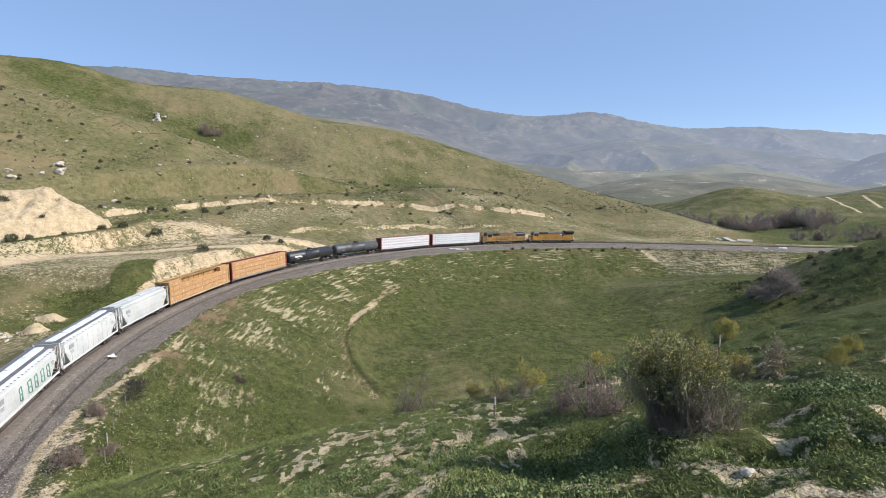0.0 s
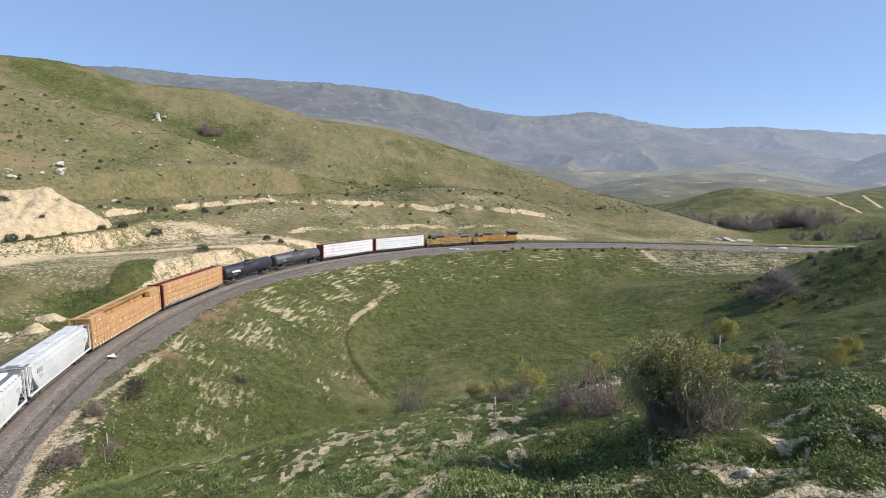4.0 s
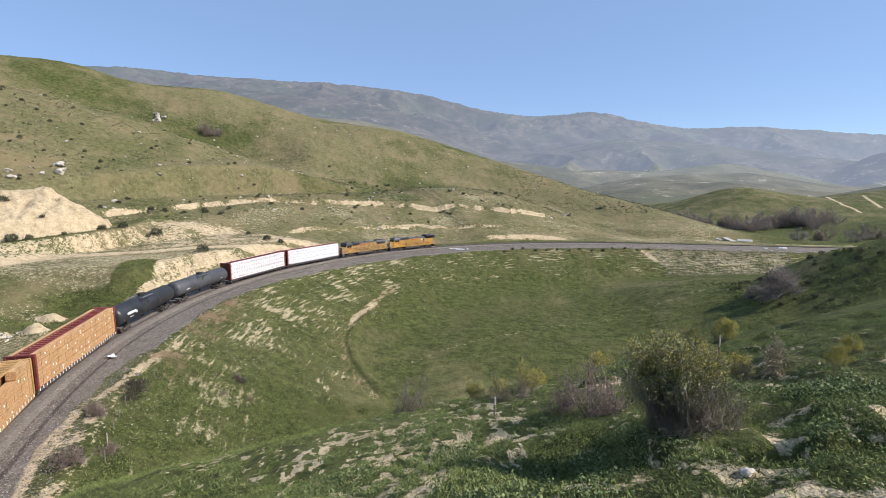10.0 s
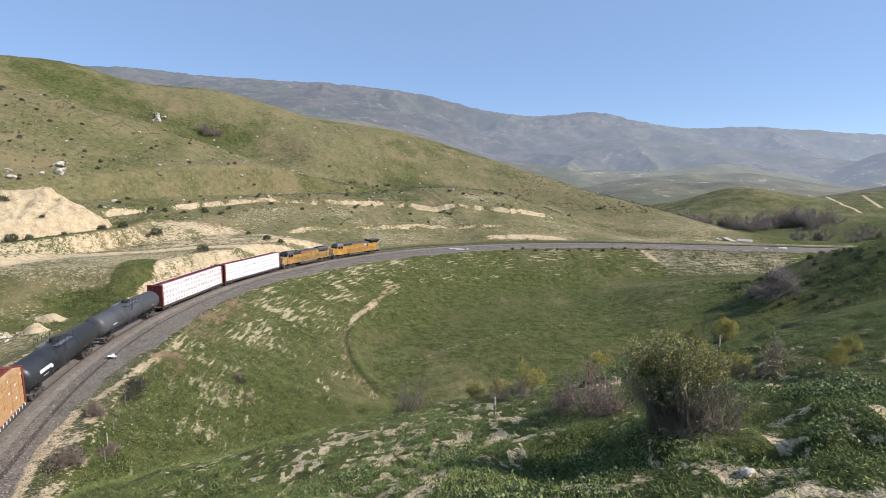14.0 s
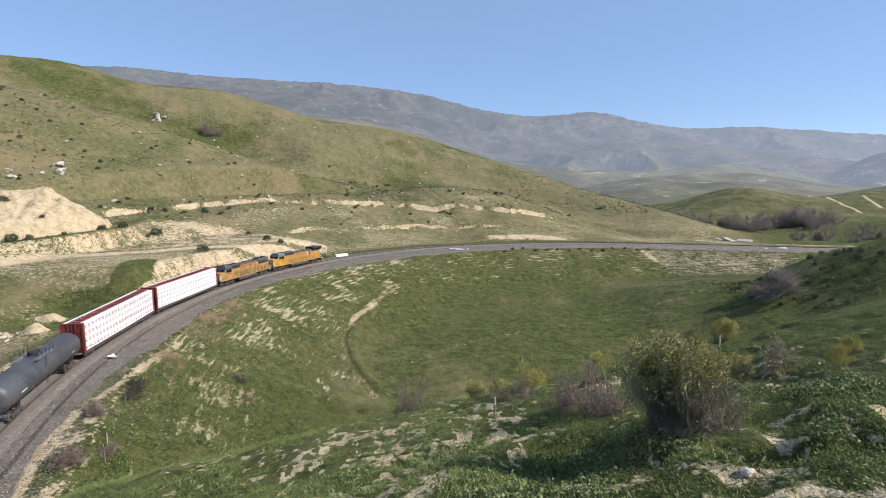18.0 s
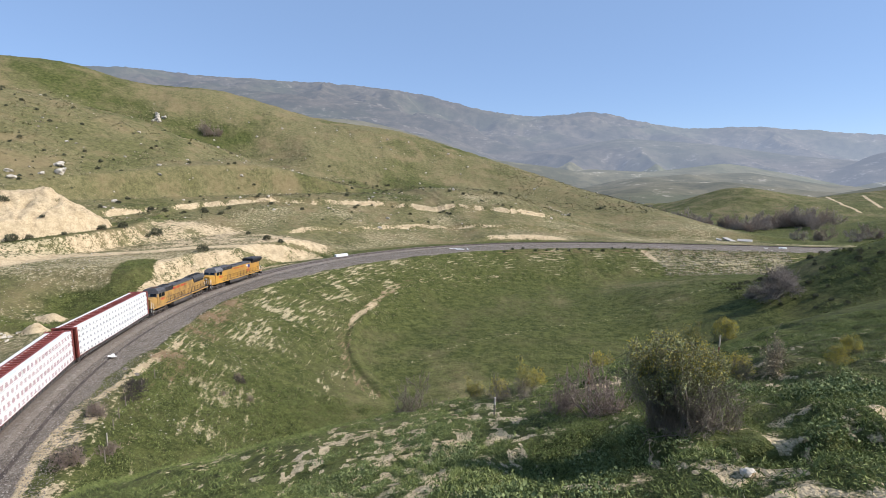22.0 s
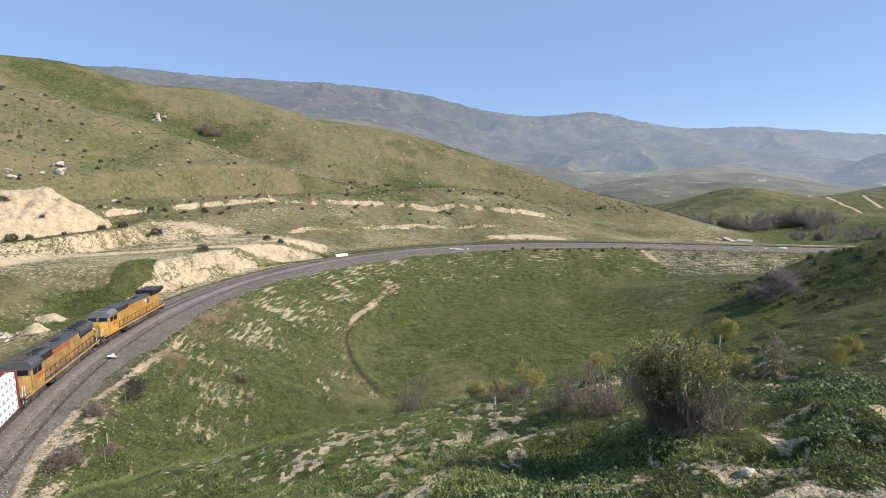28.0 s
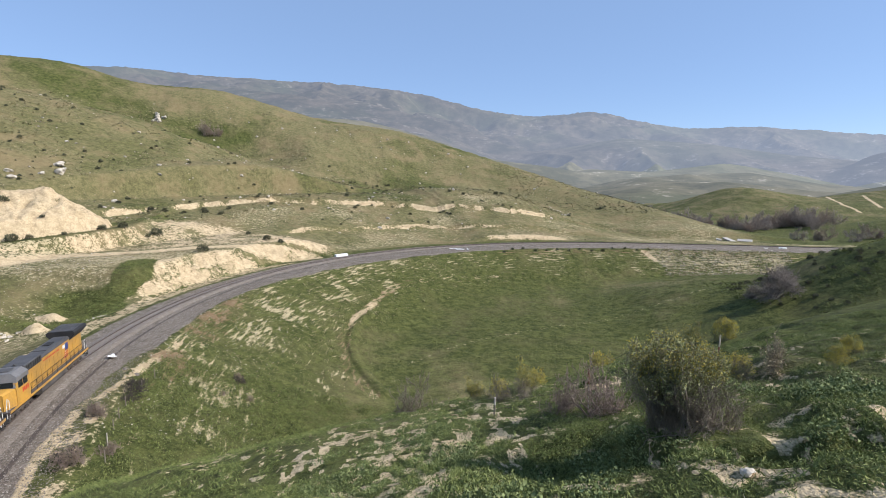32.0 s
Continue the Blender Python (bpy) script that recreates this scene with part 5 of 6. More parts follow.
def railway(d0, label, sunk=0.0, head=M_RAILTOP):
    bed = swept("track_bed", d0, [(-2.5, -0.52), (-1.75, -0.20), (-1.3, -0.165), (1.3, -0.165), (1.75, -0.20), (2.5, -0.52)], 2.0, M_BALLAST, None, closed=False)
    tagged(bed, label, "railway track", kind="structure")
    for k in (-0.755, 0.755):
        swept("rail", d0 + k, [(-0.07, -0.16), (-0.012, -0.13), (-0.012, -0.05), (-0.036, -0.035), (-0.036, -0.004), (0.036, -0.004), (0.036, -0.035), (0.012, -0.05), (0.012, -0.13), (0.07, -0.16)], 2.0, M_RAIL, bed)
        swept("rail_head", d0 + k, [(-0.03, 0.0), (0.03, 0.0)], 2.0, head, bed, closed=False)
    me = bpy.data.meshes.new("tie")
    bm = B(-0.12, 0.12, -1.3, 1.3, -0.30, -0.125, 0.01)
    bm.to_mesh(me)
    bm.free()
    me.materials.append(M_TIE)
    near = np.arange(60, 200, 0.56)
    for s in near:
        x, y, z, t = rail(s, d0)
        o = new("tie", me)
        o.parent = bed
        o.matrix_basis = pose(x, y, z - sunk + 0.004 * math.sin(9 * s), 0, 0, math.degrees(t) + 0.8 * math.sin(5 * s))
    verts, faces = [], []
    base = [tuple(v.co) for v in me.vertices]
    polys = [tuple(p.vertices) for p in me.polygons]
    for s in np.arange(-300, 60, 0.56):
        x, y, z, t = rail(s, d0)
        m = pose(x, y, z - sunk, 0, 0, math.degrees(t))
        k = len(verts)
        verts += [tuple(m @ Vector(v)) for v in base]
        faces += [tuple(i + k for i in p) for p in polys]
    far = bpy.data.meshes.new("far_ties")
    far.from_pydata(verts, [], faces)
    far.materials.append(M_TIE)
    ob = new("far_ties", far)
    ob.parent = bed
    tagged(ob, kind="stuff")
    return bed


railway(0.0, "curved railway track on grey crushed-stone ballast", 0.02)
# dark brown line along the shoulder, drawn as a low ridge
M_STRIP_DARK = material("dark_brown_strip", (0.085, 0.066, 0.052), 0.95, 0, 0.4, 3.0, 0.2, colour2=(0.050, 0.040, 0.033))
strip_ = swept("shoulder_dark_strip", 3.75, [(-0.30, -0.47), (-0.16, -0.425), (0.14, -0.42), (0.30, -0.47)], 1.0, M_STRIP_DARK, None, closed=False)
tagged(strip_, "thin dark brown ridge along the gravel shoulder", "gravel strip", kind="structure")


# ---- plants: growth of twigs, leaves as small blades ----
M_BARK = material("grey_bark", (0.19, 0.155, 0.13), 0.9, 0, 0.35, 6.0, 0.2)
M_TWIG = material("grey_brown_twigs", (0.225, 0.185, 0.142), 0.9, 0, 0.3, 6.0, 0.1)
M_TWIG_RED = material("reddish_twigs", (0.27, 0.205, 0.165), 0.9, 0, 0.3, 6.0, 0.1)
M_TWIG_PALE = material("pale_grey_twigs", (0.29, 0.245, 0.21), 0.9, 0, 0.3, 6.0, 0.1)
M_TWIG_DARK = material("dark_twigs", (0.075, 0.060, 0.052), 0.9, 0, 0.3, 6.0, 0.1)


def leaf_material(name, a, b, dirt=0.0):
    m = bpy.data.materials.new(name)
    g = Graph(m)
    isl = g.n.new("ShaderNodeNewGeometry").outputs["Random Per Island"]
    g.put(g.b.inputs["Base Color"], g.mix(isl, a, b))
    g.b.inputs["Roughness"].default_value = 0.7
    g.b.inputs["Specular IOR Level"].default_value = 0.25
    return m


M_LEAF = leaf_material("grey_green_leaves", (0.16, 0.175, 0.070), (0.40, 0.40, 0.185))
M_LEAF_DARK = leaf_material("dark_scrub_leaves", (0.060, 0.064, 0.036), (0.155, 0.150, 0.086))
M_FLOWER = leaf_material("yellow_flowers", (0.44, 0.35, 0.05), (0.68, 0.56, 0.10))
M_GRASS = leaf_material("green_blades", (0.082, 0.104, 0.030), (0.232, 0.256, 0.083))
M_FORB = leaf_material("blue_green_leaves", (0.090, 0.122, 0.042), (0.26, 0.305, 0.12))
# green blades lightened: sunlight the near slope lacks, put into their colour
M_GRASS_LIFTED = leaf_material("green_blades_lightened", (0.090, 0.118, 0.033), (0.252, 0.288, 0.092))
M_STRAW = leaf_material("straw_blades", (0.25, 0.205, 0.118), (0.50, 0.425, 0.27))
M_OLIVE = leaf_material("olive_tussock", (0.13, 0.122, 0.058), (0.28, 0.245, 0.13))
M_ROCK = material("pale_rock", (0.60, 0.54, 0.45), 0.9, 0, 0.3, 1.5, 0.3, colour2=(0.40, 0.35, 0.28))
M_ROCK_DARK = material("dark_rock", (0.24, 0.205, 0.17), 0.9, 0, 0.35, 1.5, 0.3)


def grow(rnd, base, up, length, radius, levels, spread, kids, segs, twist=0.35, droop=0.0):
    """Twig segments (a, b, ra, rb) of a branching plant."""
    out = []

    def shoot(p, d, ln, r, lev):
        step = ln / segs
        q = Vector(p)
        for i in range(segs):
            d = (d + Vector((rnd.gauss(0, twist), rnd.gauss(0, twist), rnd.gauss(0, twist) - droop)) * 0.35).normalized()
            e = q + d * step
            ra, rb = r * (1 - 0.6 * i / segs), r * (1 - 0.6 * (i + 1) / segs)
            out.append((tuple(q), tuple(e), ra, rb, lev))
            if lev < levels:
                for _ in range(kids if i else max(1, kids - 1)):
                    if rnd.random() < 0.75:
                        k = (d + Vector((rnd.gauss(0, spread), rnd.gauss(0, spread), rnd.gauss(0, spread * 0.7) + 0.1))).normalized()
                        shoot(e, k, ln * rnd.uniform(0.5, 0.72), rb * 0.62, lev + 1)
            q = e

    for p, d in zip(base, up):
        shoot(p, Vector(d).normalized(), length * rnd.uniform(0.8, 1.15), radius, 0)
    return out


def twig_mesh(name, segs, mat, thick=1.0, least=0.004):
    """Three-sided tapered rods for all segments."""
    a = np.array([s[0] for s in segs])
    b = np.array([s[1] for s in segs])
    ra = np.maximum(np.array([s[2] for s in segs]) * thick, least)[:, None]
    rb = np.maximum(np.array([s[3] for s in segs]) * thick, least)[:, None]
    d = b - a
    d /= np.linalg.norm(d, axis=1, keepdims=True) + 1e-9
    h = np.where(np.abs(d[:, 2:3]) > 0.9, np.array([[1.0, 0, 0]]), np.array([[0, 0, 1.0]]))
    u = np.cross(d, h)
    u /= np.linalg.norm(u, axis=1, keepdims=True) + 1e-9
    w = np.cross(d, u)
    rings = []
    for c, r in ((a, ra), (b, rb)):
        for k in range(3):
            t = 2.0944 * k
            rings.append(c + r * (math.cos(t) * u + math.sin(t) * w))
    v = np.stack(rings, axis=1).reshape(-1, 3)
    n = np.arange(len(segs))[:, None] * 6
    f = np.concatenate([n + np.array([[0, 1, 4, 3]]), n + np.array([[1, 2, 5, 4]]), n + np.array([[2, 0, 3, 5]])])
    return raw_mesh(name, v, f, mat)


def raw_mesh(name, v, f, mat):
    me = bpy.data.meshes.new(name)
    k = f.shape[1]
    me.vertices.add(len(v))
    me.vertices.foreach_set("co", v.ravel().astype(np.float32))
    me.loops.add(f.size)
    me.loops.foreach_set("vertex_index", f.ravel().astype(np.int32))
    me.polygons.add(len(f))
    me.polygons.foreach_set("loop_start", np.arange(0, f.size, k, dtype=np.int32))
    me.materials.append(mat)
    me.update()
    me.validate()
    return me


def blade_mesh(name, at, way, length, width, mat, rng, fold=0.3):
    """Small leaves: a rhomb of two triangles along 'way' from 'at', bent at the middle."""
    n = len(at)
    way = way / (np.linalg.norm(way, axis=1, keepdims=True) + 1e-9)
    side = np.cross(way, rng.normal(size=(n, 3)))
    side /= np.linalg.norm(side, axis=1, keepdims=True) + 1e-9
    bend = np.cross(way, side) * (length * fold)[:, None]
    tip = at + way * length[:, None] - bend * 0.5
    mid = at + way * (length * 0.5)[:, None] + bend * 0.5
    v = np.stack([at, mid + side * width[:, None] / 2, tip, mid - side * width[:, None] / 2], axis=1).reshape(-1, 3)
    k = np.arange(n)[:, None] * 4
    f = np.concatenate([k + np.array([[0, 1, 3]]), k + np.array([[1, 2, 3]])])
    return raw_mesh(name, v, f, mat)


def ends(segs, level):
    return [s for s in segs if s[4] >= level]


def bush_meshes(seed, wide, tall, leaves, flowers, leaf_len, twig_mat, leaf_mat, stems=9, levels=3, kids=2, domed=False, thick=1.0, least=0.004):
    """Meshes of a bush: (branches, leaves or None, flowers or None)."""
    rnd, rng = random.Random(seed), np.random.RandomState(seed)
    base = [(rnd.gauss(0, wide * 0.06), rnd.gauss(0, wide * 0.06), -0.08) for _ in range(stems)]
    up = [(rnd.gauss(0, 0.9) * wide / tall, rnd.gauss(0, 0.9) * wide / tall, 0.8) for _ in range(stems)]
    segs = grow(rnd, base, up, tall * 0.5, tall * 0.012 + 0.006, levels, 0.85, kids, 3, 0.75)
    pts = np.array([s[1] for s in segs])
    # fit the crown to its size
    sx = wide * 0.5 / (np.percentile(np.hypot(pts[:, 0], pts[:, 1]), 94) + 1e-6)
    sz = tall / (np.percentile(pts[:, 2], 98) + 1e-6)
    segs = [((a[0] * sx, a[1] * sx, a[2] * sz), (b[0] * sx, b[1] * sx, b[2] * sz), ra, rb, lv) for a, b, ra, rb, lv in segs]
    if domed:
        # narrow foot, broad rounded top
        def dome(p):
            k = 0.42 + 0.85 * min(1.0, max(0.0, p[2] / (0.55 * tall))) - 0.35 * max(0.0, p[2] / tall - 0.75)
            return (p[0] * k, p[1] * k, tall * math.sin(min(1.25, max(-0.1, p[2] / tall)) * 1.2) / 0.932)
        segs = [(dome(a), dome(b), ra, rb, lv) for a, b, ra, rb, lv in segs]
    out = [twig_mesh("branches", segs, twig_mat, thick, least)]
    tips = ends(segs, levels - 1)
    if domed:
        tips = [s for s in tips if s[1][2] > tall * (0.38 + 0.25 * rnd.random())]
    ta, tb = np.array([s[0] for s in tips]), np.array([s[1] for s in tips])
    for count, mat, scale, hi in ((leaves, leaf_mat, 1.0, 0.0), (flowers, M_FLOWER, 0.65, 0.5)):
        if not count:
            out.append(None)
            continue
        sel = np.arange(len(tips))
        if hi:
            sel = sel[tb[:, 2] > np.percentile(tb[:, 2], 45)]
            sel = rng.choice(sel, max(6, len(sel) // 5), replace=False)
        i = rng.choice(sel, count)
        t = rng.rand(count, 1)
        at = ta[i] * (1 - t) + tb[i] * t + rng.normal(size=(count, 3)) * leaf_len * (0.5 if not hi else 1.2)
        way = (tb - ta)[i] / (np.linalg.norm((tb - ta)[i], axis=1, keepdims=True) + 1e-9) + rng.normal(size=(count, 3)) * 0.8 + np.array([[0, 0, 0.3]])
        ln = leaf_len * scale * rng.uniform(0.6, 1.3, count)
        out.append(blade_mesh("leaves" if not hi else "flowers", at, way, ln, ln * (0.5 if not hi else 0.75), mat, rng))
    return out


def dome_meshes(seed, wide, tall, leaves, leaf_len, twig_mat, leaf_mat):
    """A rounded evergreen shrub: short stems under a lumpy dome of small leaves."""
    rnd, rng = random.Random(seed), np.random.RandomState(seed)
    segs = grow(rnd, [(rnd.gauss(0, wide * 0.1), rnd.gauss(0, wide * 0.1), -0.1) for _ in range(7)], [(rnd.gauss(0, 0.7), rnd.gauss(0, 0.7), 0.8) for _ in range(7)], tall * 0.45, 0.03, 1, 0.7, 2, 3)
    way = rng.normal(size=(leaves, 3))
    way[:, 2] = np.abs(way[:, 2]) - 0.25
    way /= np.linalg.norm(way, axis=1, keepdims=True)
    lobe = 0.75 + 0.4 * fbm(way[:, 0] * 2 + 3 * way[:, 2], way[:, 1] * 2 - seed, 0.9, 3, seed)
    depth = lobe * rng.uniform(0.45, 1.0, leaves) ** 0.4
    at = way * depth[:, None] * np.array([[wide / 2, wide / 2, tall * 0.75]]) + np.array([[0, 0, tall * 0.25]])
    ln = leaf_len * rng.uniform(0.6, 1.3, leaves)
    out = blade_mesh("leaves", at, way + rng.normal(size=(leaves, 3)) * 0.7, ln, ln * 0.6, leaf_mat, rng)
    return [twig_mesh("branches", segs, twig_mat), out, None]


def plant(name, meshes, x, y, turn, size, label, category="bush", group="", z=None):
    e = tagged(new(name), label, category, group)
    for n, me in zip(("stem", "foliage", "blossom"), meshes):
        if me:
            o = new(n, me)
            o.parent = e
    e.matrix_basis = pose(x, y, land(x, y) if z is None else z, 0, 0, turn) @ Matrix.Diagonal((size, size, size, 1))
    return e


# bushes on the near slope
BIG = bush_meshes(1, 1.75, 2.25, 19000, 3800, 0.058, M_TWIG, M_LEAF, 20, 3, 3, True, 1.3, 0.005)
CROWN = bush_meshes(9, 1.3, 1.5, 4500, 900, 0.058, M_TWIG, M_LEAF, 14, 3, 2, True, 1.3, 0.005)
plant("flowering_bush", BIG, 5.45, 11.3, 0, 1.0, "tall grey-green bush with yellow flowers and bare lower twigs")
TWIGGY = bush_meshes(2, 2.6, 1.6, 500, 0, 0.05, M_TWIG, M_LEAF, 16, 3, 2, False, 1.5, 0.007)
REDDISH = bush_meshes(3, 2.4, 1.6, 150, 0, 0.05, M_TWIG_RED, M_LEAF, 18, 3, 2, False, 1.8, 0.009)
plant("flowering_bush", CROWN, 6.3, 11.5, 70, 0.95, "spreading grey-green bush with yellow flowers", group="flowering bushes")
plant("dry_bush", TWIGGY, 6.0, 10.35, 320, 0.62, "dry grey twiggy bush leaning over the bank", group="dry bushes")
plant("dry_bush", TWIGGY, 6.35, 11.0, 150, 0.72, "dry grey twiggy bush leaning over the bank", group="dry bushes")
plant("dry_bush", TWIGGY, 5.6, 10.5, 250, 0.6, "low dry grey twiggy bush on the bank", group="dry bushes")
plant("bare_bush", REDDISH, 5.1, 15.3, 0, 1.0, "bare reddish-brown bush beside a fence post", group="dry bushes")
plant("bare_bush", REDDISH, 4.1, 16.2, 120, 0.62, "bare reddish-brown bush on the slope", group="dry bushes")
plant("dry_bush", TWIGGY, -1.4, 24.6, 80, 1.15, "bare grey twiggy bush on the slope's brow", group="dry bushes")
plant("dry_bush", TWIGGY, 2.5, 21.6, 200, 0.7, "dry grey twiggy bush on the green slope", group="dry bushes")
plant("dry_bush", TWIGGY, 3.6, 20.6, 300, 0.6, "dry grey twiggy bush on the green slope", group="dry bushes")
YELLOW = bush_meshes(4, 1.6, 1.3, 5000, 1700, 0.075, M_TWIG, M_LEAF, 12, 3, 2)
YELLOW_B = bush_meshes(5, 1.5, 1.2, 4600, 3600, 0.07, M_TWIG, M_LEAF, 12, 3, 2)
for x, y, size, turn, m in ((2.75, 23.2, 0.75, 10, YELLOW_B), (4.0, 23.4, 0.95, 70, YELLOW), (4.6, 24.8, 0.7, 100, YELLOW), (4.9, 24.3, 0.7, 200, YELLOW_B), (1.6, 24.4, 0.75, 140, YELLOW),
                            (10.8, 32.6, 0.95, 140, YELLOW_B), (11.6, 33.2, 0.6, 20, YELLOW), (18.4, 31.0, 1.05, 30, YELLOW_B), (16.6, 31.5, 0.95, 260, YELLOW), (10.6, 16.9, 0.72, 60, YELLOW_B),
                            (9.7, 16.2, 0.6, 160, YELLOW), (12.3, 14.6, 0.5, 80, YELLOW_B), (13.9, 16.1, 0.45, 190, YELLOW_B), (8.0, 18.5, 0.8, 10, YELLOW)):
    plant("flowering_bush", m, x, y, turn, size, "small green bush covered with yellow flowers", group="flowering bushes")
STRAWB = bush_meshes(6, 1.0, 1.1, 900, 0, 0.09, M_TWIG, M_STRAW, 12, 2, 3)
plant("dry_weed", STRAWB, 11.1, 15.9, 0, 1.0, "dry straw-coloured weed clump on the slope", "weed")
plant("dry_weed", STRAWB, 10.3, 16.1, 90, 0.7, "dry straw-coloured weed clump on the slope", "weed")

# brown brush along the fence below the ballast
BRUSH = bush_meshes(7, 2.8, 1.2, 0, 0, 0.05, M_TWIG_DARK, M_LEAF, 16, 3, 2, False, 2.2, 0.014)
BRUSH_B = bush_meshes(8, 2.4, 1.2, 400, 0, 0.08, M_TWIG_RED, M_OLIVE, 14, 3, 2, False, 2.0, 0.013)
for x, y, size, turn, m in ((-37.0, 55.6, 1.0, 0, BRUSH), (-37.6, 57.6, 0.95, 80, BRUSH), (-36.4, 53.8, 0.7, 160, BRUSH), (-36.4, 48.6, 1.0, 20, BRUSH_B), (-37.4, 49.6, 0.7, 50, BRUSH_B), (-32.3, 39.3, 1.25, 70, BRUSH_B),
                            (-33.2, 40.4, 0.9, 200, BRUSH), (-31.2, 42.9, 0.9, 120, BRUSH_B), (-30.6, 70.3, 0.8, 0, BRUSH), (-31.5, 71.8, 0.6, 40, BRUSH_B), (-27.5, 66.0, 0.6, 10, BRUSH_B), (-30.5, 64.5, 0.5, 90, BRUSH_B)):
    plant("brush_clump", m, x, y, turn, size, "dry brown brush clump beside the wire fence", group="brush by the fence")


# bare trees
def tree_meshes(seed, tall, wide, levels=4, mat=M_TWIG_RED, thick=1.7, stems=1):
    rnd = random.Random(seed)
    up = [(0.05, 0.0, 1)] if stems == 1 else [(rnd.gauss(0, 0.8), rnd.gauss(0, 0.8), 0.7) for _ in range(stems)]
    segs = grow(rnd, [(0, 0, -0.2)] * stems, up, tall * 0.34, tall * 0.03, levels, 0.85, 3, 3, 0.4)
    pts = np.array([s[1] for s in segs])
    sx = wide * 0.5 / np.percentile(np.hypot(pts[:, 0], pts[:, 1]), 95)
    sz = tall / np.percentile(pts[:, 2], 99)
    segs = [((a[0] * sx, a[1] * sx, a[2] * sz), (b[0] * sx, b[1] * sx, b[2] * sz), ra, rb, lv) for a, b, ra, rb, lv in segs]
    trunk, crown = [s for s in segs if s[4] < 2], [s for s in segs if s[4] >= 2]
    return twig_mesh("trunk", trunk, M_BARK, 1.0), twig_mesh("crown", crown, mat, thick, 0.045 if levels < 4 else 0.028)


def tree(meshes, x, y, size, turn, label, group=""):
    e = tagged(new("bare_tree"), label, "tree", group)
    for n, me in zip(("trunk", "crown"), meshes):
        o = new(n, me)
        o.parent = e
    e.matrix_basis = pose(x, y, land(x, y), 0, 0, turn) @ Matrix.Diagonal((size, size, size, 1))
    return e


OAK = tree_meshes(11, 9.0, 13.0, 3, M_TWIG_RED, 3.2, 5)
OAK_B = tree_meshes(12, 9.0, 12.0, 3, M_TWIG_PALE, 3.2, 5)
BROAD = tree_meshes(13, 8.4, 14.0, 4, M_TWIG_PALE, 1.5, 5)
tree(BROAD, 83.0, 120.0, 0.95, 0, "broad leafless tree with reddish-brown twigs on the meadow")
for x, y, size, turn, m in ((208, 268, 0.9, 0, OAK), (222, 262, 1.0, 60, OAK_B), (236, 268, 0.8, 130, OAK), (190, 262, 0.7, 200, OAK_B), (170, 330, 0.5, 10, OAK)):
    tree(m, x, y, size, turn, "leafless tree beyond the railway on the green flat", "leafless trees")
rt = random.Random(5)
for i in range(44):
    f = i / 43
    x, y = float(np.interp(f, [0, 0.25, 0.45, 0.75, 1], [165, 183, 200, 232, 262])) + rt.gauss(0, 6), float(np.interp(f, [0, 0.25, 0.45, 0.75, 1], [440, 395, 360, 338, 322])) + rt.gauss(0, 9)
    tree(OAK if i % 3 == 0 else OAK_B, x, y, rt.uniform(0.8, 1.5), rt.uniform(0, 360), "leafless grey-brown tree in the valley grove", "valley trees")


# dark scrub on the hills
SCRUB = [dome_meshes(20 + i, 2.2, 1.4, 650, 0.22, M_TWIG_DARK, M_LEAF_DARK) for i in range(4)]
rs = random.Random(9)
count = 0
while count < 200:
    a, r = rs.uniform(-0.72, 0.42), rs.uniform(205, 330)
    x, y = r * math.sin(a), r * math.cos(a)
    z, s, d = (float(q[0]) for q in height(np.array([x]), np.array([y])))
    if d > -34 or z < 4:
        continue
    plant("hill_shrub", SCRUB[count % 3], x, y, rs.uniform(0, 360), rs.uniform(0.3, 1.0) * (1.3 if -82 < d < -60 else 1.0), "dark green scrub bush on the grassy hill", "shrub", "shrubs on the hill", z=z)
    count += 1
for x in np.linspace(16, 92, 15):
    px, py, pz, _ = rail(-5 - x, bed_width(np.array(-5.0 - x)) + rs.uniform(-0.5, 2.0))
    plant("hill_shrub", SCRUB[int(x) % 3], float(px), float(py), rs.uniform(0, 360), rs.uniform(0.35, 0.75), "dark scrub bush on the embankment's edge", "shrub", "shrubs on the embankment")
for x, y, size in ((-117, 131.7, 1.3), (-107.4, 121.9, 1.5), (-105, 124.2, 0.9), (-98.5, 141.9, 1.2), (-101, 130.7, 0.7), (-106, 130.3, 0.6), (-95.9, 147.3, 1.5), (-93.2, 154.6, 0.9), (-92.4, 158.2, 1.7), (-58, 160.8, 1.3), (-52.6, 158.5, 0.9), (-65.9, 134, 1.5), (-70, 176, 0.9), (-88.4, 195.7, 1.0)):
    plant("hill_shrub", SCRUB[int(abs(x)) % 4], x, y, 40 * size * x, size, "rounded dark green scrub bush on the pale slope", "shrub", "shrubs on the bank")
# scrub slope past the meadow tree
count = 0
while count < 110:
    x, y = rs.uniform(80, 125), rs.uniform(98, 150)
    z, s, d = (float(q[0]) for q in height(np.array([x]), np.array([y])))
    if z < -10 or d < 14:
        continue
    plant("hill_shrub", SCRUB[count % 3], x, y, rs.uniform(0, 360), rs.uniform(0.3, 0.8), "dark green scrub bush on the shady slope", "shrub", "shrubs on the slope", z=z)
    count += 1


plant("bare_bush", REDDISH, -157.5, 336.1, 30, 5.0, "wide bare reddish-grey thicket on the hill", "bush")
plant("bare_bush", REDDISH, -151.0, 337.5, 130, 3.6, "wide bare reddish-grey thicket on the hill", "bush")


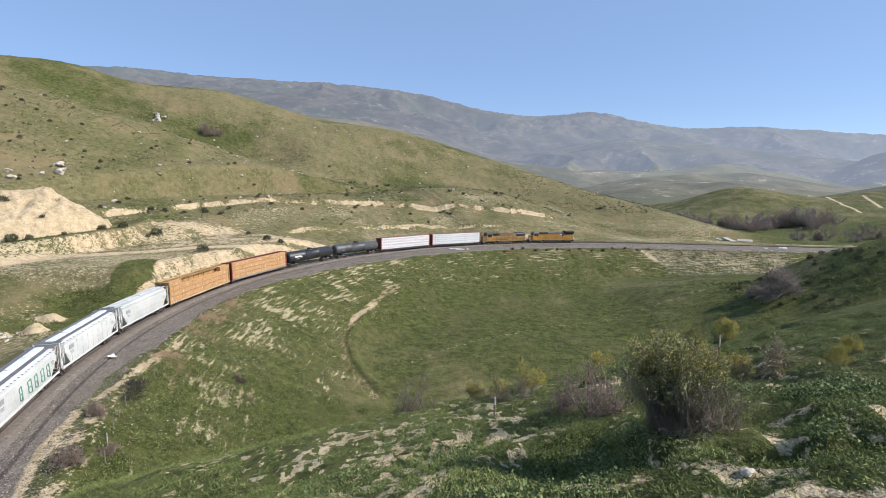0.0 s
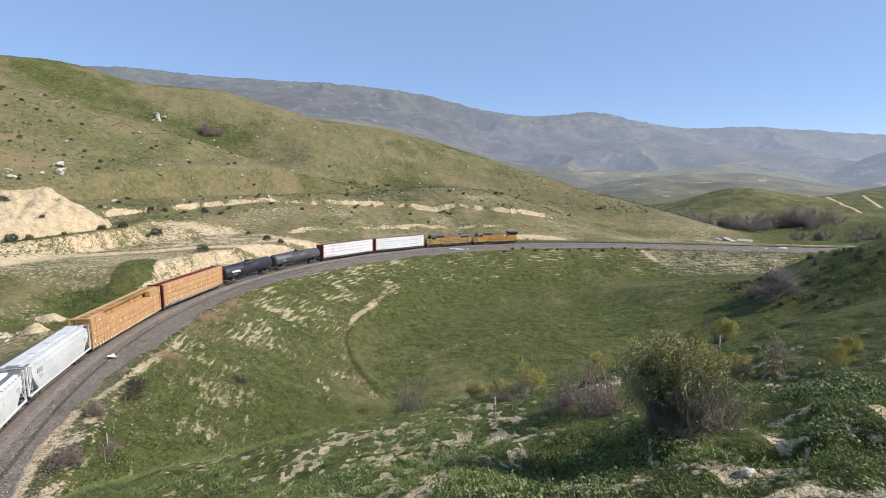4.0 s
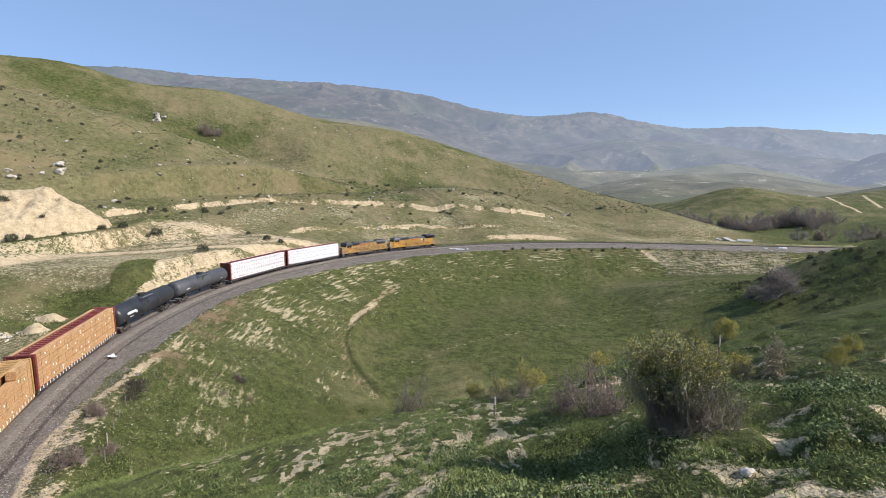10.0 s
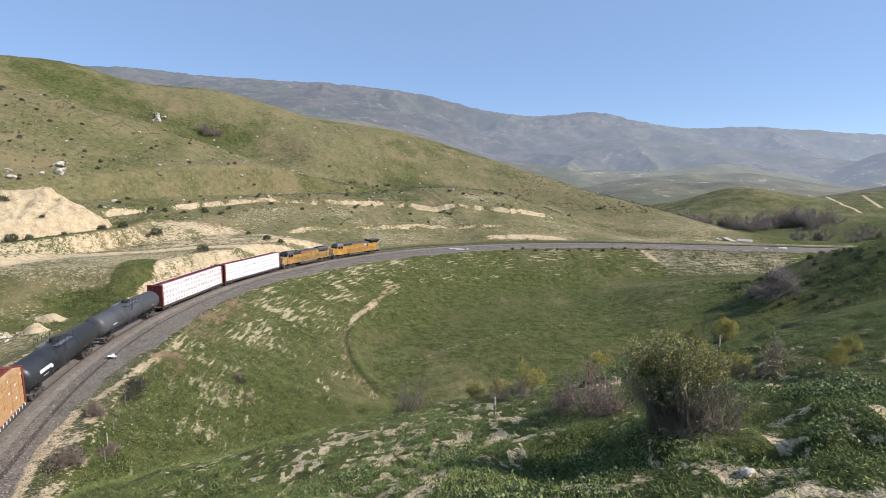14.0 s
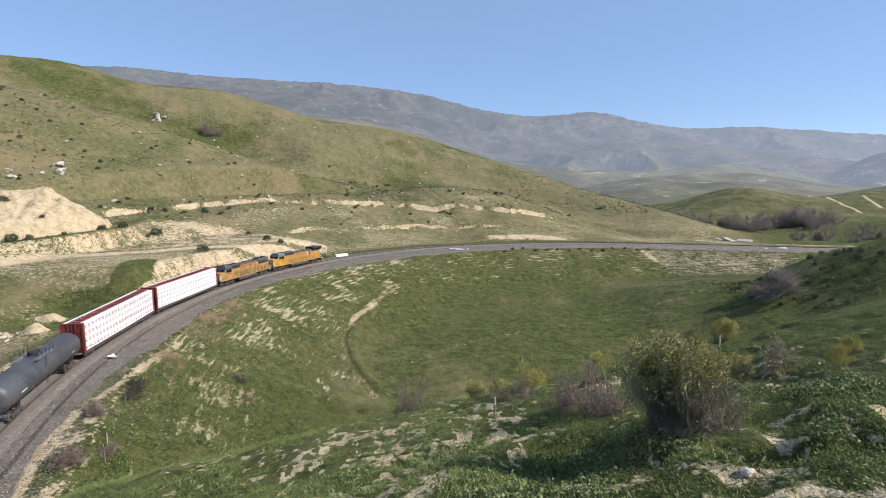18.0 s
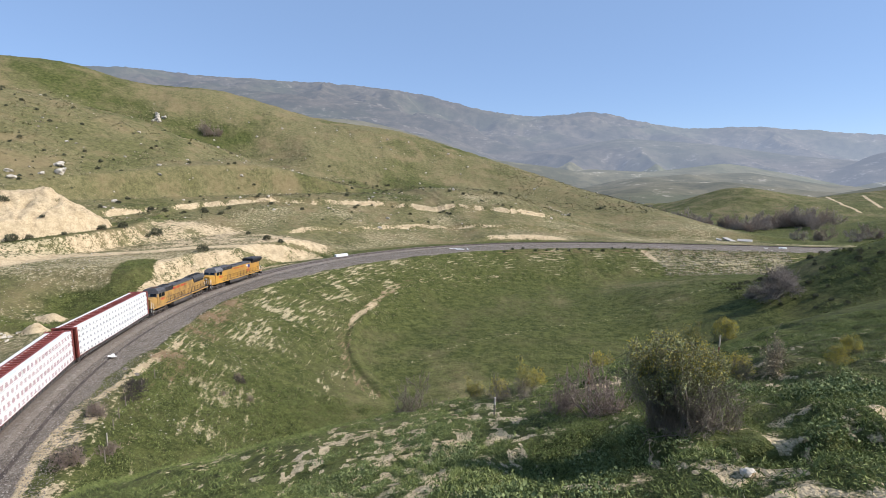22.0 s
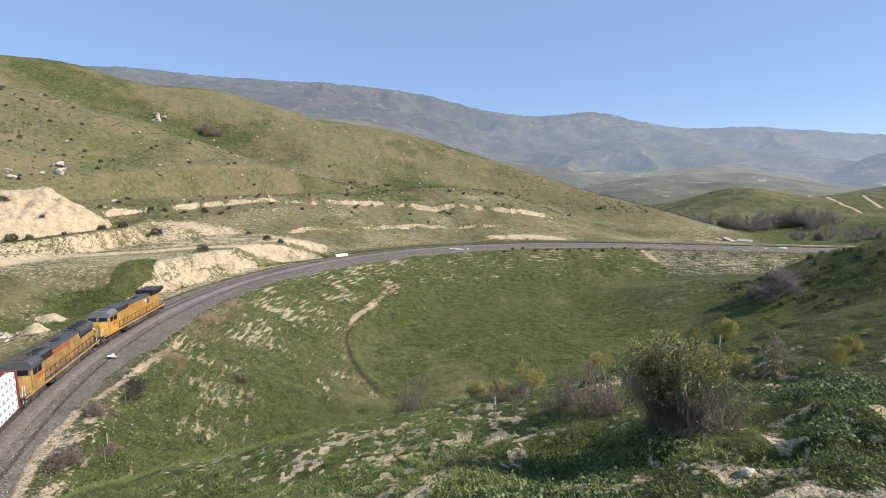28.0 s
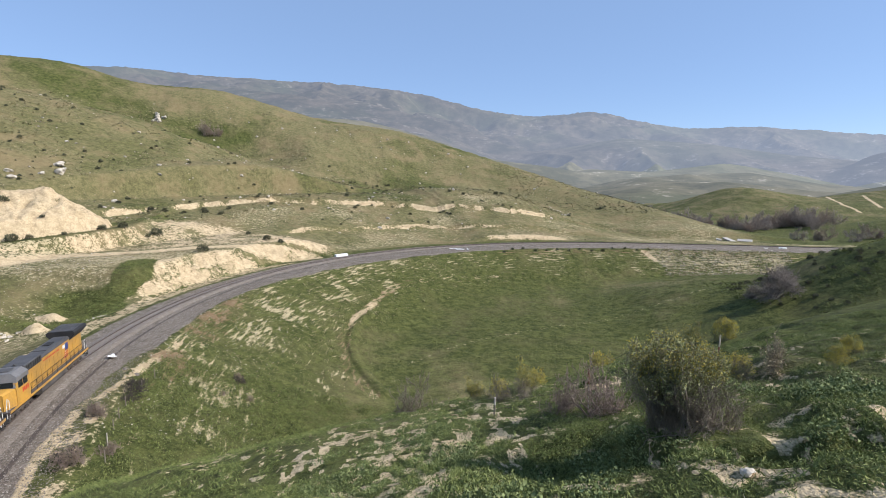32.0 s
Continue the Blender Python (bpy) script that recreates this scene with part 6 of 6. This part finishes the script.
# rocks
def rock_mesh(seed, mat):
    rnd = random.Random(seed)
    bm = bmesh.new()
    bmesh.ops.create_icosphere(bm, subdivisions=2, radius=0.5)
    o = Vector((rnd.uniform(0, 50), rnd.uniform(0, 50), 0))
    for v in bm.verts:
        k = 1 + 0.7 * noise.noise(v.co * 2.0 + o) + 0.4 * noise.noise(v.co * 4.5 + o)
        v.co = Vector((v.co.x * k * 1.25, v.co.y * k, v.co.z * k * 0.75))
    me = bpy.data.meshes.new("rock")
    bm.to_mesh(me)
    bm.free()
    me.materials.append(mat)
    return me


ROCKS = [rock_mesh(i, M_ROCK) for i in range(4)] + [rock_mesh(9, M_ROCK_DARK)]


def rock(x, y, size, label, k=0, turn=0, group="", squash=1.0):
    o = tagged(new("rock", ROCKS[k]), label, "rock", group)
    o.matrix_basis = pose(x, y, land(x, y) + size * 0.16 * squash, 0, 0, turn) @ Matrix.Diagonal((size, size, size * squash, 1))
    return o


rock(5.2, 7.75, 0.21, "grey angular stone in the grass beside the path", 1, 20)
for x, y, size, k in ((-186, 331, 3.8, 0), (-188, 334, 3.0, 1), (-184.5, 329, 2.8, 2), (-189.5, 337, 2.6, 3), (-184, 335, 3.0, 0), (-187.5, 328, 2.4, 2), (-146.2, 190.9, 3.0, 2), (-153.2, 176.1, 2.0, 1), (-142.2, 185.6, 3.2, 1), (-145.5, 181, 1.8, 2), (-149.5, 173, 2.2, 3), (-123.7, 186.4, 1.8, 0)):
    rock(x, y, size, "pale grey boulder in an outcrop on the grassy hill", k, x * 7, "boulders on the hill")
count = 0
while count < 230:
    a, r = rs.uniform(-0.72, 0.35), rs.uniform(200, 400)
    x, y = r * math.sin(a), r * math.cos(a)
    z, s, d = (float(q[0]) for q in height(np.array([x]), np.array([y])))
    if d > -28 or z < 3:
        continue
    rock(x, y, rs.choice((0.5, 0.6, 0.7, 0.9, 1.1, 1.5)), "pale boulder lying in the hill's grass", count % 4, rs.uniform(0, 360), "boulders on the hill")
    count += 1
for i in range(12):
    rock(-65.5 + rs.gauss(0, 1.4), 90.5 + rs.gauss(0, 0.8), rs.uniform(0.25, 0.7), "pale stone in a heap beside the railway", i % 4, i * 40, "stone heap", 0.7)
for i in range(18):
    rock(-76.4 + rs.gauss(0, 1.0), 81.5 + rs.gauss(0, 0.9), rs.uniform(0.3, 0.9), "whitish rubble beside the railway", i % 4, i * 40, "rubble")


# ---- fence, debris and small things ----
M_POST = material("grey_weathered_wood", (0.24, 0.20, 0.165), 0.9, 0, 0.35, 9.0, 0.2)
M_POST_PALE = material("pale_weathered_wood", (0.55, 0.50, 0.44), 0.85, 0, 0.25, 9.0, 0.15)
M_TPOST = material("rust_red_steel_post", (0.26, 0.11, 0.08), 0.7, 0.3, 0.3, 9.0, 0.1)
M_WIRE = material("rusty_wire", (0.13, 0.10, 0.085), 0.6, 0.6, 0.3, 9.0, 0.0)
M_DEBRIS = material("chalk_white_rubble", (0.80, 0.80, 0.78), 0.85, 0, 0.12, 3.0, 0.2)


def fence_post(x, y, tall, mat, label, lean=0.0, cap=None, r=0.055):
    e = tagged(new("fence_post"), label, "fence post", "fence posts")
    bm = C((0, 0, -0.2), (0, 0, tall), r * 1.05, 8, r * 0.9)
    part("shaft", bm, mat, e)
    if cap:
        part("top", C((0, 0, tall * 0.62), (0, 0, tall + 0.01), r * 1.08, 8, r * 1.0), cap, e, "pale worn top" if cap is M_POST_PALE else "rust-red top")
    e.matrix_basis = pose(x, y, land(x, y), lean, lean * 0.6, 0)
    return e


fence_post(2.04, 18.4, 0.82, M_POST, "weathered wooden fence post with pale top", 2, M_POST_PALE, 0.038)
fence_post(5.0, 15.95, 1.42, M_POST_PALE, "thin steel fence post with rust-red top", -2, M_TPOST, 0.026)
fence_post(11.9, 20.4, 1.35, M_TPOST, "thin rust-red steel fence post with pale top", 1, M_POST_PALE, 0.032)
LINE = [(-37.9, 61.6), (-37.0, 57.4), (-35.8, 52.4), (-34.6, 49.4), (-33.6, 47.0), (-32.2, 44.0), (-30.7, 41.4)]
for i, (x, y) in enumerate(LINE):
    fence_post(x, y, 1.25 + 0.1 * math.sin(3 * i), M_POST if i != 5 else M_POST_PALE, "dark weathered fence post below the ballast" if i != 5 else "pale fence post below the ballast", 3 * math.sin(5 * i))


def wire_fence(pts, heights, label):
    """Sagging wires from post to post."""
    e = tagged(new("wire_fence"), label, "fence")
    for h in heights:
        bm = bmesh.new()
        for (ax, ay), (bx, by) in zip(pts, pts[1:]):
            za, zb = land(ax, ay) + h, land(bx, by) + h
            last = (ax, ay, za)
            for k in range(1, 5):
                t = k / 4
                p = (ax + (bx - ax) * t, ay + (by - ay) * t, za + (zb - za) * t - 0.12 * t * (1 - t))
                cyl(bm, last, p, 0.006, 4)
                last = p
        part("wire", bm, M_WIRE, e)
    return e


wire_fence(LINE, (0.4, 0.75, 1.1), "rusty wire fence strung along the railway")
wire_fence([(2.04, 18.4), (5.0, 15.95), (11.9, 20.4)], (0.35, 0.7), "rusty wire fence across the green slope")


def heap(x, y, n, spread, size, label, name="debris_heap", long=(1.0, 1.0), z=None, flat=0.55):
    """A heap of white lumps as one thing in pieces."""
    rnd = random.Random(int(x * 13 + y))
    e = tagged(new(name), label, "debris")
    for i in range(n):
        px, py = rnd.gauss(0, spread * long[0]), rnd.gauss(0, spread * long[1])
        o = new("lump", WHITE_LUMP)
        o.parent = e
        k = size * rnd.uniform(0.6, 1.3)
        o.matrix_basis = pose(px, py, k * 0.07, 0, 0, rnd.uniform(0, 360)) @ Matrix.Diagonal((k * 1.3, k, k * flat, 1))
    e.matrix_basis = pose(x, y, land(x, y) if z is None else z, 0, 0, 0)
    return e


WHITE_LUMP = rock_mesh(77, M_DEBRIS)
heap(-46.5, 66.2, 7, 0.22, 0.55, "chalk-white heap of debris on the ballast shoulder", z=GRADE * 147 - 0.16, flat=0.36)
heap(8.3, 189.2, 6, 0.9, 1.0, "scattered white debris on the ballast shoulder", long=(1.6, 0.4))
heap(5.0, 191.5, 4, 0.9, 0.8, "scattered white debris on the ballast shoulder", long=(1.6, 0.4))
heap(148.9, 213.6, 12, 0.5, 1.4, "chalk-white heap of debris beside the far track", long=(1.5, 0.5), flat=0.8)
heap(142, 214.0, 3, 0.5, 0.7, "small white debris beside the far track")


def slab(x, y, lx, ly, lz, turn, mat, label, name="concrete_slab", tilt=0.0, rise=0.0):
    e = tagged(new(name), label, "slab")
    part("body", B(-lx / 2, lx / 2, -ly / 2, ly / 2, -0.1, lz, 0.05), mat, e)
    part("edge", B(-lx / 2 - 0.04, lx / 2 + 0.04, -ly / 2 - 0.04, ly / 2 + 0.04, lz * 0.55, lz * 0.7, 0.02), mat, e)
    e.matrix_basis = pose(x, y, land(x, y) + rise, tilt, 0, turn)
    return e


slab(-34.9, 167.0, 4.6, 1.1, 0.8, 42, M_DEBRIS, "long white block lying beside the access track")
M_CONC = material("pale_concrete", (0.46, 0.43, 0.38), 0.9, 0, 0.3, 1.5, 0.2)
for x, y, lx, ly, turn, tilt in ((147.0, 251.0, 3.4, 6.0, 25, 14), (154.0, 249.5, 6.5, 2.6, -35, 18), (142.5, 253, 4.0, 2.4, 60, 10)):
    slab(x, y, lx, ly, 0.5, turn, M_CONC, "pale concrete slab lying tilted beside the far road", tilt=tilt, rise=0.3)
for x, y, lab in ((-42.0, 62.0, "small dark stone on the ballast shoulder"), (-39.5, 60.5, "small dark stone on the ballast shoulder")):
    rock(x, y, 0.5, lab, 4)


# ---- grass and tussocks ----
def scatter(name, n, seed, region, pick, spread, blades, length, width, mat, label, lean=0.55, cushion=0.0):
    """Tufts of blades where pick(masks, s, d) says so; region(rng, n) gives places; cushion: height of a leafy dome."""
    rng = np.random.RandomState(seed)
    x, y = region(rng, n)
    z, s, d = height(x, y)
    keep = pick(masks(x, y, z, s, d), x, y, z, s, d, rng)
    x, y, z = x[keep], y[keep], z[keep]
    k = len(x)
    size = rng.uniform(0.6, 1.3, k) * (1 + 0.75 * fbm(x, y, 1.3, 3, 96))
    c = np.repeat(np.stack([x, y, z], axis=1), blades, axis=0)
    size = np.repeat(size, blades)
    m = k * blades
    c[:, :2] += rng.normal(size=(m, 2)) * spread
    if cushion:
        away = np.clip(np.hypot(c[:, 0] - np.repeat(x, blades), c[:, 1] - np.repeat(y, blades)) / (2.2 * spread), 0, 1)
        c[:, 2] += cushion * size * (1 - away * away) * rng.uniform(0.3, 1.0, m)
    c[:, 2] -= 0.03
    way = np.stack([rng.normal(size=m) * lean, rng.normal(size=m) * lean, rng.uniform(0.5, 1.0, m)], axis=1)
    ln = length * size * rng.uniform(0.6, 1.3, m)
    me = blade_mesh(name, c, way, ln, ln * width, mat, rng, 0.35)
    return tagged(new(name, me), label, "grass", kind="stuff")


def fan(r0, r1, a0=-0.80, a1=0.80, power=0.5):
    def f(rng, n):
        r = r0 + (r1 - r0) * rng.rand(n) ** power
        a = rng.uniform(a0, a1, n)
        return r * np.sin(a), r * np.cos(a)
    return f


def strip(s0, s1, d0, d1):
    def f(rng, n):
        s, d = rng.uniform(s0, s1, n), rng.uniform(d0, d1, n)
        x, y, _, _ = rail(s, d)
        return x, y
    return f


near_green = lambda m, x, y, z, s, d, rng: (d > 9) & ((m["soil"] < 0.35 + 0.2 * rng.rand(len(x))) | (rng.rand(len(x)) < 0.16)) & (fbm(x, 0.6 * y, 0.55, 2, 91) + 0.5 * fbm(x, y, 2.2, 2, 92) > -0.42 + 0.3 * rng.rand(len(x)))
scatter("grass_tufts", 52000, 1, fan(5, 34), near_green, 0.11, 9, 0.09, 0.17, M_GRASS_LIFTED, "dense green grass tufts on the near slope", 0.8, 0.14)
scatter("short_grass", 22000, 20, fan(5, 15, -0.8, 0.8, 0.6), near_green, 0.09, 8, 0.085, 0.16, M_GRASS_LIFTED, "short green grass close to the path", 0.8, 0.10)
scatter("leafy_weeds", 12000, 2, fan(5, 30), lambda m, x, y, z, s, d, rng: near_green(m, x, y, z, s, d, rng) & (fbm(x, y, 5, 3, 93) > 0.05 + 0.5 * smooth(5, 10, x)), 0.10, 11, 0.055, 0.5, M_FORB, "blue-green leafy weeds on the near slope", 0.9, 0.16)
scatter("dry_grass", 7000, 3, fan(5, 40), lambda m, x, y, z, s, d, rng: (d > 9) & (m["soil"] > 0.25) & (rng.rand(len(x)) < 0.7), 0.08, 5, 0.10, 0.13, M_STRAW, "flattened straw-coloured grass on bare patches", 1.3)
scatter("meadow_grass", 20000, 4, fan(28, 80, -0.75, 0.15), lambda m, x, y, z, s, d, rng: (d > 10) & (m["soil"] < 0.5), 0.28, 9, 0.2, 0.3, M_GRASS, "green grass tufts below the near slope", 0.8, 0.5)
scatter("straw_flecks", 2800, 19, fan(30, 95, -0.75, 0.05), lambda m, x, y, z, s, d, rng: (d > 10) & (d < 50) & (fbm(0.3 * s, d, 1.2, 3, 98) + 0.3 * fbm(x, y, 12, 2, 100) > 0.05 + 0.25 * rng.rand(len(x))), 0.22, 6, 0.2, 0.35, M_STRAW, "pale flattened straw lying in streaks on the grass", 1.3)
emb = lambda m, x, y, z, s, d, rng: (d > bed_width(s) + 0.5) & (fbm(x, y, 9, 3, 95) + 0.35 > rng.rand(len(x)) * 1.1) & (np.hypot(x, y) > 45)
scatter("straw_tussocks", 8000, 5, strip(-150, 165, 8, 34), emb, 0.25, 7, 0.2, 0.3, M_STRAW, "straw-coloured tussocks on the railway embankment", 0.9, 0.22)
scatter("green_tussocks", 8000, 6, strip(-150, 165, 8, 36), lambda m, x, y, z, s, d, rng: (d > bed_width(s) + 1.5) & (rng.rand(len(x)) < 0.7), 0.3, 8, 0.22, 0.3, M_GRASS, "green grass tussocks on the railway embankment", 0.8, 0.28)
scatter("bank_tussocks", 5000, 7, strip(30, 150, -72, -12), lambda m, x, y, z, s, d, rng: (m["soil"] < 0.42) & (m["straw"] > 0.4) & (rng.rand(len(x)) < 0.8), 0.3, 8, 0.28, 0.25, M_STRAW, "pale dry tussocks on the sandy slope", 0.9)
scatter("olive_tussocks", 6000, 8, strip(-90, 82, -85, -12), lambda m, x, y, z, s, d, rng: (m["soil"] < 0.38) & (m["dry"] > 0.2) & (rng.rand(len(x)) < 0.8), 0.3, 8, 0.34, 0.24, M_OLIVE, "olive tussocks on the slope beyond the railway", 0.8)
scatter("hill_tussocks", 16000, 9, fan(175, 400, -0.76, 0.5, 0.7), lambda m, x, y, z, s, d, rng: (d < -60) & (z > 5) & (fbm(x, y, 25, 3, 97) > -0.1 + 0.3 * rng.rand(len(x))), 0.3, 5, 0.75, 0.3, M_OLIVE, "olive and brown tussocks on the hill", 0.8)
scatter("bank_stones", 1500, 11, strip(-150, -92, 13, 33), lambda m, x, y, z, s, d, rng: (z > -11.5) & (rng.rand(len(x)) < 0.8), 0.2, 4, 0.5, 0.5, M_STRAW, "pale stones and straw on the far embankment", 1.2)
scatter("slope_scrub", 5000, 12, lambda rng, n: (rng.uniform(78, 125, n), rng.uniform(98, 150, n)), lambda m, x, y, z, s, d, rng: (z > -10) & (d > 14) & (fbm(x, y, 8, 3, 101) > -0.15 + 0.4 * rng.rand(len(x))), 0.35, 8, 0.42, 0.3, M_GRASS, "green scrub and weeds on the shady slope", 0.8)
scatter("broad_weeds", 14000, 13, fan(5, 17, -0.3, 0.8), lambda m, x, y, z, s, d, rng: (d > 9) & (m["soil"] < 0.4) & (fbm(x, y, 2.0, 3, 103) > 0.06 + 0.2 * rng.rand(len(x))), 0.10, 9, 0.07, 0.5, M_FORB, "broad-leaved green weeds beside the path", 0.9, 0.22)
scatter("bank_foot_weeds", 3000, 14, strip(36, 112, -11.5, -8.2), lambda m, x, y, z, s, d, rng: fbm(x, y, 6, 2, 105) > -0.1 + 0.3 * rng.rand(len(x)), 0.3, 8, 0.26, 0.25, M_GRASS, "green weeds at the foot of the sandy cut", 0.8)

scatter("gully_grass", 5000, 18, lambda rng, n: (rng.uniform(-82, -62, n), rng.uniform(83, 120, n)), lambda m, x, y, z, s, d, rng: (gully(x, y, fbm(x, y, 6, 3, 71)) > 0.5) & (d < -9), 0.25, 6, 0.30, 0.2, M_GRASS, "lush green grass in the gully beside the cut", 0.8)
scatter("hill_straw", 13000, 15, fan(175, 400, -0.76, 0.5, 0.7), lambda m, x, y, z, s, d, rng: (d < -55) & (z > 3) & (fbm(x, y, 22, 3, 107) > -0.05 + 0.3 * rng.rand(len(x))), 0.3, 4, 0.5, 0.35, M_STRAW, "pale dry tufts on the hill", 0.9)
scatter("bowl_grass", 12000, 16, fan(72, 190, -0.22, 0.62), lambda m, x, y, z, s, d, rng: (d > 22) & (m["soil"] < 0.3), 0.25, 4, 0.30, 0.2, M_GRASS, "green grass tufts over the bowl's floor", 0.9)

scatter("slope_tufts", 5000, 17, strip(36, 112, -68, -10), lambda m, x, y, z, s, d, rng: (m["soil"] > 0.45) & (m["soil"] < 1.2) & (fbm(x, y, 5, 3, 109) > -0.1 + 0.4 * rng.rand(len(x))), 0.35, 8, 0.26, 0.25, M_OLIVE, "olive tufts on the pale sandy slope", 0.9)


# loose stones on the gravel shoulder, joined
def stones(n, seed, s0, s1, d0, d1, least, most, mat, name, label):
    rng = np.random.RandomState(seed)
    s, d = rng.uniform(s0, s1, n), rng.uniform(d0, d1, n)
    x, y, _, _ = rail(s, d)
    z, _, _ = height(x, y)
    size = least + (most - least) * rng.rand(n) ** 3
    unit = np.array([(1, 0, 0), (0, 1, 0), (-1, 0, 0), (0, -1, 0), (0, 0, 0.8), (0, 0, -0.6)], float)
    v = unit[None] * rng.uniform(0.6, 1.3, (n, 6, 1)) + rng.normal(size=(n, 6, 3)) * 0.15
    a = rng.uniform(0, 6.28, n)
    c, sn = np.cos(a)[:, None], np.sin(a)[:, None]
    v = np.stack([v[:, :, 0] * c - v[:, :, 1] * sn, v[:, :, 0] * sn + v[:, :, 1] * c, v[:, :, 2]], axis=2) * size[:, None, None] / 2
    v = v + np.stack([x, y, z + size * 0.12], axis=1)[:, None]
    f = np.array([(0, 1, 4), (1, 2, 4), (2, 3, 4), (3, 0, 4), (1, 0, 5), (2, 1, 5), (3, 2, 5), (0, 3, 5)])
    f = (np.arange(n)[:, None, None] * 6 + f[None]).reshape(-1, 3)
    return tagged(new(name, raw_mesh(name, v.reshape(-1, 3), f, mat)), label, "stones", kind="stuff")


M_STONE = leaf_material("ballast_stone", (0.13, 0.108, 0.088), (0.33, 0.295, 0.255))
stones(24000, 21, 70, 185, 2.4, 8.0, 0.06, 0.18, M_STONE, "ballast_stones", "loose grey-brown crushed stones on the shoulder")
stones(8000, 22, -60, 70, 2.4, 12.0, 0.10, 0.22, M_STONE, "shoulder_stones", "loose grey-brown crushed stones farther along")
stones(600, 23, 90, 150, -44, -24, 0.12, 0.45, M_ROCK, "bank_rubble", "pale stones strewn over the dry bank")
stones(2600, 25, -150, -92, 13, 32, 0.2, 0.65, M_ROCK, "bank_boulders", "pale stones covering the far embankment")
stones(1200, 24, 95, 170, 8, 24, 0.08, 0.3, M_ROCK, "verge_stones", "pale stones strewn over the railway verge")


# ---- what moves ----
def travel(t):
    """Place of the train's tail along the line."""
    return -64.0 + 6.675 * t - 0.0033 * t * t


def car_pose(s, base):
    a, b = rail(s - base / 2), rail(s + base / 2)
    dx, dy, dz = b[0] - a[0], b[1] - a[1], b[2] - a[2]
    return pose((a[0] + b[0]) / 2, (a[1] + b[1]) / 2, (a[2] + b[2]) / 2, 0, -math.degrees(math.atan2(dz, math.hypot(dx, dy))), math.degrees(math.atan2(dy, dx)))


def motions():
    for car, place, length in TRAIN:
        walk(car, [(t, car_pose(travel(t) + place, length * 0.68)) for t in range(33)])
    turn = [(i / 10, math.degrees((travel(i / 10) + 64.0) / R_WHEEL)) for i in range(321)]
    for wheel, x in SPINNERS:
        walk(wheel, [(t, pose(x, 0, R_WHEEL, 0, a, 0)) for t, a in turn])


motions()
